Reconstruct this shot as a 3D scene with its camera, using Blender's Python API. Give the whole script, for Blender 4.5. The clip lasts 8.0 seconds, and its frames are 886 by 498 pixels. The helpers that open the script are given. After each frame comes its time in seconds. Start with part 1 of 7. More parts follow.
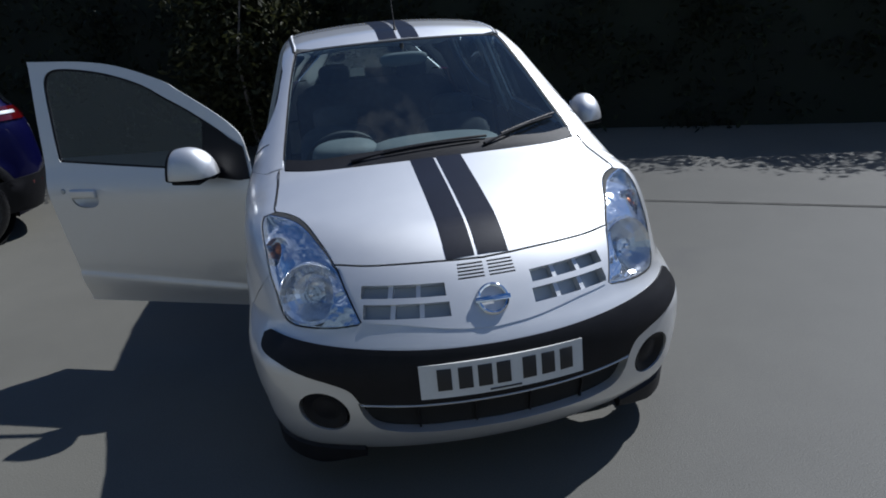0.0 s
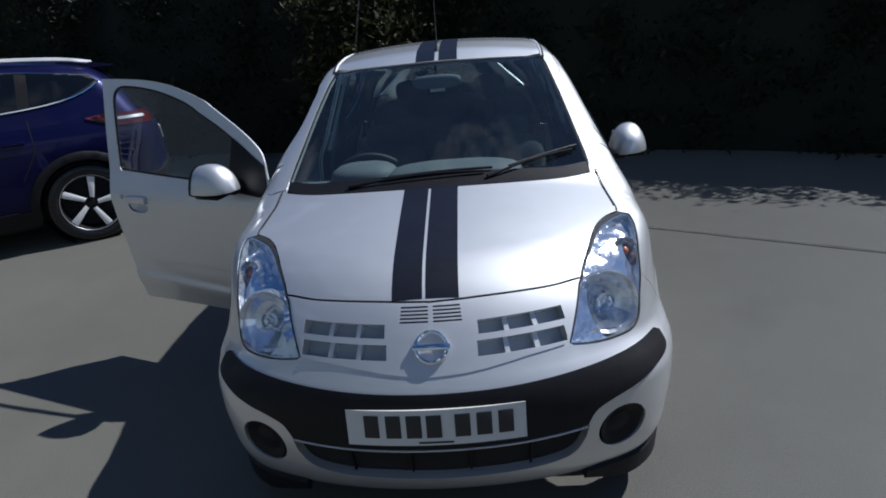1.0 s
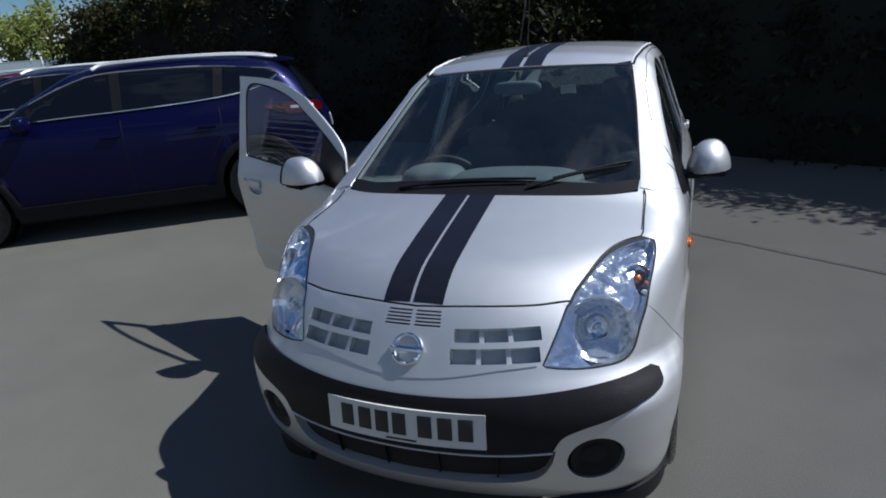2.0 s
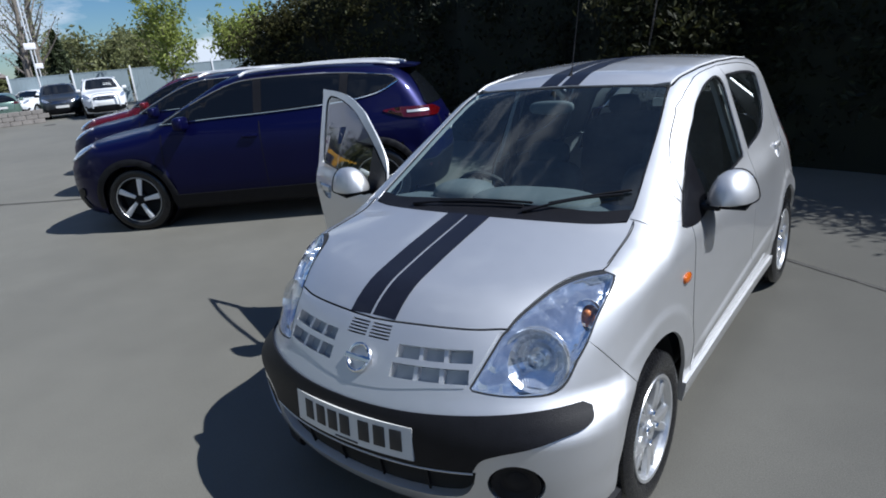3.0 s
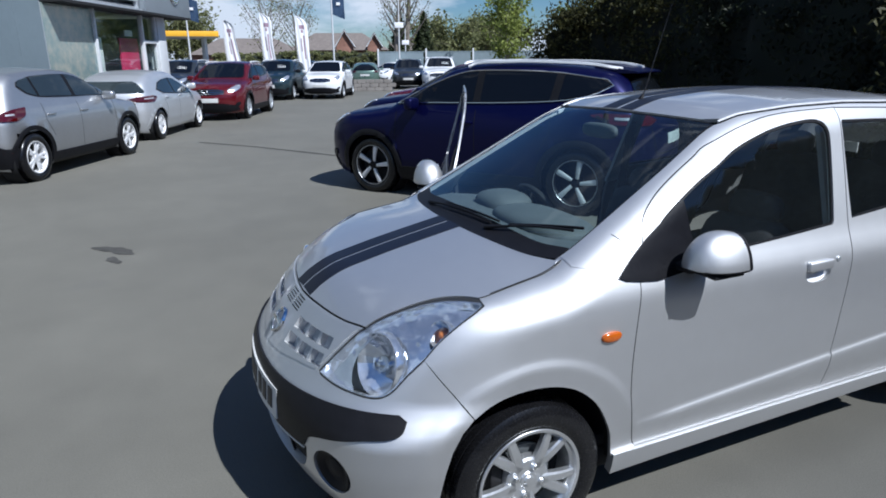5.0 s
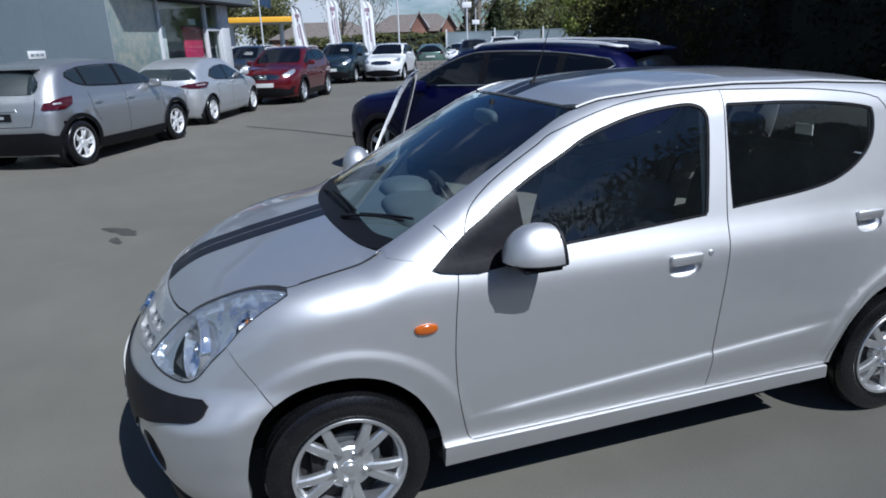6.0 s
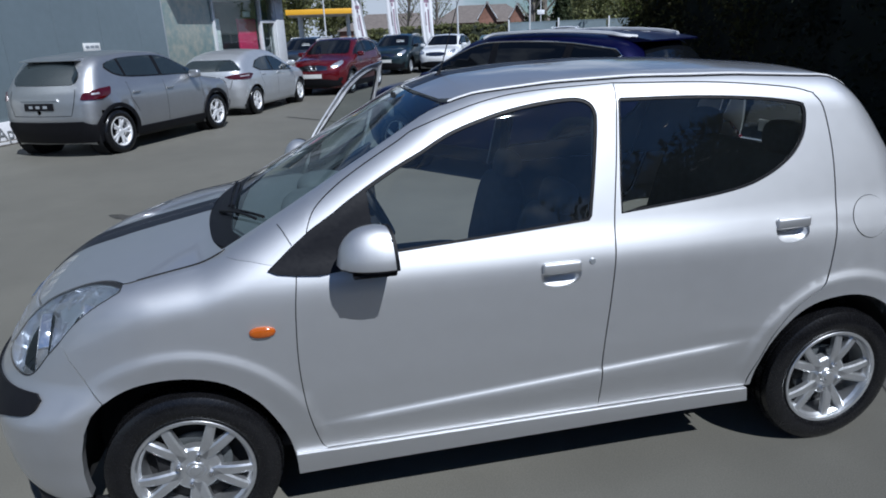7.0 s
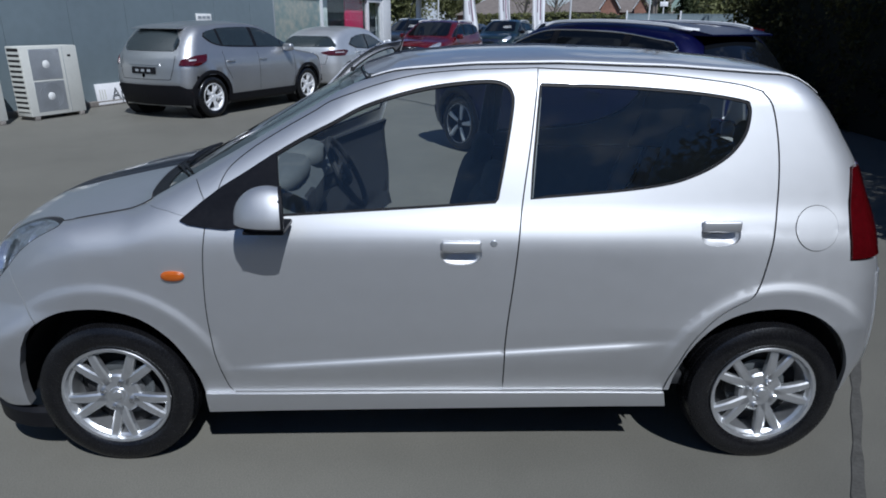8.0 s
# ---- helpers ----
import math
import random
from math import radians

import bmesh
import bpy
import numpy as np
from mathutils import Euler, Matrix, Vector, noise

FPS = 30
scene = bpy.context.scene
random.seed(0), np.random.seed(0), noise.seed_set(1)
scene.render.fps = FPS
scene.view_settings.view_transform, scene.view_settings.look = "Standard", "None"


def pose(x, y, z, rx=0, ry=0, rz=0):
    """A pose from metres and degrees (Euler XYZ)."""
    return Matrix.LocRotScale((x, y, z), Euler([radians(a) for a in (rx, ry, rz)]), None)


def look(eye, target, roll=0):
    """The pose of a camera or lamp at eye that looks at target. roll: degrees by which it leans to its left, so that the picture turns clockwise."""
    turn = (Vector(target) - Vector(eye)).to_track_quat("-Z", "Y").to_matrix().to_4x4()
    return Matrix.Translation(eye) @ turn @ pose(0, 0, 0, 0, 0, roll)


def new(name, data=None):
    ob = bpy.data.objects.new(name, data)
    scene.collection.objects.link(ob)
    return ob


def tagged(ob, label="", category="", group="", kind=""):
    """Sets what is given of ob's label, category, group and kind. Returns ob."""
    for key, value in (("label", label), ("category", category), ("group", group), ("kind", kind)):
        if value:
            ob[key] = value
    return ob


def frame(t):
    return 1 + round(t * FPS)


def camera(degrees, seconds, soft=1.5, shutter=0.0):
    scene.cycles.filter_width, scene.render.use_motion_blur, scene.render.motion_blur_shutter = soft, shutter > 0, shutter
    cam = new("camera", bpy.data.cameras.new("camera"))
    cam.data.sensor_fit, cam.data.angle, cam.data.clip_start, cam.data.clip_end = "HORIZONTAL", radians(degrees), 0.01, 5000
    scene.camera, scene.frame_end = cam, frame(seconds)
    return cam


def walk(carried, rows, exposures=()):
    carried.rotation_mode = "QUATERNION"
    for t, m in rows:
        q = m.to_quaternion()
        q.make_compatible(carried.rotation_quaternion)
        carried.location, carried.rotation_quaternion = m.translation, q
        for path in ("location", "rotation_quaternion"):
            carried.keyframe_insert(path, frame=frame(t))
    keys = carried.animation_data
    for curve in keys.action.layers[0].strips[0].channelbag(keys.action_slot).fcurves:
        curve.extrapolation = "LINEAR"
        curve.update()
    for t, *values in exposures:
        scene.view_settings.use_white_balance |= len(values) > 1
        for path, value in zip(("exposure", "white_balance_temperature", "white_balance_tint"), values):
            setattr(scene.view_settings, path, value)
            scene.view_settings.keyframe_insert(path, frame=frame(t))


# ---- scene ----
cam = camera(69.34, 8.0, 1.8)
PATH = [
    (0, (-0.449, -3.552, 1.533), (-0.121, -1.710, 0.827), -4.8),
    (0.2, (-0.341, -3.509, 1.523), (-0.029, -1.697, 0.874), -2.7),
    (0.5, (-0.158, -3.448, 1.557), (-0.021, -1.592, 0.832), -4.6),
    (0.8, (0.030, -3.456, 1.554), (0.032, -1.632, 0.864), -6.2),
    (1, (0.170, -3.474, 1.561), (0.042, -1.589, 0.903), -4.9),
    (1.2, (0.301, -3.502, 1.562), (0.030, -1.709, 0.845), -4.3),
    (1.5, (0.486, -3.510, 1.583), (-0.039, -1.716, 0.871), -6.4),
    (1.7, (0.605, -3.472, 1.575), (-0.002, -1.684, 0.915), -6.1),
    (2.8, (1.305, -3.193, 1.623), (0.214, -1.629, 1.021), -4.3),
    (3, (1.423, -3.142, 1.634), (0.248, -1.639, 1.033), -5.5),
    (3.2, (1.515, -3.075, 1.630), (0.319, -1.652, 1.039), -5.1),
    (3.5, (1.649, -2.917, 1.610), (0.319, -1.575, 0.952), -4.0),
    (3.6, (1.695, -2.866, 1.607), (0.412, -1.481, 0.948), -2.0),
    (3.8, (1.817, -2.794, 1.630), (0.532, -1.460, 1.021), -1.4),
    (4, (1.888, -2.666, 1.618), (0.473, -1.391, 1.006), -3.6),
    (4.2, (2.002, -2.579, 1.620), (0.480, -1.425, 1.030), -3.5),
    (5.3, (2.343, -1.966, 1.615), (0.564, -1.262, 1.031), -1.5),
    (5.5, (2.399, -1.804, 1.610), (0.607, -1.145, 1.012), -3.2),
    (5.8, (2.546, -1.534, 1.646), (0.780, -0.944, 1.067), -5.0),
    (6, (2.572, -1.386, 1.628), (0.753, -0.835, 1.008), -1.9),
    (6.2, (2.633, -1.244, 1.648), (0.821, -0.816, 1.067), -4.9),
    (6.5, (2.623, -1.045, 1.611), (0.728, -0.660, 1.099), -4.0),
    (6.8, (2.607, -0.855, 1.626), (0.803, -0.483, 0.987), -0.8),
    (7, (2.632, -0.685, 1.602), (0.769, -0.335, 0.964), -2.2),
    (7.2, (2.683, -0.553, 1.570), (0.851, -0.281, 0.960), -0.3),
    (7.5, (2.758, -0.314, 1.592), (0.892, -0.114, 0.899), -0.5),
    (7.8, (2.801, -0.114, 1.605), (0.970, -0.046, 0.936), -2.6),
    (8, (2.781, -0.046, 1.568), (0.897, -0.007, 0.897), 0.5),
]
walk(cam, [(t, look(eye, target, roll)) for t, eye, target, roll in PATH], [(0.0, 0.27, 5740, 9), (1.6, 0.11, 5740, 9), (3.0, 0.51, 5740, 9), (4.2, 0.50, 5740, 9), (5.4, 0.27, 5550, 9), (6.4, 0.04, 5550, 9), (7.2, -0.09, 5550, 9), (8.0, -0.20, 5550, 9)])


# ---- world and light ----
SUN = Vector((1.08, 0.45, 1.445)).normalized()
world = bpy.data.worlds.new("sky")
scene.world = world
world.use_nodes = True
wn, wl = world.node_tree.nodes, world.node_tree.links
sky = wn.new("ShaderNodeTexSky")
sky.sky_type, sky.sun_disc = "NISHITA", False
sky.sun_elevation, sky.sun_rotation = math.asin(SUN.z), math.atan2(SUN.x, SUN.y)
sky.air_density, sky.dust_density, sky.ozone_density = 1.0, 0.15, 1.6
# loose white clouds over the blue
wc = wn.new("ShaderNodeTexCoord")
wm = wn.new("ShaderNodeMapping")
wm.inputs["Scale"].default_value = (1.0, 1.0, 3.2)
cloud = wn.new("ShaderNodeTexNoise")
cloud.inputs["Scale"].default_value, cloud.inputs["Detail"].default_value, cloud.inputs["Roughness"].default_value = 2.6, 7, 0.62
ramp = wn.new("ShaderNodeValToRGB")
ramp.color_ramp.elements[0].position, ramp.color_ramp.elements[1].position = 0.46, 0.60
mixw = wn.new("ShaderNodeMixRGB")
mixw.inputs["Color2"].default_value = (15.0, 15.6, 16.4, 1)
wl.new(wc.outputs["Generated"], wm.inputs["Vector"])
wl.new(wm.outputs["Vector"], cloud.inputs["Vector"])
# more cloud lies low over the horizon
wz, wa, wb_ = wn.new("ShaderNodeSeparateXYZ"), wn.new("ShaderNodeMapRange"), wn.new("ShaderNodeMath")
wa.inputs["From Min"].default_value, wa.inputs["From Max"].default_value = 0.0, 0.45
wa.inputs["To Min"].default_value, wa.inputs["To Max"].default_value = 0.05, -0.09
wb_.operation = "ADD"
wl.new(wc.outputs["Generated"], wz.inputs[0])
wl.new(wz.outputs["Z"], wa.inputs["Value"])
wl.new(wa.outputs["Result"], wb_.inputs[0])
wl.new(cloud.outputs["Fac"], wb_.inputs[1])
wl.new(wb_.outputs[0], ramp.inputs["Fac"])
wl.new(ramp.outputs["Color"], mixw.inputs["Fac"])
deep = wn.new("ShaderNodeHueSaturation")
deep.inputs["Saturation"].default_value, deep.inputs["Value"].default_value = 1.2, 1.2
wl.new(sky.outputs["Color"], deep.inputs["Color"])
cool = wn.new("ShaderNodeMixRGB")
cool.blend_type, cool.inputs["Fac"].default_value = "MULTIPLY", 1.0
cool.inputs["Color2"].default_value = (0.78, 0.96, 1.16, 1)
wl.new(deep.outputs["Color"], cool.inputs["Color1"])
wl.new(cool.outputs["Color"], mixw.inputs["Color1"])
wl.new(mixw.outputs["Color"], wn["Background"].inputs["Color"])
wn["Background"].inputs["Strength"].default_value = 0.037
sun = new("sun", bpy.data.lights.new("sun", "SUN"))
sun.data.energy, sun.data.angle, sun.data.color = 4.8, radians(0.53), (1.0, 0.95, 0.88)
sun.matrix_world = look((0, 0, 20), Vector((0, 0, 20)) - SUN)


# ---- materials ----
def material(name, color, rough=0.5, metal=0.0, spots=0.0, scale=8.0, bump=0.0, bump_scale=60.0, coat=0.0, alpha_glass=0.0, emit=0.0, tone=None, island=0.0, ior=1.5, vary=0.08, spec=0.5):
    m = bpy.data.materials.new(name)
    m.use_nodes = True
    n, l = m.node_tree.nodes, m.node_tree.links
    b = n["Principled BSDF"]
    b.inputs["Base Color"].default_value = (*color, 1)
    b.inputs["Roughness"].default_value, b.inputs["Metallic"].default_value = rough, metal
    b.inputs["Coat Weight"].default_value, b.inputs["Coat Roughness"].default_value = coat, 0.04
    b.inputs["Transmission Weight"].default_value, b.inputs["IOR"].default_value = alpha_glass, ior
    if emit:
        b.inputs["Emission Color"].default_value, b.inputs["Emission Strength"].default_value = (*color, 1), emit
    b.inputs["Specular IOR Level"].default_value = spec
    co = n.new("ShaderNodeTexCoord")
    if spots or tone or island:
        a, c = n.new("ShaderNodeTexNoise"), n.new("ShaderNodeTexNoise")
        a.inputs["Scale"].default_value, a.inputs["Detail"].default_value = scale, 5
        c.inputs["Scale"].default_value, c.inputs["Detail"].default_value = scale * 9, 4
        l.new(co.outputs["Object"], a.inputs["Vector"])
        l.new(co.outputs["Object"], c.inputs["Vector"])
        s = n.new("ShaderNodeMath")
        s.operation = "ADD"
        l.new(a.outputs["Fac"], s.inputs[0])
        l.new(c.outputs["Fac"], s.inputs[1])
        r = n.new("ShaderNodeMapRange")
        r.inputs["From Min"].default_value, r.inputs["From Max"].default_value = 0.7, 1.3
        l.new(s.outputs[0], r.inputs["Value"])
        mix = n.new("ShaderNodeMixRGB")
        other = tone or tuple(v * (1 + spots) for v in color)
        mix.inputs["Color1"].default_value = (*[v * (1 - spots) for v in color], 1)
        mix.inputs["Color2"].default_value = (*other, 1)
        l.new(r.outputs["Result"], mix.inputs["Fac"])
        out = mix.outputs["Color"]
        if island:
            g = n.new("ShaderNodeNewGeometry")
            h = n.new("ShaderNodeHueSaturation")
            q = n.new("ShaderNodeMapRange")
            q.inputs["To Min"].default_value, q.inputs["To Max"].default_value = 1 - island, 1 + island
            l.new(g.outputs["Random Per Island"], q.inputs["Value"])
            l.new(q.outputs["Result"], h.inputs["Value"])
            l.new(out, h.inputs["Color"])
            out = h.outputs["Color"]
        l.new(out, b.inputs["Base Color"])
        v = n.new("ShaderNodeMapRange")
        v.inputs["To Min"].default_value, v.inputs["To Max"].default_value = max(0.0, rough - vary), min(1.0, rough + vary)
        l.new(c.outputs["Fac"], v.inputs["Value"])
        l.new(v.outputs["Result"], b.inputs["Roughness"])
    if bump:
        t, u = n.new("ShaderNodeTexNoise"), n.new("ShaderNodeBump")
        t.inputs["Scale"].default_value, t.inputs["Detail"].default_value = bump_scale, 6
        u.inputs["Strength"].default_value, u.inputs["Distance"].default_value = bump, 0.01
        l.new(co.outputs["Object"], t.inputs["Vector"])
        l.new(t.outputs["Fac"], u.inputs["Height"])
        l.new(u.outputs["Normal"], b.inputs["Normal"])
    return m


M = {
    "silver": material("silver_paint", (0.67, 0.675, 0.684), 0.55, 0.93, 0.012, 2.0, 0.006, 700, coat=1.0, vary=0.015),
    "stripe": material("dark_stripe_vinyl", (0.008, 0.009, 0.016), 0.42, 0, 0.2, 6.0, coat=0.08, vary=0.015, spec=0.3),
    "black": material("black_plastic", (0.008, 0.008, 0.010), 0.5, 0, 0.25, 20.0, 0.15, 300, spec=0.22),
    "satin_black": material("satin_black_trim", (0.006, 0.006, 0.008), 0.38, 0, 0.15, 9.0, 0.02, 300, spec=0.25),
    "gap": material("dark_gap", (0.006, 0.006, 0.006), 0.9),
    "under": material("underbody", (0.012, 0.012, 0.013), 0.85, 0, 0.3, 6),
    "rubber": material("tyre_rubber", (0.007, 0.007, 0.008), 0.26, 0, 0.3, 14.0, 0.03, 120),
    "alloy": material("alloy", (0.70, 0.71, 0.72), 0.36, 0.88, 0.05, 10.0, coat=0.4),
    "rail": material("satin_rail", (0.82, 0.82, 0.82), 0.5, 0.35, 0.04, 8),
    "chrome": material("chrome", (0.85, 0.86, 0.88), 0.06, 1.0),
    "reflector": material("lamp_reflector", (0.86, 0.88, 0.90), 0.20, 0.82, 0.03, 20.0, 0.06, 30),
    "lamp_body": material("lamp_housing_silver", (0.74, 0.77, 0.81), 0.12, 0.87, 0.05, 20.0, 0.6, 30),
    "dark_glass": material("dark_window_glass", (0.005, 0.006, 0.008), 0.03, 0, spec=0.45),
    # lighter copy of dark_glass: daylight and reflected sky put into the colour
    "grey_glass": material("grey_window_glass", (0.026, 0.034, 0.037), 0.03, 0, 0.10, 0.9, coat=0.5, vary=0.01),
    "bulb": material("tinted_bulb", (0.60, 0.20, 0.05), 0.3, 0.2, 0.1, 40),
    "amber": material("amber_lens", (0.44, 0.095, 0.005), 0.15, 0, 0.12, 60, coat=0.8),
    "red_lens": material("red_lens", (0.060, 0.0015, 0.003), 0.12, 0, 0.25, 30, coat=0.9),
    "plate": material("plate_white", (0.64, 0.64, 0.62), 0.35, 0, 0.04, 12),
    "plate_ink": material("plate_ink", (0.02, 0.02, 0.022), 0.5),
    "headlining": material("pale_headlining", (0.30, 0.31, 0.31), 0.9, 0, 0.06, 20, 0.2, 300),
    "trim_grey": material("interior_grey", (0.095, 0.104, 0.108), 0.7, 0, 0.12, 12, 0.2, 200),
    "trim_dark": material("interior_dark", (0.015, 0.016, 0.018), 0.75, 0, 0.2, 12, 0.2, 200),
    "seat": material("seat_cloth", (0.06, 0.062, 0.068), 0.9, 0, 0.2, 25, 0.3, 250),
    "paper": material("paper", (0.78, 0.78, 0.76), 0.7, 0, 0.04, 10),
    "blue": material("deep_blue_paint", (0.0026, 0.0030, 0.040), 0.38, 0.45, 0.05, 4.0, coat=0.25, vary=0.015, spec=0.2),
    "navy": material("navy_paint", (0.0035, 0.0045, 0.040), 0.38, 0.45, 0.05, 4.0, coat=0.25, vary=0.015, spec=0.2),
    "red": material("red_paint", (0.12, 0.005, 0.010), 0.25, 0.35, 0.05, 4.0, coat=0.9, vary=0.015),
    "grey": material("grey_paint", (0.05, 0.055, 0.06), 0.28, 0.5, 0.05, 4.0, coat=0.9, vary=0.015),
    "teal": material("dark_teal_paint", (0.018, 0.035, 0.042), 0.28, 0.4, 0.05, 4.0, coat=0.9, vary=0.015),
    "green": material("pale_green_paint", (0.16, 0.24, 0.20), 0.3, 0.4, 0.05, 4.0, coat=0.9, vary=0.015),
    "white": material("white_paint", (0.78, 0.79, 0.80), 0.25, 0, 0.03, 4.0, coat=0.8, vary=0.015),
    "steel_silver": material("grey_silver_paint", (0.52, 0.525, 0.53), 0.40, 0.86, 0.04, 3.0, coat=0.8, vary=0.015),
    "light_silver": material("pale_silver_paint", (0.74, 0.75, 0.76), 0.45, 0.75, 0.04, 3.0, coat=0.8, vary=0.015),
    "cladding": material("grey_cladding", (0.172, 0.212, 0.232), 0.5, 0.1, 0.07, 0.7, 0.05, 4),
    "frame_metal": material("grey_frame_metal", (0.45, 0.47, 0.49), 0.45, 0.4, 0.06, 5),
    "louvre": material("louvre_metal", (0.42, 0.44, 0.46), 0.45, 0.6, 0.08, 5),
    "panel_metal": material("fascia_panel", (0.31, 0.345, 0.375), 0.4, 0.4, 0.05, 1.0),
    "showroom_glass": material("showroom_glass", (0.10, 0.16, 0.17), 0.03, 0, 0.3, 1.2, coat=0.5),
    "frost": material("printed_glass_film", (0.15, 0.24, 0.25), 0.2, 0, 0.10, 0.75, tone=(0.36, 0.36, 0.30), coat=0.4),
    "magenta": material("magenta_panel", (0.55, 0.02, 0.10), 0.5, 0, 0.05, 3),
    "ac": material("cream_metal", (0.60, 0.60, 0.55), 0.5, 0, 0.06, 4),
    "tan": material("tan_board", (0.42, 0.29, 0.16), 0.6, 0, 0.1, 5),
    "banner": material("white_banner", (0.78, 0.78, 0.80), 0.7, 0, 0.05, 3),
    "banner_ink": material("banner_print", (0.30, 0.20, 0.26), 0.7, 0, 0.2, 8),
    "navy_flag": material("navy_flag", (0.03, 0.06, 0.12), 0.8, 0, 0.2, 6),
    "pole": material("white_pole", (0.62, 0.63, 0.64), 0.45, 0, 0.08, 6),
    "yellow": material("yellow_canopy", (0.80, 0.42, 0.02), 0.5, 0, 0.05, 2),
    "brick": material("red_brick", (0.24, 0.125, 0.09), 0.85, 0, 0.2, 3, 0.2, 40),
    "roof_tile": material("brown_roof_tile", (0.17, 0.145, 0.13), 0.85, 0, 0.25, 2.0, 0.3, 20),
    "block": material("weathered_block", (0.23, 0.21, 0.19), 0.9, 0, 0.25, 3, 0.4, 30),
    "bark": material("bark", (0.19, 0.165, 0.14), 0.9, 0, 0.3, 10, 0.5, 40),
    "fence": material("grey_green_fence", (0.21, 0.26, 0.285), 0.6, 0.1, 0.06, 1.0),
}


def sheet_glass(name, tint, gloss=1.0, dust_haze=0.0):
    """Thin clear glass: tinted see-through, with gloss that grows at grazing angles, and a film of dirt and painted sky
    haze.
    """
    m = bpy.data.materials.new(name)
    m.use_nodes = True
    n, l = m.node_tree.nodes, m.node_tree.links
    n.remove(n["Principled BSDF"])
    t, g, x = n.new("ShaderNodeBsdfTransparent"), n.new("ShaderNodeBsdfGlossy"), n.new("ShaderNodeMixShader")
    t.inputs["Color"].default_value = (*tint, 1)
    g.inputs["Color"].default_value, g.inputs["Roughness"].default_value = (1, 1, 1, 1), 0.015
    w, p5, f = n.new("ShaderNodeLayerWeight"), n.new("ShaderNodeMath"), n.new("ShaderNodeMapRange")
    w.inputs["Blend"].default_value = 0.5
    p5.operation, p5.inputs[1].default_value = "POWER", 5.0
    f.inputs["To Min"].default_value, f.inputs["To Max"].default_value = 0.045 * gloss, 1.0
    l.new(w.outputs["Facing"], p5.inputs[0])
    l.new(p5.outputs[0], f.inputs["Value"])
    l.new(f.outputs["Result"], x.inputs[0])
    base = t.outputs[0]
    # pale film for dirt, with reflected sky haze put into its colour
    if dust_haze:
        co, nz, rm = n.new("ShaderNodeTexCoord"), n.new("ShaderNodeTexNoise"), n.new("ShaderNodeMapRange")
        df, y = n.new("ShaderNodeBsdfDiffuse"), n.new("ShaderNodeMixShader")
        nz.inputs["Scale"].default_value, nz.inputs["Detail"].default_value = 5.0, 6
        df.inputs["Color"].default_value = (0.45, 0.52, 0.54, 1)
        rm.inputs["From Min"].default_value, rm.inputs["From Max"].default_value = 0.3, 0.7
        rm.inputs["To Min"].default_value, rm.inputs["To Max"].default_value = dust_haze * 0.6, dust_haze * 1.4
        l.new(co.outputs["Object"], nz.inputs["Vector"])
        l.new(nz.outputs["Fac"], rm.inputs["Value"])
        l.new(rm.outputs["Result"], y.inputs[0])
        l.new(t.outputs[0], y.inputs[1])
        l.new(df.outputs[0], y.inputs[2])
        base = y.outputs[0]
    l.new(base, x.inputs[1])
    l.new(g.outputs[0], x.inputs[2])
    l.new(x.outputs[0], n["Material Output"].inputs["Surface"])
    return m


M["glass"] = sheet_glass("window_glass", (0.84, 0.90, 0.89), 1.5, 0.010)
M["screen_glass"] = sheet_glass("windscreen_glass", (0.60, 0.76, 0.78), 1.6, 0.014)
M["shop_glass"] = sheet_glass("shop_window_glass", (0.86, 0.92, 0.91), 1.0, 0.02)
M["lens"] = sheet_glass("clear_lens", (0.95, 0.97, 1.0), 1.9)


for key in ("lamp_body", "reflector"):
    for nd in M[key].node_tree.nodes:
        if nd.bl_idname == "ShaderNodeTexNoise":
            nd.inputs["Detail"].default_value = 0.5


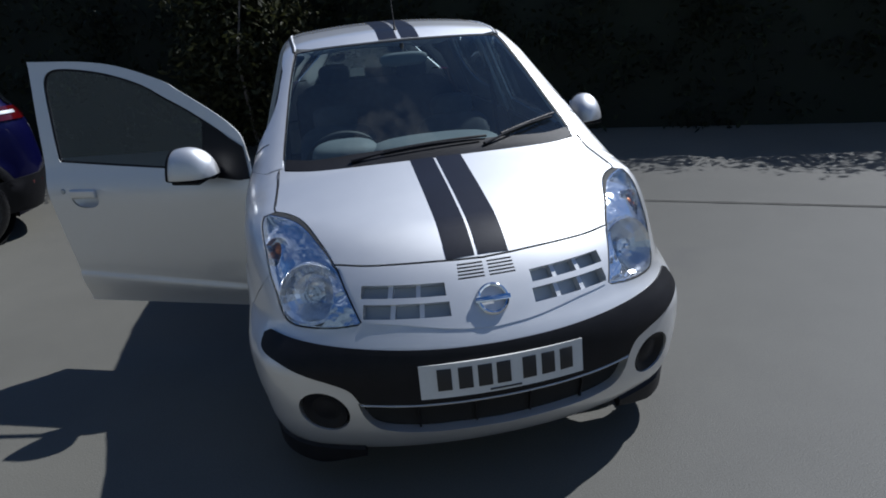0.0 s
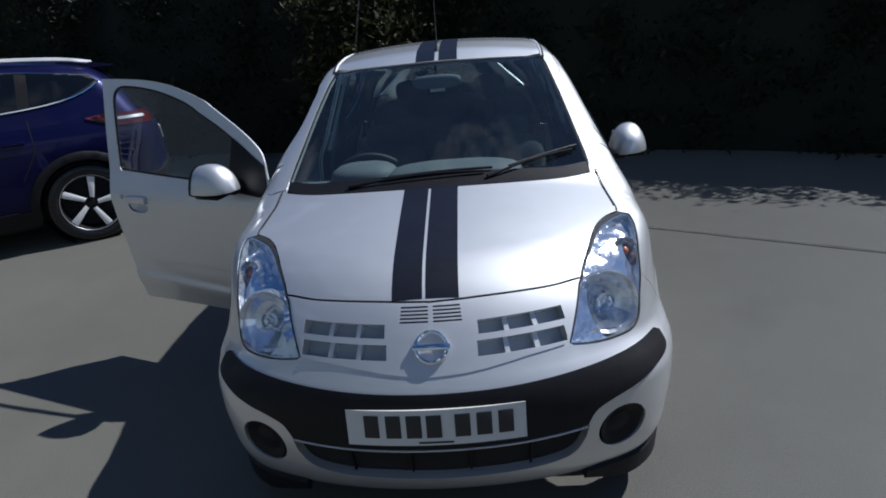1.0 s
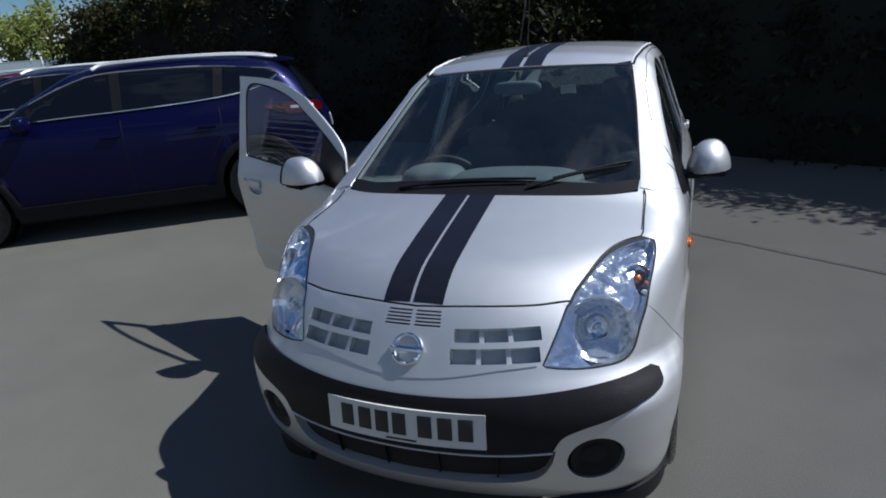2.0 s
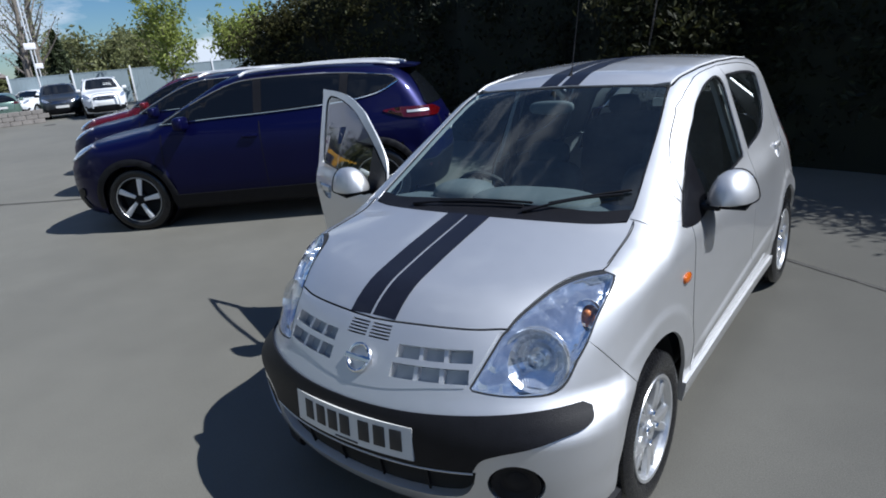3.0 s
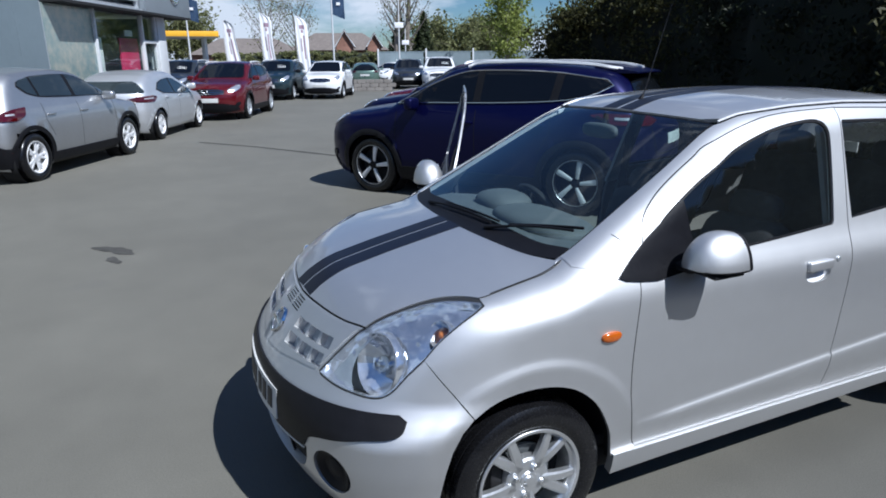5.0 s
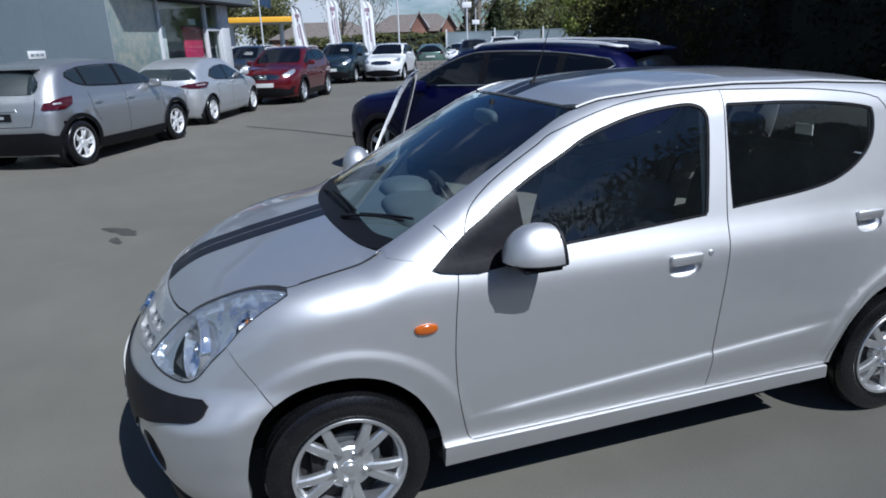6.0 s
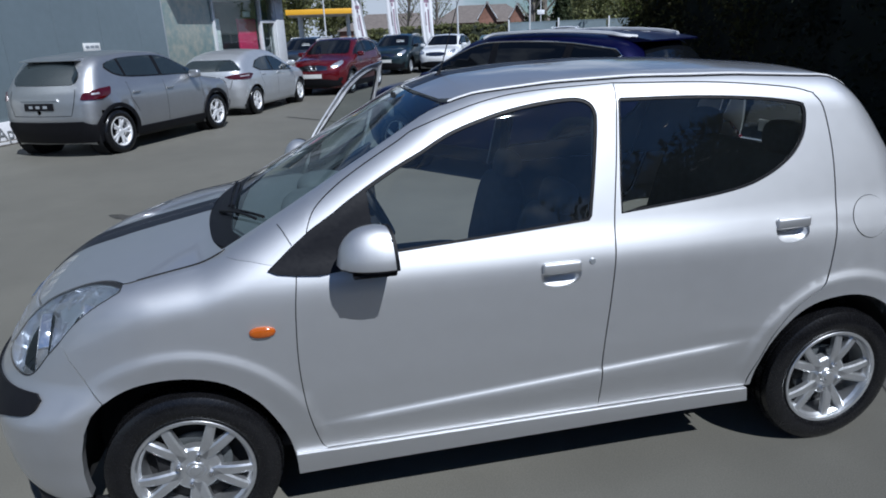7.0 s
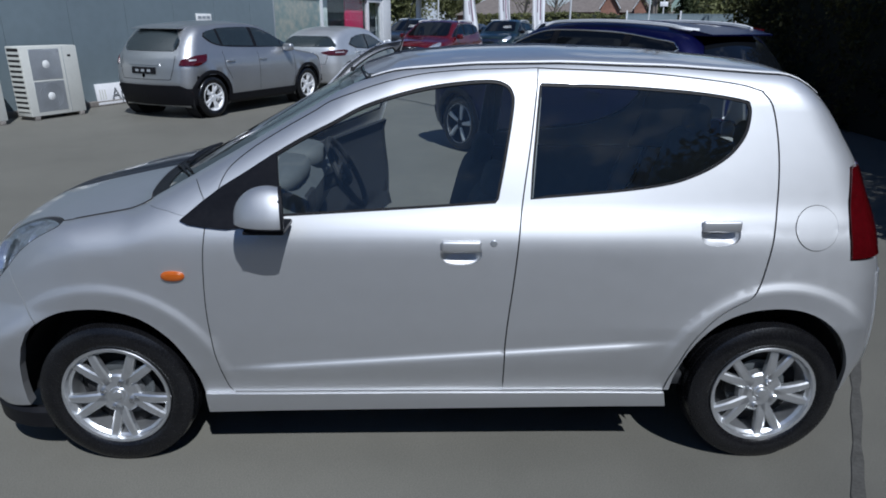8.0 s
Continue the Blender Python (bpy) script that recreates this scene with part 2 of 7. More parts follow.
def asphalt():
    m = bpy.data.materials.new("worn_asphalt")
    m.use_nodes = True
    n, l = m.node_tree.nodes, m.node_tree.links
    b = n["Principled BSDF"]
    co = n.new("ShaderNodeTexCoord")

    def noise_node(scale, detail=5, rough=0.6):
        t = n.new("ShaderNodeTexNoise")
        t.inputs["Scale"].default_value, t.inputs["Detail"].default_value, t.inputs["Roughness"].default_value = scale, detail, rough
        l.new(co.outputs["Object"], t.inputs["Vector"])
        return t
    big, mid, fine = noise_node(0.35), noise_node(2.4), noise_node(170, 3)
    r1 = n.new("ShaderNodeValToRGB")
    r1.color_ramp.elements[0].position, r1.color_ramp.elements[1].position = 0.3, 0.72
    r1.color_ramp.elements[0].color, r1.color_ramp.elements[1].color = (0.102, 0.098, 0.083, 1), (0.133, 0.128, 0.109, 1)
    l.new(big.outputs["Fac"], r1.inputs["Fac"])
    m1 = n.new("ShaderNodeMixRGB")
    m1.blend_type = "OVERLAY"
    m1.inputs["Fac"].default_value = 0.14
    l.new(r1.outputs["Color"], m1.inputs["Color1"])
    l.new(mid.outputs["Fac"], m1.inputs["Color2"])
    m2 = n.new("ShaderNodeMixRGB")
    m2.blend_type = "OVERLAY"
    m2.inputs["Fac"].default_value = 0.45
    l.new(m1.outputs["Color"], m2.inputs["Color1"])
    l.new(fine.outputs["Fac"], m2.inputs["Color2"])
    # darker oil stains
    st = noise_node(0.9, 3, 0.5)
    r2 = n.new("ShaderNodeValToRGB")
    r2.color_ramp.elements[0].position, r2.color_ramp.elements[1].position = 0.66, 0.76
    l.new(st.outputs["Fac"], r2.inputs["Fac"])
    m3 = n.new("ShaderNodeMixRGB")
    m3.inputs["Color2"].default_value = (0.085, 0.082, 0.076, 1)
    f = n.new("ShaderNodeMath")
    f.operation = "MULTIPLY"
    f.inputs[1].default_value = 0.5
    l.new(r2.outputs["Color"], f.inputs[0])
    l.new(f.outputs[0], m3.inputs["Fac"])
    l.new(m2.outputs["Color"], m3.inputs["Color1"])
    l.new(m3.outputs["Color"], b.inputs["Base Color"])
    b.inputs["Roughness"].default_value = 0.64
    b.inputs["Diffuse Roughness"].default_value = 1.0
    b.inputs["Specular IOR Level"].default_value = 0.5
    u = n.new("ShaderNodeBump")
    u.inputs["Strength"].default_value, u.inputs["Distance"].default_value = 0.5, 0.004
    l.new(fine.outputs["Fac"], u.inputs["Height"])
    l.new(u.outputs["Normal"], b.inputs["Normal"])
    return m


M["asphalt"] = asphalt()


def leaf_material(name, a, b2, through_light=0.4):
    m = material(name, a, 0.6, 0, 0.3, 0.8, tone=b2, island=0.45)
    n, l = m.node_tree.nodes, m.node_tree.links
    p = n["Principled BSDF"]
    p.inputs["Specular IOR Level"].default_value = 0.3
    # thin leaves let part of the light through
    t, x = n.new("ShaderNodeBsdfTranslucent"), n.new("ShaderNodeMixShader")
    x.inputs[0].default_value = through_light
    l.new(p.inputs["Base Color"].links[0].from_socket, t.inputs["Color"])
    l.new(p.outputs[0], x.inputs[1])
    l.new(t.outputs[0], x.inputs[2])
    l.new(x.outputs[0], n["Material Output"].inputs["Surface"])
    return m


# near-black leaves: the depth of the hedge's shade is put into their colour
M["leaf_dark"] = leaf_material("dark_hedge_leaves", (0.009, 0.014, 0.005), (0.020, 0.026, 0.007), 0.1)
# near-black fill: shade between the leaves, given as a colour
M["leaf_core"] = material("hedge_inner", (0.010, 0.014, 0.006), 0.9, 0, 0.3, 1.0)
M["leaf_spring"] = leaf_material("spring_leaves", (0.24, 0.30, 0.06), (0.36, 0.40, 0.11), 0.5)
M["leaf_olive"] = leaf_material("olive_leaves", (0.18, 0.21, 0.085), (0.28, 0.28, 0.13), 0.5)
M["leaf_bush"] = leaf_material("bush_leaves", (0.030, 0.036, 0.012), (0.052, 0.050, 0.017), 0.3)
# paler copy of the hedge leaves: sunlight on the far end is in the colour
M["leaf_hedge_lit"] = leaf_material("lit_hedge_leaves", (0.045, 0.054, 0.018), (0.088, 0.084, 0.027))
M["leaf_conifer"] = leaf_material("conifer_needles", (0.045, 0.065, 0.03), (0.075, 0.095, 0.045))


# ---- geometry helpers: each gives (vertices, faces) ----
def join(*geos):
    vs, fs, k = [], [], 0
    for v, f in geos:
        vs += [tuple(p) for p in v]
        fs += [tuple(i + k for i in face) for face in f]
        k += len(v)
    return vs, fs


def moved(geo, m):
    return [tuple(m @ Vector(p)) for p in geo[0]], geo[1]


def mirrored(geo):
    return [(-p[0], p[1], p[2]) for p in geo[0]], [tuple(reversed(f)) for f in geo[1]]


def from_bm(bm):
    bm.verts.index_update()
    g = [tuple(v.co) for v in bm.verts], [tuple(v.index for v in f.verts) for f in bm.faces]
    bm.free()
    return g


def box(center, size, bevel=0.0, seg=2):
    bm = bmesh.new()
    bmesh.ops.create_cube(bm, size=1.0, matrix=Matrix.Translation(center) @ Matrix.Diagonal((*size, 1)))
    if bevel:
        bmesh.ops.bevel(bm, geom=bm.edges[:], offset=bevel, segments=seg, profile=0.5, affect="EDGES")
    return from_bm(bm)


def prism(poly, h0, h1, axis="z"):
    """A flat outline pushed from h0 to h1 along an axis."""
    n = len(poly)
    place = {"z": lambda p, h: (p[0], p[1], h), "x": lambda p, h: (h, p[0], p[1]), "y": lambda p, h: (p[0], h, p[1])}[axis]
    vs = [place(p, h0) for p in poly] + [place(p, h1) for p in poly]
    fs = [tuple(reversed(range(n))), tuple(range(n, 2 * n))] + [(i, (i + 1) % n, n + (i + 1) % n, n + i) for i in range(n)]
    if axis == "y":
        fs = [tuple(reversed(f)) for f in fs]
    return vs, fs


def lathe(profile, n=48, arc=None):
    """Turns (radius, x) round the x axis."""
    vs, fs, k = [], [], len(profile)
    for i in range(n):
        a = 2 * math.pi * i / n if arc is None else arc[0] + (arc[1] - arc[0]) * i / (n - 1)
        vs += [(x, r * math.cos(a), r * math.sin(a)) for r, x in profile]
    for i in range(n if arc is None else n - 1):
        j = (i + 1) % n
        fs += [(i * k + q, i * k + q + 1, j * k + q + 1, j * k + q) for q in range(k - 1)]
    return vs, fs


def tube(path, radius, n=8, flat=1.0):
    """A rod along a path; radius may be a list. Ends are closed."""
    pts = [Vector(p) for p in path]
    rad = radius if isinstance(radius, (list, tuple)) else [radius] * len(pts)
    vs, fs = [], []
    side = None
    for i, p in enumerate(pts):
        d = (pts[min(i + 1, len(pts) - 1)] - pts[max(i - 1, 0)]).normalized()
        if side is None:
            side = d.orthogonal().normalized()
        side = (side - d * side.dot(d)).normalized()
        up = d.cross(side)
        for j in range(n):
            a = 2 * math.pi * j / n
            vs.append(tuple(p + (side * math.cos(a) + up * math.sin(a) * flat) * rad[i]))
    for i in range(len(pts) - 1):
        for j in range(n):
            fs.append((i * n + j, i * n + (j + 1) % n, (i + 1) * n + (j + 1) % n, (i + 1) * n + j))
    fs.append(tuple(reversed(range(n))))
    fs.append(tuple(range((len(pts) - 1) * n, len(pts) * n)))
    return vs, fs


def blob(center, size, power=2.4, nu=20, nv=12):
    """A rounded lump, squarer with a higher power."""
    def s(v):
        return math.copysign(abs(v) ** (2 / power), v)
    vs, fs = [], []
    for i in range(nv + 1):
        b = -math.pi / 2 + math.pi * i / nv
        for j in range(nu):
            a = 2 * math.pi * j / nu
            vs.append((center[0] + size[0] * s(math.cos(b)) * s(math.cos(a)), center[1] + size[1] * s(math.cos(b)) * s(math.sin(a)), center[2] + size[2] * s(math.sin(b))))
    for i in range(nv):
        for j in range(nu):
            fs.append((i * nu + j, i * nu + (j + 1) % nu, (i + 1) * nu + (j + 1) % nu, (i + 1) * nu + j))
    return vs, fs


def part(name, geo, mat, parent=None, label="", sharp=40):
    """Links one mesh object under a thing or a part."""
    me = bpy.data.meshes.new(name)
    me.from_pydata([tuple(float(c) for c in v) for v in geo[0]], [], [tuple(int(i) for i in f) for f in geo[1]])
    me.update()
    me.shade_smooth()
    me.set_sharp_from_angle(angle=radians(sharp))
    if len(geo) > 2:
        # pressed panels take the smooth normals of their shell, their folded rims their own
        nrm, k = geo[2]
        flat = [tuple(p.normal) for p in me.polygons]
        me.normals_split_custom_set([tuple(nrm[v]) if i < k else flat[i] for i, f in enumerate(geo[1]) for v in f])
    me.materials.append(M[mat] if isinstance(mat, str) else mat)
    ob = new(name, me)
    ob.parent = parent
    return tagged(ob, label)


def thing(name, m, label, category, group="", kind=""):
    ob = new(name)
    ob.empty_display_size = 0.2
    ob.matrix_basis = m
    return tagged(ob, label, category, group, kind)




# ---- panels cut out of a shell ----
def resample(poly, step):
    out, n = [], len(poly)
    for i in range(n):
        a, b = np.array(poly[i], float), np.array(poly[(i + 1) % n], float)
        k = max(1, int(np.ceil(np.linalg.norm(b - a) / step)))
        out += [tuple(a + (b - a) * j / k) for j in range(k)]
    return out


def soft(poly, rounds=2):
    """Rounds an outline's corners by cutting them."""
    p = [np.array(q, float) for q in poly]
    for _ in range(rounds):
        q = []
        for i in range(len(p)):
            a, b = p[i], p[(i + 1) % len(p)]
            q += [a * 0.75 + b * 0.25, a * 0.25 + b * 0.75]
        p = q
    return [tuple(v) for v in p]


def curve(pts, n=6):
    """A smooth open line through points."""
    p = [np.array(q, float) for q in pts]
    p = [2 * p[0] - p[1]] + p + [2 * p[-1] - p[-2]]
    out = []
    for i in range(1, len(p) - 2):
        for j in range(n):
            t = j / n
            out.append(tuple(0.5 * (2 * p[i] + (p[i + 1] - p[i - 1]) * t + (2 * p[i - 1] - 5 * p[i] + 4 * p[i + 1] - p[i + 2]) * t * t
                                    + (3 * p[i] - p[i - 1] - 3 * p[i + 1] + p[i + 2]) * t ** 3)))
    return out + [tuple(p[-2])]


def within(poly, q):
    poly = np.array(poly)
    x, y = q[:, 0][:, None], q[:, 1][:, None]
    a, b = poly, np.roll(poly, -1, axis=0)
    cond = (a[:, 1] > y) != (b[:, 1] > y)
    d = np.where(b[:, 1] == a[:, 1], 1e-12, b[:, 1] - a[:, 1])
    return (np.sum(cond & (x < (b[:, 0] - a[:, 0]) * (y - a[:, 1]) / d + a[:, 0]), axis=1) % 2) == 1


from mathutils.geometry import delaunay_2d_cdt


def panel(shell, to3d, outline, holes=(), step=0.035, offset=0.0, lip=0.014, folds=()):
    """A sheet of the shell inside an outline, less its holes, with its rim turned in. Gives (vertices, faces)."""
    loops = [resample(outline, step)] + [resample(h, step) for h in holes]
    pts, edges = [], []
    for lp in loops:
        k = len(pts)
        pts += lp
        edges += [(k + i, k + (i + 1) % len(lp)) for i in range(len(lp))]
    rim = np.array(pts)
    lo, hi = rim.min(0), rim.max(0)
    gx, gy = np.meshgrid(np.arange(lo[0] + step / 2, hi[0], step), np.arange(lo[1] + step / 2, hi[1], step * 0.9))
    gx[1::2] += step / 2
    g = np.stack([gx.ravel(), gy.ravel()], 1)
    ok = within(loops[0], g)
    for h in loops[1:]:
        ok &= ~within(h, g)
    g = g[ok]
    fold = np.zeros((0, 2))
    if len(folds):
        fold = np.concatenate([np.array(q) for q in folds])
        ok = within(loops[0], fold)
        for h in loops[1:]:
            ok &= ~within(h, fold)
        fold = fold[ok]
        fold = fold[np.min(np.linalg.norm(fold[:, None, :] - rim[None], axis=2), axis=1) > 0.004]
        if len(fold) and len(g):
            g = g[np.min(np.linalg.norm(g[:, None, :] - fold[None], axis=2), axis=1) > step * 0.4]
    if len(g):
        near = np.min(np.linalg.norm(g[:, None, :] - rim[None], axis=2), axis=1)
        g = g[near > step * 0.45]
    pts += [tuple(q) for q in g] + [tuple(q) for q in fold]
    v, _, f, _, _, _ = delaunay_2d_cdt([Vector(q) for q in pts], edges, [], 0, 1e-6)
    v2, f2 = np.array([tuple(q) for q in v]), np.array([tuple(t) for t in f])
    mid = v2[f2].mean(1)
    ok = within(loops[0], mid)
    for h in loops[1:]:
        ok &= ~within(h, mid)
    f2 = f2[ok]
    p = to3d(v2)
    nrm = shell.normal(p)
    p = p + nrm * offset
    fn = np.cross(p[f2[:, 1]] - p[f2[:, 0]], p[f2[:, 2]] - p[f2[:, 0]])
    flip = np.einsum("ij,ij->i", fn, nrm[f2].mean(1)) < 0
    f2[flip] = f2[flip][:, ::-1]
    faces = [tuple(t) for t in f2]
    verts = list(map(tuple, p))
    if lip:
        used = {}
        for t in faces:
            for i in range(3):
                e = (t[i], t[(i + 1) % 3])
                used[e] = True
        inner = {}
        for a, b in [e for e in used if (e[1], e[0]) not in used]:
            for i in (a, b):
                if i not in inner:
                    inner[i] = len(verts)
                    verts.append(tuple(p[i] - nrm[i] * lip))
            faces.append((b, a, inner[a], inner[b]))
    return verts, faces, (nrm, len(f2))


def side_of(shell, s=1):
    return lambda q: shell.side(q[:, 0], q[:, 1], s)


def top_of(shell):
    return lambda q: shell.above(q[:, 0], q[:, 1])


def nose_of(shell, cy, r=0.75):
    """The nose, seen from an upright axis inside it: arc length and height."""
    def f(q):
        a, z = q[:, 0] / r, q[:, 1]
        d = shell.solve(lambda k: (np.sin(a) * k, cy - np.cos(a) * k, z), np.full(len(a), 2.2), np.zeros(len(a)))
        return np.stack([np.sin(a) * d, cy - np.cos(a) * d, z], 1)
    return f


def tail_of(shell, cy, r=0.75):
    def f(q):
        a, z = q[:, 0] / r, q[:, 1]
        d = shell.solve(lambda k: (np.sin(a) * k, cy + np.cos(a) * k, z), np.full(len(a), 2.2), np.zeros(len(a)))
        return np.stack([np.sin(a) * d, cy + np.cos(a) * d, z], 1)
    return f


def ring_strip(shell, to3d, line, width=0.012, offset=-0.008, step=0.03):
    """A dark strip that lies in a shut line."""
    pts = np.array(resample(line, step)[: -max(1, int(np.ceil(np.linalg.norm(np.array(line[0]) - np.array(line[-1])) / step)))] + [line[-1]], float)
    d = np.gradient(pts, axis=0)
    d /= np.maximum(np.linalg.norm(d, axis=1, keepdims=True), 1e-9)
    n2 = np.stack([-d[:, 1], d[:, 0]], 1)
    a, b = to3d(pts + n2 * width), to3d(pts - n2 * width)
    a, b = a + shell.normal(a) * offset, b + shell.normal(b) * offset
    k = len(pts)
    return list(map(tuple, a)) + list(map(tuple, b)), [(i, i + 1, k + i + 1, k + i) for i in range(k - 1)]


# ---- wheels ----
def spoke(r0, r1, w0, w1, x0, x1, angle, twist=0.0):
    """A tapered spoke from hub to rim; its face bows outwards."""
    vs = []
    n = 6
    for i in range(n + 1):
        t = i / n
        r, w = r0 + (r1 - r0) * t, w0 + (w1 - w0) * t
        x = x0 + (x1 - x0) * t + 0.006 * math.sin(math.pi * t)
        off = twist * t
        for k, (dw, dx) in enumerate(((-1, -0.022), (-1, -0.004), (-0.6, 0.0), (0.6, 0.0), (1, -0.004), (1, -0.022))):
            vs.append((x + dx, r, dw * w / 2 + off))
    fs = []
    for i in range(n):
        for k in range(5):
            a = i * 6 + k
            fs.append((a, a + 1, a + 7, a + 6))
    m = Matrix.Rotation(angle, 4, "X")
    return moved((vs, fs), m)


def wheel(parent, cx, cy, cz, s, tyre_r=0.279, rim_r=0.178, width=0.155, spokes=7, paired=True, nuts=4, dark=False, mat="alloy", low=False, turn=0.0):
    """A tyre with its alloy rim; s is the side that it faces."""
    n = 32 if low else 64
    h = width / 2
    tyre = lathe([(rim_r - 0.004, h * 0.62), (rim_r + 0.006, h * 0.86), (rim_r + 0.03, h * 0.99), (tyre_r - 0.045, h * 1.0), (tyre_r - 0.022, h * 0.93), (tyre_r - 0.006, h * 0.80),
                  (tyre_r - 0.001, h * 0.55), (tyre_r - 0.001, h * 0.5), (tyre_r - 0.008, h * 0.48), (tyre_r - 0.008, h * 0.42), (tyre_r, h * 0.40), (tyre_r, h * 0.06), (tyre_r - 0.008, h * 0.05), (tyre_r - 0.008, -h * 0.05),
                  (tyre_r, -h * 0.06), (tyre_r, -h * 0.5), (tyre_r - 0.006, -h * 0.8), (tyre_r - 0.05, -h), (rim_r, -h * 0.9)], n)
    m = Matrix.Translation((cx, cy, cz)) @ (Matrix.Identity(4) if s > 0 else Matrix.Rotation(math.pi, 4, "Z"))
    t = part("wheel", moved(tyre, m), "rubber", parent)
    rim = [lathe([(rim_r - 0.006, h * 0.60), (rim_r + 0.004, h * 0.88), (rim_r + 0.002, h * 0.92), (rim_r - 0.008, h * 0.90), (rim_r - 0.013, h * 0.72), (rim_r - 0.022, h * 0.60), (rim_r - 0.026, h * 0.2), (rim_r - 0.03, -h * 0.8)], n)]
    face = h * 0.70
    rim.append(lathe([(0.0, face + 0.002), (0.028, face + 0.002), (0.032, face - 0.003), (0.072, face - 0.004), (0.080, face - 0.010), (0.084, face - 0.035)], n // 2))
    for i in range(spokes):
        a = 2 * math.pi * i / spokes + turn
        if paired:
            rim.append(spoke(0.050, rim_r - 0.006, 0.042, 0.031, face - 0.002, face + 0.004, a, 0.040))
            rim.append(spoke(0.050, rim_r - 0.006, 0.042, 0.031, face - 0.002, face + 0.004, a, -0.040))
        else:
            rim.append(spoke(0.04, rim_r - 0.006, 0.034, 0.062, face, face + 0.002, a))
    if dark:
        # a dark rim behind broad polished blades
        part("rim", moved(join(*rim[:2]), m), "black", t, "dark painted rim")
        part("rim_lip", moved(lathe([(rim_r - 0.004, h * 0.89), (rim_r - 0.001, h * 0.93), (rim_r + 0.003, h * 0.93), (rim_r + 0.006, h * 0.88)], n), m), "alloy", t, "polished rim edge")
        for i in range(spokes):
            part("rim_blade", moved(spoke(0.050, rim_r - 0.010, 0.034, 0.062, face + 0.010, face + 0.014, 2 * math.pi * i / spokes, 0.03), m), "rail", t, "polished rim blade")
    else:
        part("rim", moved(join(*rim), m), mat, t, "bright alloy rim", sharp=20)
    back = lathe([(0.0, -0.02), (rim_r - 0.025, -0.02), (rim_r - 0.03, -0.04)], n // 2)
    part("brake", moved(join(back), m), "under", t, "dark brake behind the spokes")
    if not low:
        part("brake_disc", moved(lathe([(0.055, 0.002), (0.060, 0.006), (0.108, 0.006), (0.111, 0.0)], 40), m), "trim_grey", t, "worn steel brake disc")
        part("brake_caliper", moved(box((0.008, -0.10, 0.03), (0.03, 0.05, 0.10), 0.01), m), "under", t, "dark brake caliper")
        for i in range(nuts):
            a = 2 * math.pi * (i + 0.5) / nuts + 0.45
            nut = lathe([(0.0, face + 0.012), (0.008, face + 0.012), (0.0105, face + 0.007), (0.0105, face - 0.012)], 6)
            part("wheel_nut", moved(moved(nut, Matrix.Translation((0, 0.052 * math.cos(a), 0.052 * math.sin(a)))), m), "chrome", t)
        part("hub_cap", moved(lathe([(0.0, face + 0.008), (0.016, face + 0.0075), (0.020, face + 0.002)], 24), m), "alloy", t, "round centre cap")
    return t


# ---- body shells: smooth implicit forms from a few profile tables ----
def table(pts, blur):
    """A smooth curve through a short table of (position, value)."""
    p = np.array(pts, float)
    u = np.arange(p[0, 0] - 0.6, p[-1, 0] + 0.6, 0.004)
    v = np.interp(u, p[:, 0], p[:, 1])
    n = max(1, int(3 * blur / 0.004))
    k = np.exp(-0.5 * (np.arange(-n, n + 1) * 0.004 / blur) ** 2)
    v = np.convolve(np.pad(v, n, mode="edge"), k / k.sum(), mode="valid")
    return lambda q: np.interp(q, u, v)


def smax(a, b, k):
    h = np.maximum(k - np.abs(a - b), 0.0) / k
    return np.maximum(a, b) + h * h * k * 0.25


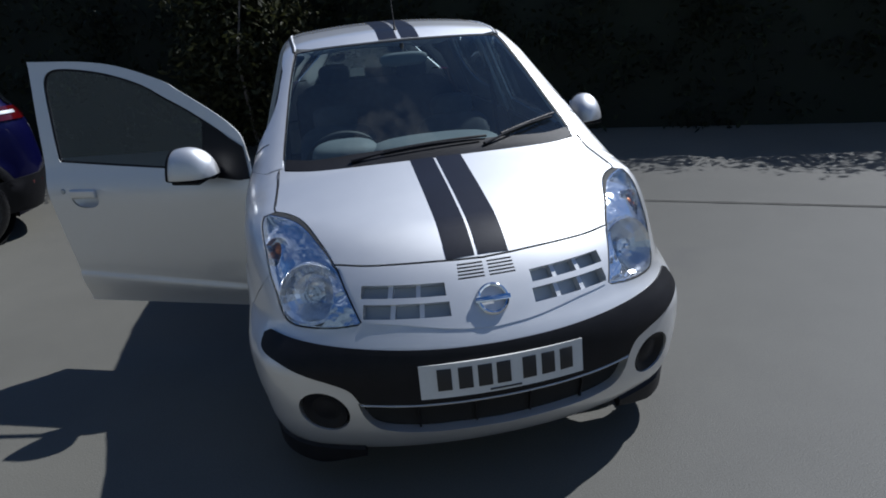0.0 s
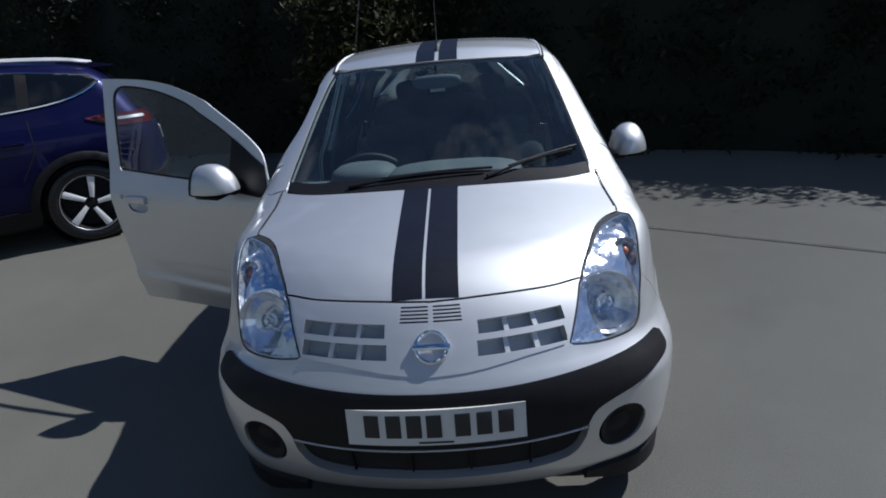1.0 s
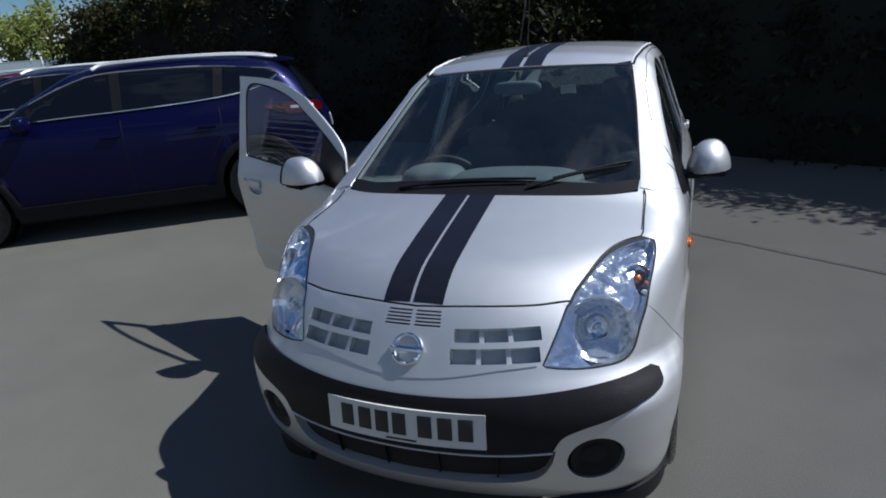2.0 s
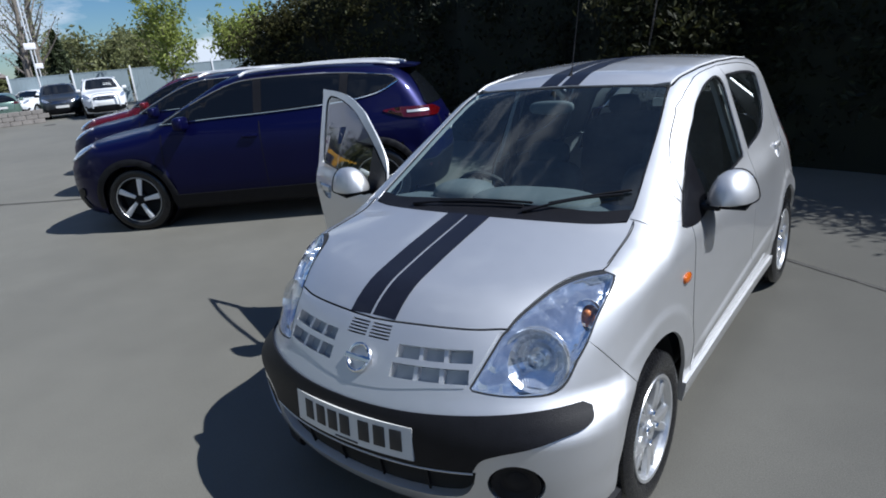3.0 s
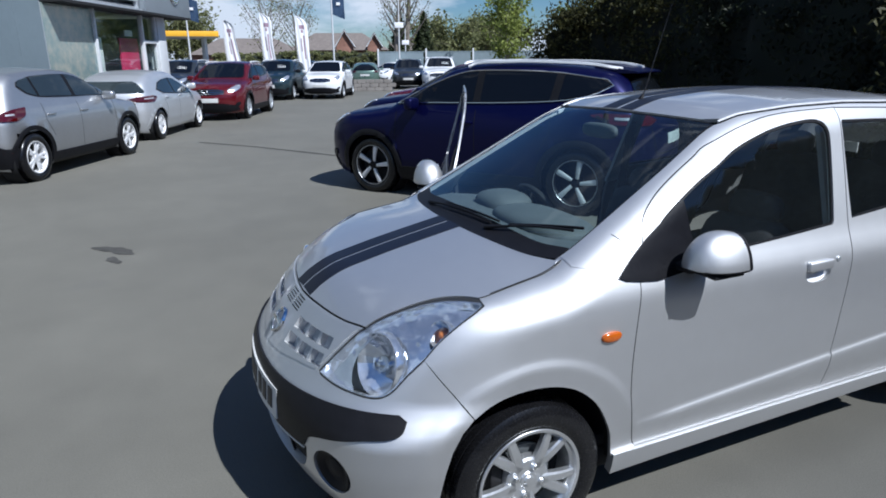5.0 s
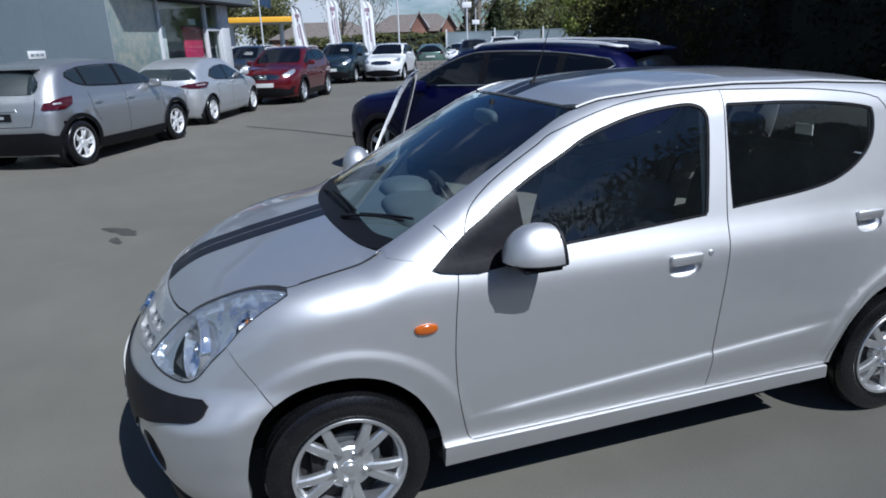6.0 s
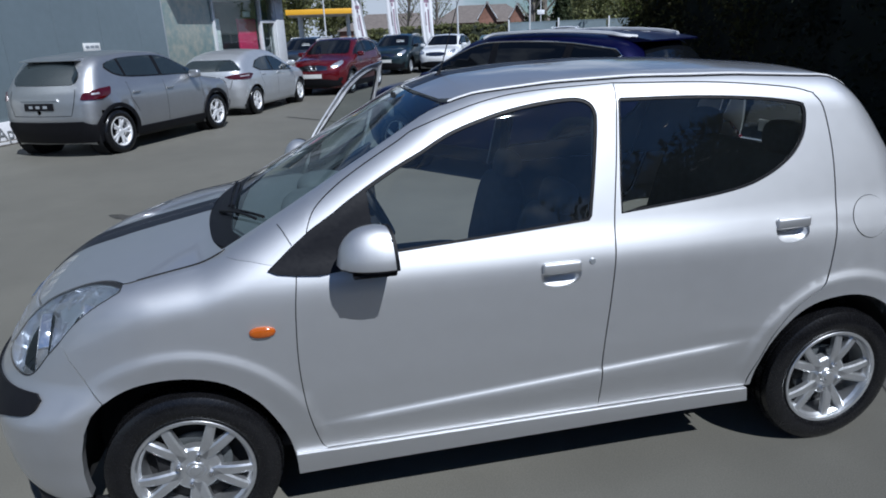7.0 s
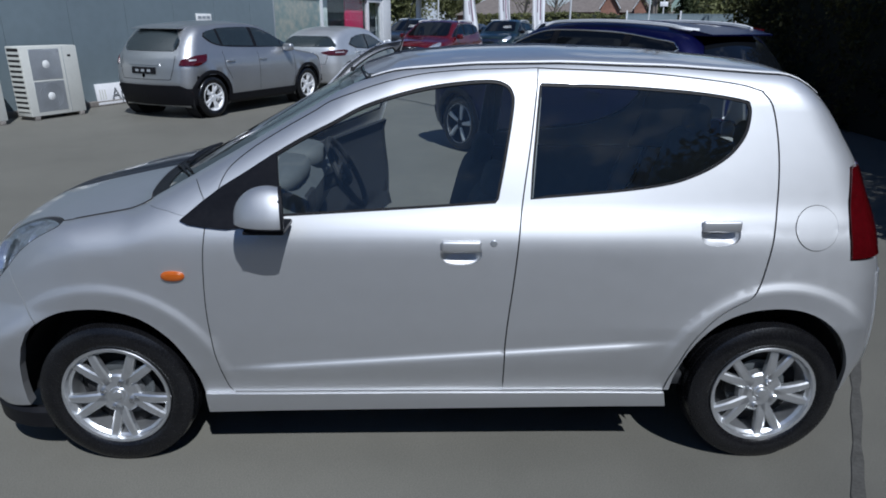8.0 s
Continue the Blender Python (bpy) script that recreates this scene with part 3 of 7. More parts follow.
class Shell:
    """A car body: inside its sides, below its top line, between its nose and its tail."""

    def __init__(self, top, crown, width, taper, nose, tail, bow, rear_bow=0.25, low=0.17, edge=0.10, corner=0.20, lower_taper=None, rear_corner=0.24, low_corner=None, low_bow=None, crease=None, flare=None):
        self.top, self.crown = table(top, 0.025), table(crown, 0.05)
        self.width, self.taper = table(width, 0.018), table(taper, 0.08)
        self.lower_taper = table(lower_taper or taper, 0.08)
        self.nose, self.tail = table(nose, 0.02), table(tail, 0.02)
        self.bow, self.rear_bow, self.low, self.edge, self.corner, self.rear_corner = bow, rear_bow, low, edge, corner, rear_corner
        self.crease, self.flare = crease, flare
        self.low_corner, self.low_bow = low_corner or corner, low_bow or bow

    def field(self, x, y, z):
        ax = np.abs(x)
        blend = np.clip((z - 0.55) / 0.35, 0, 1)
        side = ax - self.width(z) * (self.lower_taper(y) * (1 - blend) + self.taper(y) * blend)
        if self.crease:
            y0, z0, slope, end, deep = self.crease
            run = np.clip((y - y0 + 0.10) / 0.2, 0, 1) * np.clip((end - y + 0.10) / 0.2, 0, 1)
            below = z0 + slope * (y - y0) - z
            side = side + deep * run * np.clip(below / 0.016, 0, 1) * np.clip(1.5 - below / 0.10, 0, 1)
        if self.flare:
            for wy in self.flare[0]:
                r = np.hypot(y - wy, (z - self.flare[1]))
                w = np.clip((self.flare[2] + 0.040 - r) / 0.040, 0, 1)
                turned = np.clip((self.flare[2] - r) / 0.065, 0, 1)
                side = side - self.flare[3] * (w * w * (3 - 2 * w) - 0.75 * turned) * np.clip((z - 0.30) / 0.18, 0, 1)
        top = z - self.top(y) + self.crown(y) * ax ** 2
        g = smax(side, top, self.edge)
        low = np.clip((0.635 - z) / 0.14, 0, 1)
        low = low * low * (3 - 2 * low)
        b0, b1 = (self.bow[i] + (self.low_bow[i] - self.bow[i]) * low for i in (0, 1))
        g = smax(g, -y - self.nose(z) + b0 * ax ** 2 + b1 * ax ** 4, self.corner + (self.low_corner - self.corner) * low)
        g = smax(g, y - self.tail(z) + self.rear_bow * ax ** 2, self.rear_corner)
        return smax(g, self.low - z, 0.05)

    def solve(self, place, far, near):
        """Bisects from outside (far) to inside (near) along one axis; place(q) gives the point."""
        lo, hi = np.array(far, float), np.array(near, float)
        for _ in range(36):
            mid = (lo + hi) / 2
            out = self.field(*place(mid)) > 0
            lo, hi = np.where(out, mid, lo), np.where(out, hi, mid)
        return (lo + hi) / 2

    def side(self, y, z, s=1):
        x = self.solve(lambda q: (q, y, z), np.full(len(y), 1.3), np.zeros(len(y)))
        return np.stack([s * x, y, z], 1)

    def above(self, x, y):
        z = self.solve(lambda q: (x, y, q), np.full(len(x), 2.2), np.full(len(x), 0.4))
        return np.stack([x, y, z], 1)

    def front(self, x, z):
        y = self.solve(lambda q: (x, q, z), np.full(len(x), -3.2), np.zeros(len(x)))
        return np.stack([x, y, z], 1)

    def back(self, x, z):
        y = self.solve(lambda q: (x, q, z), np.full(len(x), 3.2), np.zeros(len(x)))
        return np.stack([x, y, z], 1)

    def settle(self, p):
        """Moves points onto the surface along its slope, each within its own cross-section."""
        p = np.array(p, float)
        e = 0.002
        for _ in range(14):
            x, y, z = p[:, 0], p[:, 1], p[:, 2]
            g = self.field(x, y, z)
            d = np.stack([self.field(x + e, y, z) - self.field(x - e, y, z), 0 * x, self.field(x, y, z + e) - self.field(x, y, z - e)], 1) / (2 * e)
            p = p - d * (g / np.maximum((d * d).sum(1), 1e-6))[:, None]
        return p

    def normal(self, p):
        e = 0.006
        x, y, z = p[:, 0], p[:, 1], p[:, 2]
        n = np.stack([self.field(x + e, y, z) - self.field(x - e, y, z), self.field(x, y + e, z) - self.field(x, y - e, z),
                      self.field(x, y, z + e) - self.field(x, y, z - e)], 1)
        return n / np.maximum(np.linalg.norm(n, axis=1, keepdims=True), 1e-9)


CITY_FORM = dict(
    top=[(-2.1, 0.55), (-1.9, 0.69), (-1.8, 0.785), (-1.72, 0.835), (-1.6, 0.875), (-1.4, 0.925), (-1.2, 0.968), (-1.07, 0.995),
         (-0.33, 1.40), (-0.17, 1.45), (0.1, 1.474), (0.4, 1.482), (0.8, 1.470), (1.2, 1.435), (1.42, 1.40), (1.8, 1.28)],
    crown=[(-1.9, 0.10), (-1.3, 0.09), (-1.0, 0.125), (-0.3, 0.16), (0.3, 0.125), (1.4, 0.12)],
    width=[(0.12, 0.70), (0.2, 0.735), (0.27, 0.752), (0.34, 0.757), (0.40, 0.768), (0.55, 0.776), (0.72, 0.779), (0.84, 0.779), (0.885, 0.774), (0.925, 0.758),
           (0.97, 0.735), (1.1, 0.690), (1.25, 0.637), (1.38, 0.592), (1.46, 0.57)],
    taper=[(-2.0, 0.94), (-1.5, 0.955), (-1.3, 0.970), (-1.1, 0.988), (-0.85, 1.0), (-0.6, 1.0), (0.0, 1.0), (0.6, 0.985), (1.0, 0.95), (1.3, 0.92), (1.6, 0.88)],
    lower_taper=[(-2.0, 0.98), (-1.5, 1.0), (-1.1, 1.01), (-0.6, 1.0), (0.6, 1.0), (1.2, 1.015), (1.65, 0.97)],
    nose=[(0.15, 1.80), (0.20, 1.845), (0.25, 1.876), (0.30, 1.897), (0.40, 1.912), (0.50, 1.912), (0.57, 1.905), (0.63, 1.878), (0.70, 1.842), (0.8, 1.80), (0.9, 1.77), (1.4, 1.7)],
    tail=[(0.15, 1.57), (0.25, 1.65), (0.4, 1.695), (0.6, 1.70), (0.72, 1.692), (0.9, 1.645), (1.1, 1.560), (1.3, 1.432), (1.4, 1.36), (1.5, 1.285)],
    bow=(0.43, 0.33), corner=0.22, low_bow=(0.30, 0.21), low_corner=0.15, rear_corner=0.13, crease=(-0.70, 0.412, 0.067, 0.74, -0.009), flare=((-1.18, 1.18), 0.279, 0.415, 0.008))
CITY = Shell(**CITY_FORM)
# the loose door has a flatter frame than the body behind it
CITY_DOOR = Shell(**dict(CITY_FORM, edge=0.03, top=[(y, z + 0.07) for y, z in CITY_FORM["top"]]))


# ---- the silver city car ----
def arc_u(x, y, cy, r=0.75):
    return r * math.atan2(x, -(y - cy))


ARCH_F = curve([(-0.852, 0.215), (-0.858, 0.30), (-0.877, 0.39), (-0.921, 0.483), (-0.968, 0.545), (-1.035, 0.597), (-1.11, 0.625), (-1.19, 0.635), (-1.28, 0.629), (-1.345, 0.609), (-1.397, 0.580)], 3)
ARCH_R = curve([(0.828, 0.30), (0.842, 0.385), (0.873, 0.468), (0.925, 0.543), (0.985, 0.590), (1.055, 0.618), (1.13, 0.629), (1.20, 0.629), (1.27, 0.615), (1.34, 0.582), (1.40, 0.528), (1.44, 0.463), (1.463, 0.40), (1.475, 0.34), (1.478, 0.27)], 3)
# the shut line of the rear door along the arch
ARCH_SEAM = curve([(1.056, 0.668), (0.99, 0.632), (0.93, 0.583), (0.876, 0.507), (0.842, 0.42), (0.817, 0.355), (0.804, 0.300)], 3)
DOOR_FRONT = curve([(-0.752, 0.300), (-0.772, 0.335), (-0.800, 0.47), (-0.811, 0.624), (-0.804, 0.79), (-0.789, 0.92)])
DOOR_TOP = curve([(-0.754, 1.015), (-0.738, 1.066), (-0.711, 1.108), (-0.648, 1.158), (-0.56, 1.212), (-0.44, 1.278), (-0.36, 1.320), (-0.161, 1.383), (0.031, 1.411), (0.315, 1.422)])
B_LINE = curve([(0.315, 1.422), (0.290, 1.20), (0.258, 0.976), (0.236, 0.729), (0.217, 0.514), (0.216, 0.300)])
REAR_TOP = curve([(0.315, 1.422), (0.608, 1.412), (0.80, 1.398), (1.0, 1.374), (1.085, 1.352)])
REAR_BACK = curve([(1.085, 1.352), (1.122, 1.30), (1.143, 1.18), (1.146, 1.05), (1.133, 0.913), (1.100, 0.745), (1.082, 0.700), (1.070, 0.682)])
WIN_F = curve([(-0.700, 0.948), (-0.534, 0.955), (-0.158, 0.976), (0.170, 0.996)]) + curve([(0.182, 1.01), (0.207, 1.137), (0.232, 1.29), (0.230, 1.345), (0.203, 1.375), (0.140, 1.385), (-0.002, 1.372), (-0.134, 1.346), (-0.270, 1.303), (-0.373, 1.251), (-0.47, 1.204), (-0.566, 1.150), (-0.655, 1.094), (-0.700, 1.045), (-0.710, 0.972)])
WIN_R = curve([(0.287, 1.008), (0.602, 1.032), (0.76, 1.052), (0.847, 1.076), (0.92, 1.108), (0.985, 1.152), (1.030, 1.21), (1.046, 1.27), (1.043, 1.306), (1.018, 1.325), (0.856, 1.350), (0.603, 1.369), (0.325, 1.376)]) + [(0.316, 1.366), (0.292, 1.10)]
CY = -1.15
# half-width of the glass and roof edge, and height of the line over the doors, along the car
UPPER = table([(-1.0, 0.606), (-0.9, 0.598), (-0.801, 0.585), (-0.531, 0.550), (-0.27, 0.506), (-0.15, 0.511), (0.0, 0.518), (0.3, 0.525), (0.6, 0.524), (0.85, 0.514), (1.1, 0.498), (1.3, 0.475), (1.4, 0.46)], 0.02)
OVER_DOORS = [(-1.05, 0.970), (-0.995, 0.974), (-0.92, 0.968), (-0.85, 0.953), (-0.793, 0.936)] + DOOR_TOP + REAR_TOP[1:] + [(1.2, 1.345), (1.4, 1.325)]


def LOWER(y):
    return np.interp(y, [q[0] for q in OVER_DOORS], [q[1] + 0.0004 for q in OVER_DOORS])




def shrink(poly, d):
    """Moves an outline inwards by d."""
    p = np.array(poly, float)
    area = 0.5 * np.sum(p[:, 0] * np.roll(p[:, 1], -1) - np.roll(p[:, 0], -1) * p[:, 1])
    e = np.roll(p, -1, 0) - np.roll(p, 1, 0)
    e /= np.maximum(np.linalg.norm(e, axis=1, keepdims=True), 1e-9)
    return [tuple(q) for q in p + np.stack([-e[:, 1], e[:, 0]], 1) * d * np.sign(area)]


def door_mirror(s, parent):
    """A wing mirror: a domed shell in body colour, flat below, on a black tray and foot; s is the car's side."""
    c = (0.834, -0.575, 0.968)
    nu, nv = 32, 14

    def section(t, y, grow=0.0):
        r = math.sqrt(max(0.0, 1 - (1 - min(1.0, t * 1.22)) ** 2.4)) if t < 0.82 else 1.0 - 0.04 * (t - 0.82) / 0.18
        out = []
        for j in range(nu):
            a = 2 * math.pi * j / nu
            ca, sa = math.cos(a), math.sin(a)
            px = math.copysign(abs(ca) ** 0.80, ca) * (0.088 * r + grow)
            pz = abs(sa) ** 0.86 * (0.116 * r + grow) if sa > 0 else -abs(sa) ** 0.5 * (0.012 * r + grow)
            px *= 1.0 - 0.20 * max(0.0, pz) / 0.116
            out.append((c[0] + px + 0.010 * t, c[1] + y + 0.22 * px * t * t, c[2] + pz + 0.06 * px))
        return out

    def loft(rows, cap=False):
        vs = [q for row in rows for q in row]
        fs = [(i * nu + j, i * nu + (j + 1) % nu, (i + 1) * nu + (j + 1) % nu, (i + 1) * nu + j) for i in range(len(rows) - 1) for j in range(nu)]
        return vs, fs + ([tuple(range((len(rows) - 1) * nu, len(rows) * nu))] if cap else [])
    cup = loft([section(i / nv, -0.092 + 0.150 * i / nv) for i in range(nv + 1)])
    bezel = loft([section(1.0, 0.056, 0.0025), section(1.0, 0.066, 0.0025), section(1.0, 0.066, -0.010), section(1.0, 0.050, -0.012)], True)
    tray = loft([[(x * 1.0, y, min(z, c[2] - 0.004) if k else min(z, c[2] + 0.001)) for x, y, z in section(t, -0.092 + 0.150 * t, 0.003)] for k, t in ((0, 0.12), (1, 0.3), (1, 0.5), (1, 0.75), (1, 1.0))], True)
    foot = join(box((0.755, -0.600, 0.950), (0.13, 0.085, 0.026), 0.011), box((0.840, -0.560, 0.950), (0.138, 0.128, 0.016), 0.007))
    flip = (lambda g: g) if s > 0 else mirrored
    m = part("wing_mirror", flip(cup), "silver", parent, "silver wing mirror shell")
    part("mirror_base", flip(join(foot, tray)), "black", m, "black plastic mirror base")
    part("mirror_bezel", flip(bezel), "black", m, "black rim round the mirror glass")
    glassy = moved(box((0, 0, 0), (0.128, 0.003, 0.078), 0.001), Matrix.Translation((0.842, -0.521, 1.014)) @ Matrix.Rotation(radians(12.4), 4, "Z"))
    part("mirror_glass", flip(glassy), "chrome", m, "mirror glass")


def handle_hole(y, z):
    return soft([(y - 0.070, z - 0.062), (y + 0.070, z - 0.062), (y + 0.070, z + 0.022), (y - 0.070, z + 0.022)], 3)


def pull_handle(s, parent, y, z, shell):
    """A pull grip over a dished recess that opens through the door skin."""
    flip = (lambda g: g) if s > 0 else mirrored
    k, n = 13, 11
    gy, gz = np.meshgrid(np.linspace(-0.074, 0.074, k), np.linspace(-0.066, 0.026, n))
    u, v = gy / 0.074, (gz + 0.020) / 0.046
    deep = 0.030 * np.clip(1 - u ** 4, 0, 1) * np.clip(1 - np.abs(v) ** 2.2, 0, 1) + 0.003
    p = shell.side(y + gy.ravel(), z + gz.ravel())
    p = p - shell.normal(p) * deep.ravel()[:, None]
    dish = (list(map(tuple, p)), [(i * k + j, i * k + j + 1, (i + 1) * k + j + 1, (i + 1) * k + j) for i in range(n - 1) for j in range(k - 1)])
    q = shell.side(np.array([y]), np.array([z]))[0]
    grip = box((q[0] + 0.005, y, z + 0.006), (0.020, 0.134, 0.040), 0.009, 3)
    h = part("door_handle", flip(grip), "silver", parent, "silver pull handle")
    part("handle_recess", flip(dish), "silver", h)


def window_in(name, outline, s, parent, shell, label, to3d=None):
    g = panel(shell, to3d or side_of(shell, s), outline, step=0.07, offset=-0.006, lip=0)
    w = part(name, g, "glass", parent, label)
    w.visible_shadow = False
    return w


def rubber_seal(outline, s, parent, shell):
    """A black seal round a window opening."""
    inner = shrink(outline, 0.009)
    part("window_seal", panel(shell, side_of(shell, s), outline, [inner], step=0.05, offset=-0.004, lip=0.008), "black", parent)


def city_car():
    S = CITY
    car = thing("city_car", pose(0, 0, 0), "small silver hatchback with twin dark stripes and one open door", "car")
    gap = 0.0030
    # bonnet and its twin stripes
    right = curve([(0.0, -1.731), (0.107, -1.724), (0.244, -1.704), (0.362, -1.674), (0.461, -1.632)]) + curve([(0.470, -1.605), (0.500, -1.534), (0.527, -1.462), (0.555, -1.402), (0.592, -1.352), (0.636, -1.314)]) + \
        curve([(0.640, -1.28), (0.634, -1.18), (0.628, -1.04)]) + curve([(0.612, -1.012), (0.464, -1.062), (0.235, -1.102), (0.0, -1.12)])
    hood_line = right + [(-x, y) for x, y in reversed(right) if x > 1e-4]
    hood = part("bonnet", panel(S, top_of(S), shrink(hood_line, gap), step=0.035), "silver", car)
    for x0, x1 in ((-0.116, -0.024), (-0.014, 0.086)):
        st = [(x0, -1.722), (x1, -1.722)] + [(x1, -1.114), (x0, -1.114)]
        part("stripe", panel(S, top_of(S), st, step=0.04, offset=0.0012, lip=0.0012), "stripe", hood, "dark blue-black vinyl stripe")
    for sg in (1, -1):
        for ln in (right[:25], right[61:76]):
            part("bonnet_gap", ring_strip(S, top_of(S), [(sg * x, y) for x, y in ln], 0.009, -0.007), "gap", hood)
    # roof
    edge = [(float(UPPER(y)), float(y)) for y in np.linspace(-0.262, 1.37, 36)]
    roof_half = curve([(0.0, -0.318), (0.15, -0.314), (0.30, -0.296), (0.43, -0.27)]) + edge[1:] + curve([(0.40, 1.41), (0.2, 1.425), (0.0, 1.43)])
    roof_line = roof_half + [(-x, y) for x, y in reversed(roof_half) if x > 1e-4]
    roof = part("roof", panel(S, top_of(S), shrink(roof_line, 0.003), step=0.05), "silver", car)
    for x0, x1 in ((-0.100, -0.0095), (0.0095, 0.098)):
        part("stripe", panel(S, top_of(S), [(x0, -0.31), (x1, -0.31), (x1, 1.38), (x0, 1.38)], step=0.05, offset=0.0012, lip=0.0012), "stripe", roof, "dark blue-black vinyl stripe")
    for s in (1, -1):
        ys = np.linspace(-0.25, 1.33, 40)
        p = S.above(UPPER(ys) + 0.004, ys)
        part("roof_gutter", tube([(s * q[0], q[1], q[2]) for q in p], 0.0040, 6), "black", roof, "black roof gutter strip")
        p2 = S.above(UPPER(ys) - 0.007, ys)
        part("roof_bead", tube([(s * q[0], q[1], q[2] + 0.001) for q in p2], 0.0045, 6), "rail", roof, "bright bead along the roof gutter")
        # windscreen pillar and cant rail, section by section between glass and doors
        ys = np.concatenate([np.linspace(-0.998, -0.70, 22)[:-1], np.linspace(-0.70, 1.372, 60)])
        a = S.above(UPPER(ys) + np.where(ys < -0.25, 0.0, 0.008), ys)
        z0 = LOWER(ys)
        b = S.side(ys, z0)
        k = 9
        grid = np.stack([a + (b - a) * (t / (k - 1)) for t in range(k)], 0)
        mid = S.settle(grid[1:-1].reshape(-1, 3))
        grid[1:-1] = mid.reshape(k - 2, len(ys), 3)
        v = grid.reshape(-1, 3)
        nrm = S.normal(v)
        n = len(ys)
        f = [(t * n + i, t * n + i + 1, (t + 1) * n + i + 1, (t + 1) * n + i) for t in range(k - 1) for i in range(n - 1)]
        inner = v - nrm * 0.03
        f2 = [(len(v) + i, len(v) + i + 1, i + 1, i) for i in range(n - 1)] + [((k - 1) * n + i, (k - 1) * n + i + 1, len(v) + (k - 1) * n + i + 1, len(v) + (k - 1) * n + i) for i in range(n - 1)]
        geo = (list(map(tuple, v)) + list(map(tuple, inner)), [tuple(reversed(q)) for q in f] + f2)
        cr = part("cant_rail", geo if s > 0 else mirrored(geo), "silver", car, "silver windscreen pillar and roof rail", sharp=60)
        seam = S.settle(np.stack([np.linspace(0.655, 0.722, 8), np.linspace(-0.835, -0.795, 8), np.linspace(1.062, 1.008, 8)], 1))
        part("pillar_seam", tube([(s * q[0], q[1], q[2]) for q in seam + S.normal(seam) * 0.0003], 0.0014, 5), "gap", cr)
    part("aerial", tube([(0, -0.19, 1.435), (0, -0.17, 1.47), (0, -0.055, 1.84)], [0.013, 0.0026, 0.0012], 8), "black", roof, "thin black roof aerial")
    # windscreen
    ws = curve([(0.0, -1.112), (0.235, -1.094), (0.464, -1.053), (0.606, -1.002)]) + curve([(0.596, -0.90), (0.583, -0.801), (0.548, -0.531), (0.497, -0.27)]) + curve([(0.47, -0.268), (0.30, -0.300), (0.15, -0.318), (0.0, -0.322)])
    ws_line = ws + [(-x, y) for x, y in reversed(ws) if x > 1e-4]
    screen = part("windscreen", panel(S, top_of(S), ws_line, step=0.05, offset=-0.004, lip=0), "screen_glass", car, "raked windscreen glass")
    screen.visible_shadow = False
    part("windscreen_seal", panel(S, top_of(S), ws_line, [shrink(ws_line, 0.006)], step=0.05, offset=-0.003, lip=0.004), "black", screen, "black windscreen border")
    # black scuttle and wipers
    scut = [(x, y) for x, y in curve([(0.60, -1.008), (0.464, -1.068), (0.235, -1.104), (0.0, -1.117), (-0.235, -1.104), (-0.464, -1.068), (-0.60, -1.008)])]
    scut += [(x * 0.985, y + 0.050 + 0.045 * (1 - (x / 0.6) ** 2)) for x, y in reversed(scut)]
    part("scuttle", panel(S, top_of(S), scut, step=0.05, offset=-0.0015, lip=0.01), "black", car, "black plastic scuttle")
    for px, py, tx, ty in ((0.20, -1.062, 0.545, -0.905), (-0.34, -1.058, 0.19, -1.032)):
        k = np.linspace(0, 1, 12)
        xs, ys = px + (tx - px) * k, py + (ty - py) * k
        base = S.above(xs, ys)
        lift = 0.007 + 0.007 * np.sin(np.pi * k)
        arm = part("wiper", tube([tuple(p) for p in base + np.stack([0 * k, -0.3 * lift, lift], 1)], [0.009, 0.007] + [0.0048] * 10, 8), "black", car, "black wiper arm")
        k2 = np.linspace(0.25, 1.06, 14)
        b2 = S.above(px + (tx - px) * k2, py + 0.015 + (ty - py) * k2)
        part("blade", tube([tuple(p) for p in b2 + np.array([0, 0, 0.007])], 0.0050, 6, 1.3), "black", arm)
    for s in (1, -1):
        foot = [(s * 0.598, -1.05), (s * 0.656, -1.05), (s * 0.690, -0.955), (s * 0.600, -0.955)]
        part("pillar_foot", panel(S, top_of(S), foot, step=0.010, offset=-0.0025, lip=0.0), "silver", car)
    # fold lines round the raised wheel arches
    def arch_folds(wy):
        return [[(wy + r * math.cos(a), 0.279 + r * math.sin(a)) for a in np.arange(0.0, math.pi, 0.045)] for r in (0.372, 0.390, 0.405, 0.416, 0.427, 0.440, 0.455)]
    # body sides
    for s in (1, -1):
        sd = side_of(S, s)
        te = np.array(resample(curve([(0.636, -1.314), (0.640, -1.28), (0.634, -1.18), (0.628, -1.04), (0.620, -1.005)]) + [(0.620, -1.0049)], 0.02)[:-1])
        top_edge = S.above(te[:, 0], te[:, 1])
        lamp_edge = curve([(-1.515, 0.752), (-1.462, 0.806), (-1.40, 0.852), (-1.345, 0.882), (-1.316, 0.896)])
        part("bonnet_seam", tube([(s * q[0], q[1], q[2] + 0.0002) for q in top_edge], 0.0019, 5), "gap", hood)
        hood_edge = [(float(q[1]), float(q[2])) for q in top_edge]
        wing = hood_edge + [(y, float(LOWER(y)) - 0.001) for y in np.linspace(-0.99, -0.80, 14)] + list(reversed(DOOR_FRONT)) + \
            [(-0.752, 0.286), (-0.857, 0.286)] + ARCH_F[1:] + [(-1.447, 0.652), (-1.487, 0.708)] + lamp_edge
        wg = part("front_wing", panel(S, sd, wing, step=0.024, folds=arch_folds(-1.18)), "silver", car)
        ind = S.side(np.array([-0.908]), np.array([0.757]), s)[0]
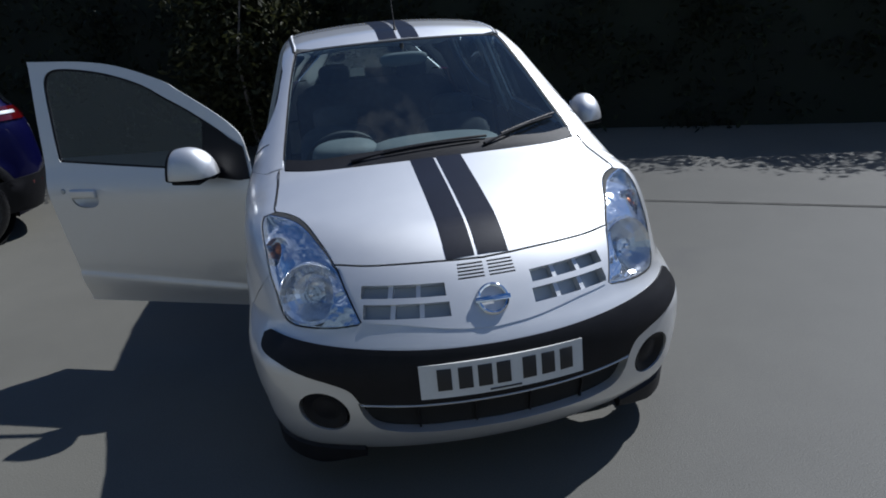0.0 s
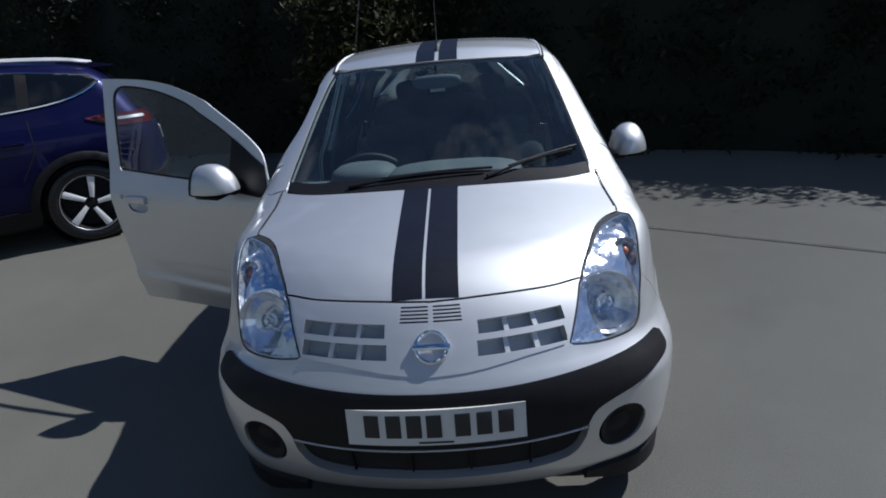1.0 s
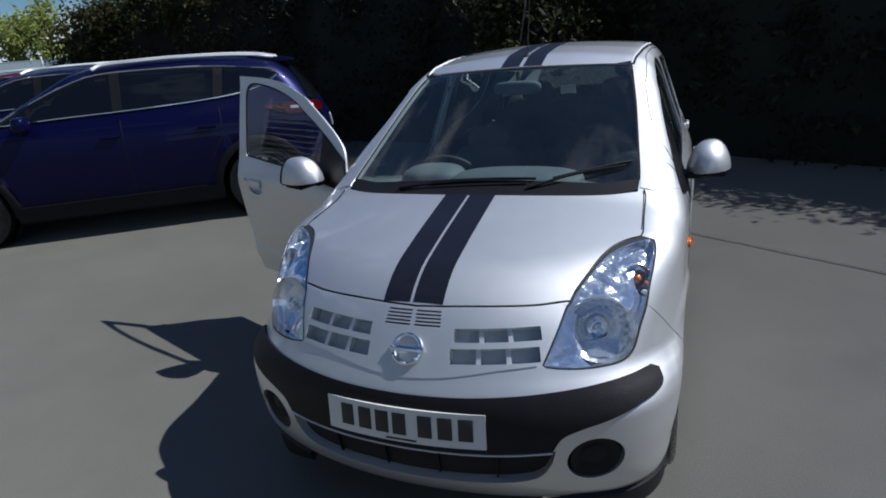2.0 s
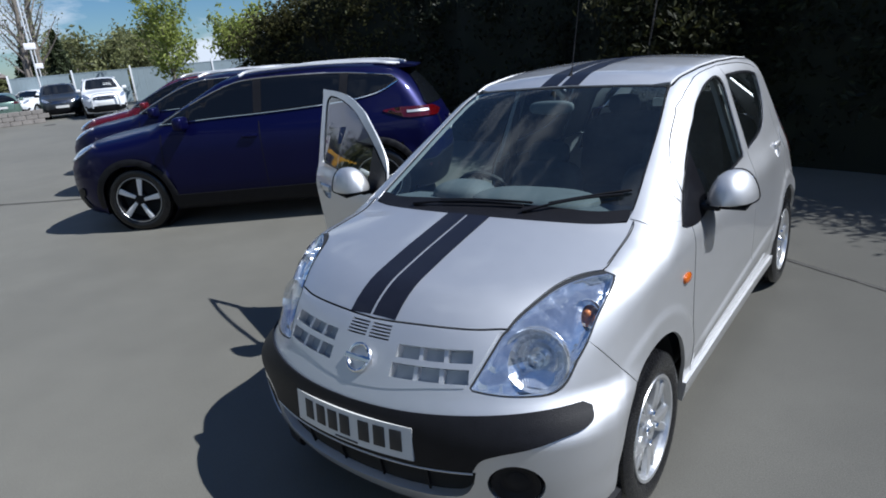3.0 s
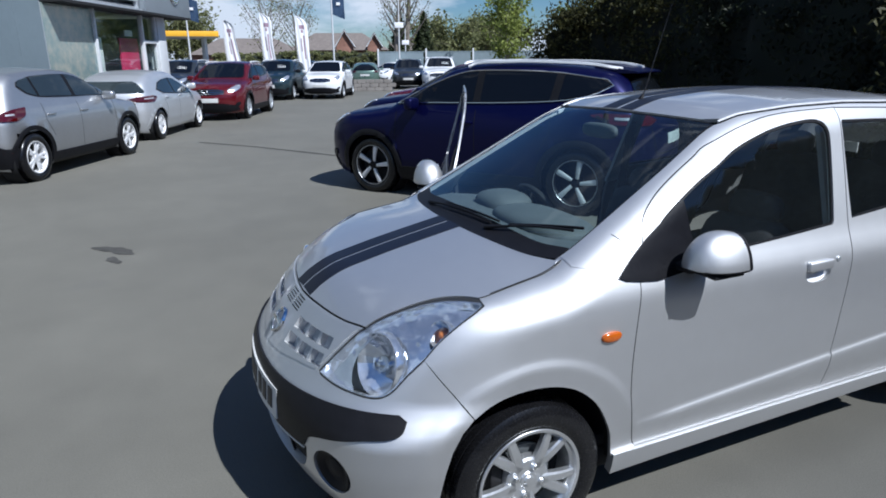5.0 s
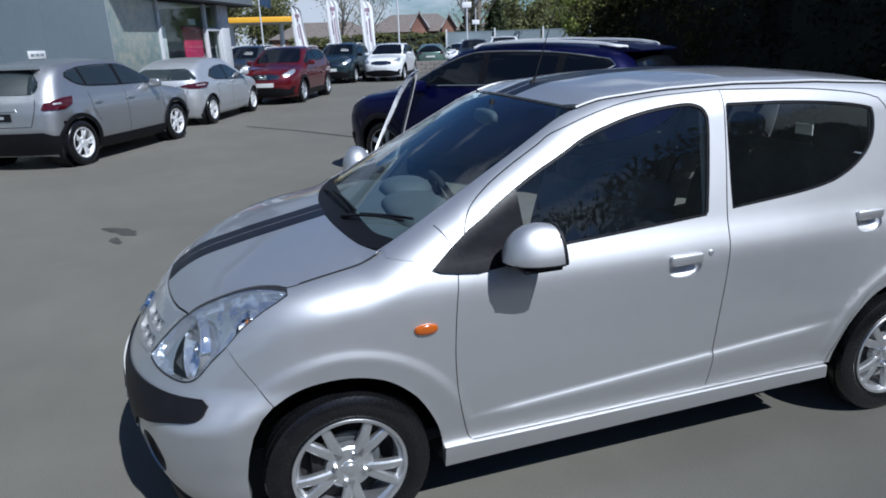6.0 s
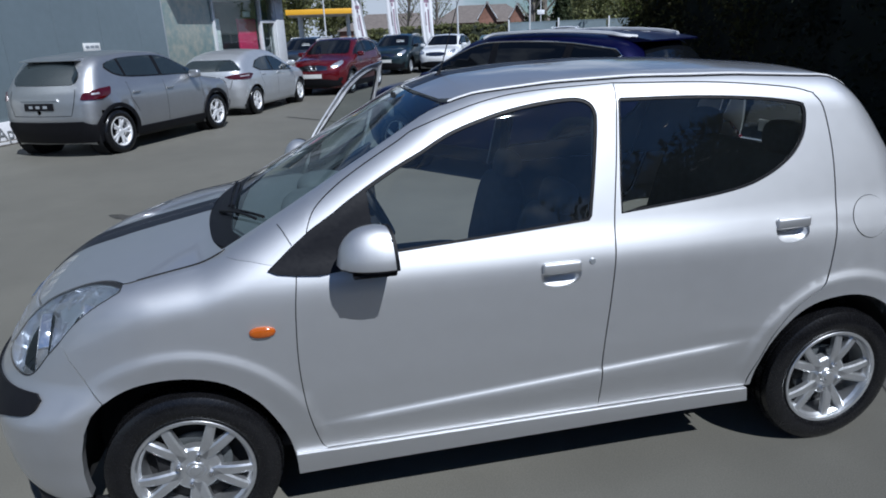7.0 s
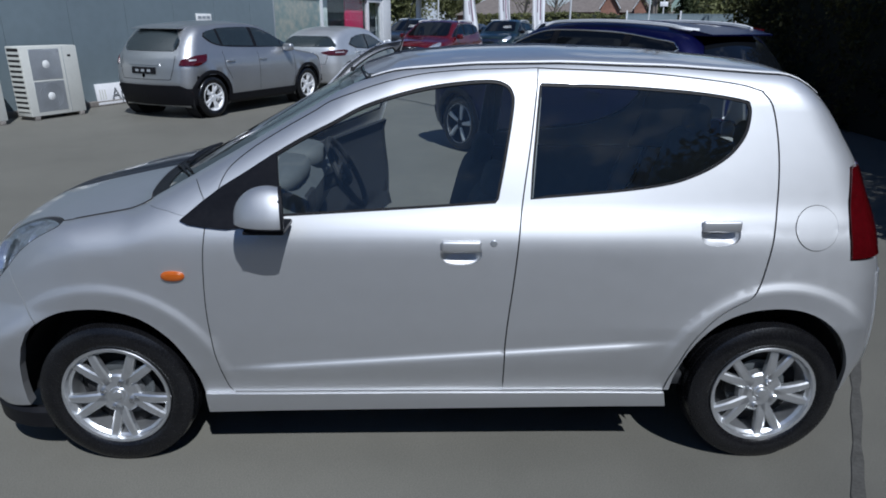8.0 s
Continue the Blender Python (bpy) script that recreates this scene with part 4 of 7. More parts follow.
        part("side_repeater", blob((ind[0] + s * 0.001, -0.908, 0.757), (0.013, 0.040, 0.019), 2.3), "amber", wg, "small amber side repeater")
        # pillar, cant rail and rear quarter in one pressing
        body = [(y, float(LOWER(y)) + 0.0032) for y in np.linspace(1.09, 1.36, 8)] + curve([(1.387, 1.315), (1.42, 1.25), (1.452, 1.17), (1.475, 1.105)]) + [(1.418, 1.098), (1.405, 0.985), (1.405, 0.89), (1.412, 0.797)] + \
            [(1.60, 0.79), (1.635, 0.66), (1.635, 0.45), (1.61, 0.30), (1.54, 0.24), (1.480, 0.25)] + list(reversed(ARCH_R[:-1])) + list(reversed(ARCH_SEAM)) + list(reversed(REAR_BACK[1:]))
        bs = part("body_side", panel(S, sd, shrink(body, gap), step=0.03, folds=arch_folds(1.18)), "silver", car)
        cap = [(1.284 + 0.077 * math.cos(a), 0.906 + 0.073 * math.sin(a)) for a in np.linspace(0, 2 * math.pi, 40)[:-1]]
        if s > 0:
            capo = [(1.284 + 0.079 * math.cos(a), 0.906 + 0.075 * math.sin(a)) for a in np.linspace(0, 2 * math.pi, 40)[:-1]]
            part("fuel_flap", panel(S, sd, cap, step=0.03, offset=0.0025, lip=0.003), "silver", bs, "round silver fuel flap")
            part("flap_gap", panel(S, sd, capo, [shrink(cap, 0.001)], step=0.03, offset=0.0006, lip=0), "gap", bs)
        lamp = curve([(1.420, 1.095), (1.407, 0.985), (1.407, 0.89), (1.414, 0.800)]) + curve([(1.52, 0.800), (1.60, 0.803), (1.595, 0.88), (1.555, 1.0), (1.500, 1.100)])
        part("tail_lamp", panel(S, sd, lamp, step=0.03, offset=0.006, lip=0.02), "red_lens", car, "tall red rear lamp")
        # sill
        part("sill", panel(S, sd, [(-0.853, 0.216), (0.82, 0.238), (0.806, 0.296), (0.5, 0.297), (-0.853, 0.297)], step=0.03, offset=0.014, lip=0.03), "silver", car)
        # doors, with the swage line low on them
        folds = [[(y, 0.412 + 0.067 * (y + 0.70) + dz) for y in np.arange(-0.80, 0.86, 0.02)] for dz in (0.010, 0.0, -0.008, -0.016, -0.030)]
        # closer points where the door frame rolls in under the roof
        def under(line):
            p = np.array(resample(line + line[::-1], 0.014)[: max(2, int(sum(math.dist(a, b) for a, b in zip(line[:-1], line[1:])) / 0.014))])
            d = np.gradient(p, axis=0)
            d /= np.linalg.norm(d, axis=1, keepdims=True)
            return [[(q[0] + e[1] * w, q[1] - e[0] * w) for q, e in zip(p, d)] for w in (0.007, 0.015, 0.025)]
        folds = folds + under(list(DOOR_TOP)) + under(list(REAR_TOP))
        front = DOOR_FRONT + DOOR_TOP + B_LINE[1:]
        D = CITY_DOOR if s < 0 else S
        win = WIN_F
        dd = side_of(D, s)
        fd = part("front_door", panel(D, dd, shrink(front, 0.0018), [win, handle_hole(0.056, 0.858)], step=0.028, lip=0.022 if s > 0 else 0.010, folds=folds), "silver", car, "driver's door standing wide open" if s < 0 else "")
        window_in("door_window", win, s, fd, D, "clear side window")
        rubber_seal(win, s, fd, D)
        tri = [(-0.872, 0.940), (-0.845, 0.928), (-0.79, 0.920), (-0.72, 0.914), (-0.56, 0.930), (-0.540, 0.955), (-0.555, 1.153), (-0.566, 1.147), (-0.655, 1.092), (-0.735, 1.045), (-0.80, 0.998)]
        tri = tri if s > 0 else [(max(y, -0.765), z) for y, z in tri[2:-1]]
        part("mirror_triangle", panel(D, dd, tri, step=0.025, offset=0.007, lip=0.012), "satin_black", fd, "black mirror mounting panel")
        door_mirror(s, fd)
        pull_handle(s, fd, 0.056, 0.858, D)
        lk = S.side(np.array([0.165]), np.array([0.872]), s)[0]
        part("lock", moved(lathe([(0.0, 0.004), (0.009, 0.004), (0.012, 0.001), (0.012, -0.004)], 16), Matrix.Translation(tuple(lk)) @ Matrix.Rotation(0 if s > 0 else math.pi, 4, "Z")), "louvre", fd, "round key lock")
        rearline = list(reversed(B_LINE)) + REAR_TOP[1:] + REAR_BACK[1:] + ARCH_SEAM
        rd = part("rear_door", panel(S, sd, shrink(rearline, 0.0030), [WIN_R, handle_hole(0.940, 0.915)], step=0.028, lip=0.022, folds=folds + arch_folds(1.18)[::2]), "silver", car)
        window_in("door_window", WIN_R, s, rd, S, "clear rear side window")
        rubber_seal(WIN_R, s, rd, S)
        pull_handle(s, rd, 0.940, 0.915, S)
        # inner trim of the front door
        trim_geo = panel(D, dd, [(-0.70, 0.33), (0.16, 0.33), (0.19, 0.60), (0.17, 0.955), (-0.70, 0.93)], step=0.08, offset=-0.06, lip=0.02)
        part("door_trim", trim_geo, "trim_dark", fd, "grey inner door trim")
        part("door_trim", panel(S, sd, [(0.26, 0.33), (0.78, 0.33), (0.92, 0.60), (1.0, 0.97), (0.28, 0.96)], step=0.08, offset=-0.06, lip=0.02), "trim_grey", rd, "grey inner door trim")
        if s < 0:
            hinge = Matrix.Translation((-0.751, -0.765, 0.6))
            fd.matrix_basis = hinge @ Matrix.Rotation(radians(66.9), 4, Vector((0.045, -0.044, 1.0)).normalized()) @ hinge.inverted()
        # dark lining behind the shut lines
        lines = [DOOR_FRONT, list(DOOR_TOP), B_LINE, REAR_TOP, REAR_BACK, ARCH_SEAM] if s > 0 else [B_LINE, REAR_TOP, REAR_BACK, ARCH_SEAM]
        for ln in lines:
            part("door_seal", ring_strip(S, sd, ln), "gap", car)
        # the shut line over the doors
        for ln in ([DOOR_TOP, DOOR_FRONT[1:]] if s > 0 else []) + [REAR_TOP]:
            q = np.array(ln)
            q = S.side(q[:, 0], q[:, 1])
            q = q - S.normal(q) * 0.0002
            part("door_gap", tube([(s * a, b, c) for a, b, c in q], 0.0016, 6), "gap", car)
    # nose: bumper skin with its openings
    nose = nose_of(S, CY)

    def nu(x, y):
        return arc_u(x, y, CY)
    # half outline, from the bonnet's edge round the lamp to the arch and along the bottom
    def on_nose(p):
        return [(nu(float(q[0]), float(q[1])), float(q[2])) for q in p]
    e1 = np.array(right[:25])
    front_edge = on_nose(S.above(e1[:, 0], e1[:, 1] - 0.001))
    e2 = np.array(curve([(0.463, -1.628), (0.470, -1.605), (0.500, -1.534), (0.527, -1.462), (0.555, -1.402), (0.592, -1.352), (0.636, -1.314)]))
    lamp_top = on_nose(S.above(e2[:, 0], e2[:, 1]))
    e3 = np.array(curve([(-1.515, 0.752), (-1.462, 0.806), (-1.40, 0.852), (-1.345, 0.882), (-1.316, 0.896)]))
    lamp_out = on_nose(S.side(e3[:, 0], e3[:, 1]))
    e4 = np.array([(-1.489, 0.708), (-1.449, 0.652), (-1.399, 0.580), (-1.437, 0.543), (-1.468, 0.484), (-1.490, 0.41), (-1.503, 0.33), (-1.502, 0.235)])
    arch_side = on_nose(S.side(e4[:, 0], e4[:, 1]))
    lamp_in = curve([front_edge[-1], (nu(0.449, -1.655), 0.780), (nu(0.431, -1.712), 0.725), (nu(0.403, -1.775), 0.653)])
    lamp_low = curve([(nu(0.413, -1.774), 0.645), (nu(0.48, -1.753), 0.635), (nu(0.552, -1.713), 0.629), (nu(0.617, -1.659), 0.629), (nu(0.643, -1.615), 0.650), (nu(0.658, -1.566), 0.703)]) + [lamp_out[0]]
    half = front_edge + lamp_in[1:] + lamp_low + arch_side + curve([(nu(0.62, -1.66), 0.200), (nu(0.4, -1.80), 0.188), (0.0, 0.187)])
    skin = half + [(-u, z) for u, z in reversed(half) if u > 1e-4]
    slots = []
    for sgn in (1, -1):
        for z0, z1, xa, xb in ((0.703, 0.736, 0.140, 0.394), (0.651, 0.688, 0.128, 0.378)):
            lift = [0.010 * (v / 0.4) for v in (xa, xb)]
            q = [(xa, z0 + lift[0]), (xb, z0 + lift[1]), (xb + 0.005, z1 + lift[1]), (xa + 0.004, z1 + lift[0])]
            slots.append(resample([(sgn * x * 1.13, z) for x, z in (q if sgn > 0 else q[::-1])], 0.03))
    ribs = []
    for sgn in (1, -1):
        for i in range(5):
            z = 0.741 + i * 0.0085
            w0 = 0.008
            q = [(w0, z), (0.098, z), (0.098, z + 0.0042), (w0, z + 0.0042)]
            ribs.append([(sgn * x * 1.13, zz) for x, zz in (q if sgn > 0 else q[::-1])])
    low_half = curve([(0.0, 0.402), (0.25, 0.404), (0.39, 0.412), (0.432, 0.414)]) + curve([(0.424, 0.37), (0.402, 0.328), (0.36, 0.302), (0.25, 0.284), (0.0, 0.276)])
    low = low_half + [(-u, z) for u, z in reversed(low_half) if u > 1e-4]
    fogs = [[(sg * (0.535 + 0.074 * math.cos(a)), 0.373 + 0.073 * math.sin(a)) for a in (np.linspace(0, 2 * math.pi, 28)[:-1] * sg)] for sg in (1, -1)]
    bumper = part("front_bumper", panel(S, nose, shrink(skin, 0.0012), slots + ribs + [low] + fogs, step=0.032, lip=0.034), "silver", car)
    # the slot floor is body silver; the greyer metal paints in its shade
    part("grille_backing", panel(S, nose, [(-0.55, 0.63), (0.55, 0.63), (0.50, 0.78), (-0.50, 0.78)], step=0.06, offset=-0.034, lip=0), "panel_metal", bumper, "backing behind the grille slots, greyed for the shade inside")
    for sgn in (1, -1):
        for z0, z1, xs2 in ((0.700, 0.748, (0.225, 0.310)), (0.648, 0.698, (0.212, 0.296))):
            for xd in xs2:
                q = [(xd - 0.007, z0), (xd + 0.007, z0), (xd + 0.009, z1), (xd - 0.005, z1)]
                part("grille_divider", panel(S, nose, [(sgn * x * 1.13, z) for x, z in q], step=0.03, offset=-0.010, lip=0.026), "silver", bumper)
    part("rib_backing", panel(S, nose, [(-0.13, 0.735), (0.13, 0.735), (0.13, 0.79), (-0.13, 0.79)], step=0.05, offset=-0.022, lip=0), "gap", bumper)
    part("lower_grille", panel(S, nose, shrink(low, -0.01), step=0.06, offset=-0.028, lip=0), "gap", bumper, "black lower grille")
    for i in range(4):
        u = -0.27 + 0.18 * i
        part("grille_bar", panel(S, nose, [(u, 0.29), (u + 0.006, 0.29), (u + 0.006, 0.40), (u, 0.40)], step=0.05, offset=-0.016, lip=0.01), "black", bumper)
    lipline = [(q[0], q[1]) for q in curve([(-0.425, 0.410), (-0.25, 0.400), (0.0, 0.397), (0.25, 0.400), (0.425, 0.410)])]
    edge3 = nose(np.array(lipline))
    part("grille_lip", tube([tuple(p + np.array([0, -0.004, 0])) for p in edge3], 0.0032, 6), "silver", bumper, "bright lip over the grille")
    # the raised panel between the lamps, drawn down to a blunt point under the badge
    beak_half = [(u, z - 0.006) for u, z in front_edge[:-1]] + [(u - 0.014, z - 0.002) for u, z in lamp_in[2:-2]] + [(nu(0.388, -1.78), 0.652), (0.30, 0.643), (0.16, 0.624), (0.10, 0.618), (0.0, 0.613)]
    beak = beak_half + [(-u, z) for u, z in reversed(beak_half) if u > 1e-4]
    part("grille_panel", panel(S, nose, beak, slots + ribs, step=0.028, offset=0.0032, lip=0.005), "silver", bumper, "raised silver panel between the lamps")
    for sg in (1, -1):
        us = np.linspace(0.46, 0.90, 22)
        rows = []
        for z0, inset in ((0.215, 0.012), (0.20, -0.004), (0.135, 0.002), (0.125, 0.016), (0.20, 0.05)):
            e0 = nose(np.stack([us, np.full(len(us), 0.215)], 1))
            nn0 = S.normal(e0) * np.array([1, 1, 0])
            q = e0 - nn0 * inset
            q[:, 2] = z0 + (0.04 * np.clip((0.60 - us) / 0.14, 0, 1) if z0 < 0.19 else 0)
            rows.append(q * np.array([sg, 1, 1]))
        k = len(us)
        v = np.concatenate(rows)
        fs = [(i * k + j, i * k + j + 1, (i + 1) * k + j + 1, (i + 1) * k + j) for i in range(4) for j in range(k - 1)] + [tuple(i * k for i in range(5)), tuple(i * k + k - 1 for i in reversed(range(5)))]
        part("air_deflector", (list(map(tuple, v)), fs), "black", bumper, "black air deflector before the wheel")
    # black rubbing strip across the bumper, swept up at its ends and deep in the middle
    strip_half = curve([(0.0, 0.573), (0.20, 0.576), (0.45, 0.587), (0.60, 0.593), (0.69, 0.596), (0.740, 0.597)]) + curve([(0.763, 0.583), (0.752, 0.554), (0.72, 0.539), (0.65, 0.527), (0.56, 0.503), (0.50, 0.486), (0.450, 0.462), (0.424, 0.420)]) + [(0.25, 0.409), (0.0, 0.407)]
    strip = strip_half + [(-u, z) for u, z in reversed(strip_half) if u > 1e-4]
    part("rubbing_strip", panel(S, nose, strip, step=0.04, offset=0.008, lip=0.012), "black", bumper, "black plastic rubbing strip")
    for f in fogs:
        fog = part("fog_lamp", panel(S, nose, shrink(f, -0.004), step=0.03, offset=-0.020, lip=0), "black", bumper, "round black fog lamp")
        c = nose(np.array([[np.mean([q[0] for q in f]), 0.373]]))[0]
        nn = S.normal(np.array([c]))[0]
        rot = Vector((1, 0, 0)).rotation_difference(Vector(nn)).to_matrix().to_4x4()
        part("fog_lens", moved(lathe([(0.0, -0.014), (0.02, -0.015), (0.037, -0.020), (0.039, -0.03)], 28), Matrix.Translation(tuple(c)) @ rot), "black", fog, "dark round lens")
        part("fog_ring", moved(lathe([(0.038, -0.026), (0.050, -0.020), (0.066, -0.010), (0.074, -0.008), (0.077, -0.020)], 32), Matrix.Translation(tuple(c)) @ rot), "black", fog)
    # badge: a plain ring and bar
    e = nose(np.array([[0.0, 0.685]]))[0] + np.array([0, -0.006, 0])
    en = S.normal(np.array([e]))[0]
    ex = Vector(en).normalized()
    ey = Vector((0, 0, 1)).cross(ex).normalized()
    rot = Matrix((ex, ey, ex.cross(ey))).transposed().to_4x4()
    ring = lathe([(0.038, 0.002), (0.040, 0.010), (0.045, 0.012), (0.050, 0.009), (0.052, 0.0)], 40)
    badge = part("badge", moved(ring, Matrix.Translation(tuple(e)) @ rot), "chrome", bumper, "round chrome badge with a plain bar")
    part("badge_bar", moved(box((0.009, 0, 0), (0.008, 0.112, 0.018), 0.003), Matrix.Translation(tuple(e)) @ rot), "chrome", badge)
    # number plate with plain bars in place of its characters
    tilt = Matrix.Translation((0, -1.922, 0.484)) @ Matrix.Rotation(radians(-5), 4, "X")
    bow = 0.40
    arc = [(x, bow * x * x - 0.005) for x in np.linspace(-0.26, 0.26, 15)] + [(x, bow * x * x + 0.005) for x in np.linspace(0.26, -0.26, 15)]
    plate = part("number_plate", moved(prism(arc, -0.0555, 0.0555, "z"), tilt), "plate", car, "white number plate with dark bars")
    for i, x in enumerate((-0.186, -0.122, -0.062, -0.004, 0.078, 0.140, 0.202)):
        turn = Matrix.Translation((x, bow * x * x - 0.006, 0.004)) @ Matrix.Rotation(2 * bow * x, 4, "Z")
        part("plate_bar", moved(box((0, 0, 0), (0.044, 0.003, 0.070), 0.001), tilt @ turn), "plate_ink", plate)
    part("plate_bar", moved(box((0.0, -0.006, -0.046), (0.10, 0.002, 0.005)), tilt), "plate_ink", plate)
    # headlamps
    for s in (1, -1):
        out = list(reversed(lamp_in))[:-1] + lamp_top + list(reversed(lamp_out)) + list(reversed(lamp_low))[1:]
        out = [(s * u, z) for u, z in out]
        lamp = part("headlamp", panel(S, nose, shrink(out, 0.003), [shrink(out, 0.006)], step=0.03, offset=-0.003, lip=0.029), "lamp_body", car, "large clear teardrop headlamp")
        part("lamp_seal", panel(S, nose, shrink(out, 0.0005), [shrink(out, 0.0042)], step=0.03, offset=-0.001, lip=0.002), "trim_dark", lamp, "thin black seal")
        lens = part("lamp_lens", panel(S, nose, shrink(out, 0.0045), step=0.045, offset=0.002, lip=0.0), "lens", lamp, "clear lamp cover")
        lens.visible_shadow = False
        bowls, holes = [], []
        for cu, cz, r, depth in ((nu(0.542, -1.63), 0.720, 0.098, 0.058), (nu(0.588, -1.435), 0.828, 0.042, 0.045)):
            c = nose(np.array([[s * cu, cz]]))
            nn = Vector(S.normal(c)[0])
            ax = (nn * 0.55 + Vector((0, -0.55, 0))).normalized()
            c = Vector(c[0]) - nn * 0.026
            e1 = Vector((0, 0, 1)).cross(ax).normalized()
            d = Matrix((ax, e1, ax.cross(e1))).transposed().to_4x4()
            d.translation = c
            rim3 = [d @ Vector((0, r * math.cos(a), r * math.sin(a))) for a in np.linspace(0, 2 * math.pi, 33)[:-1]]
            holes.append([(arc_u(q.x, q.y, CY), q.z) for q in rim3])
            bowls.append((d, r, depth))
        part("lamp_housing", panel(S, nose, shrink(out, -0.002), holes, step=0.03, offset=-0.028, lip=0.0), "lamp_body", lamp, "bright silver lamp housing")
        part("lamp_back", panel(S, nose, shrink(out, 0.004), step=0.05, offset=-0.085, lip=0.0), "lamp_body", lamp)
        for d, r, depth in bowls:
            bowl = lathe([(0.006, -depth), (r * 0.35, -depth * 0.9), (r * 0.65, -depth * 0.62), (r * 0.88, -depth * 0.25), (r, 0.0)], 22)
            bw = part("reflector_bowl", moved(bowl, d), "reflector", lamp, "round faceted chrome reflector", sharp=4)
            collar = lathe([(r * 0.985, -0.016), (r * 0.99, -0.004), (r * 1.02, -0.003), (r * 1.05, -0.008), (r * 1.07, -0.03)], 36)
            part("bowl_rim", moved(collar, d), "lamp_body", bw)
            bulb = lathe([(0.0, -0.004), (0.007, -0.006), (0.010, -0.016), (0.010, -depth)] if r > 0.05 else [(0.0, -0.004), (0.008, -0.006), (0.014, -0.012), (0.016, -0.022), (0.016, -depth)], 16)
            part("bulb", moved(bulb, d), "bulb" if r < 0.05 else "chrome", bw, "amber tinted bulb" if r < 0.05 else "")
            if r > 0.05:
                shield = lathe([(0.021, -0.022), (0.024, -0.014), (0.026, -0.017), (0.027, -0.030)], 28)
                part("bulb_shield", moved(shield, d), "chrome", bw, "bright ring round the bulb")
                pts, faces, n = [], [], 56
                for k in range(n + 1):
                    f = 2 * k / n - 1
                    ripple = 0.0022 * (1, 0, -1, 0)[k % 4]
                    for half, depth_x, up in ((0.50, -0.012, -0.84), (0.66, -0.022, -0.58), (0.74, -0.034, -0.34)):
                        pts.append((depth_x + ripple, f * half * r, up * r))
                    if k:
                        a = 3 * k
                        faces += [(a - 3, a, a + 1, a - 2), (a - 2, a + 1, a + 2, a - 1)]
                part("reflector_flutes", moved((pts, faces), d), "reflector", bw, "fluted chrome strip")
    # tail: plain hatch and bumper
    tail = tail_of(S, 0.9)
    hatch = part("tailgate", panel(S, tail, [(-0.62, 0.74), (0.62, 0.74), (0.58, 1.08), (0.40, 1.36), (-0.40, 1.36), (-0.58, 1.08)], [[(-0.46, 1.02), (0.46, 1.02), (0.36, 1.30), (-0.36, 1.30)]], step=0.05), "silver", car)
    rg = part("rear_window", panel(S, tail, [(-0.46, 1.02), (0.46, 1.02), (0.36, 1.30), (-0.36, 1.30)], step=0.08, offset=-0.004, lip=0), "glass", hatch, "rear window glass")
    rg.visible_shadow = False
    part("rear_bumper", panel(S, tail, [(-0.57, 0.24), (0.57, 0.24), (0.62, 0.45), (0.62, 0.735), (-0.62, 0.735), (-0.62, 0.45)], step=0.05, offset=0.004), "silver", car)
    # wheels and what is under the body
    for s in (1, -1):
        for y in (-1.18, 1.18):
            wheel(car, s * 0.690, y, 0.279, s, 0.279, 0.190, nuts=4, spokes=5, turn=-math.pi / 2 + (0.0 if y < 0 else 0.30))
            out, rr = (0.075, 0.356) if y < 0 else (0.045, 0.330)
            liner = lathe([(rr, out), (rr, -0.16), (0.0, -0.16)], 40, (-0.12, math.pi + 0.12))
            part("arch_liner", moved(liner, Matrix.Translation((s * 0.64, y, 0.285)) @ Matrix.Rotation(0 if s > 0 else math.pi, 4, "Z")), "under", car)
    part("underbody", join(box((0, -0.02, 0.235), (1.38, 1.68, 0.09), 0.02), box((0, -1.42, 0.30), (0.90, 0.72, 0.16), 0.02), box((0, 1.18, 0.30), (0.90, 0.72, 0.16), 0.02)), "under", car, "dark underside")
    cabin(car)
    return car


def seat_geo():
    base = blob((0, 0.0, 0.0), (0.235, 0.26, 0.085), 4.0)
    back = moved(blob((0, 0, 0.24), (0.225, 0.075, 0.24), 4.0), Matrix.Translation((0, 0.30, -0.02)) @ Matrix.Rotation(radians(-14), 4, "X"))
    head = moved(blob((0, 0, 0.52), (0.125, 0.05, 0.07), 3.2), Matrix.Translation((0, 0.30, -0.02)) @ Matrix.Rotation(radians(-14), 4, "X"))
    return base, back, head


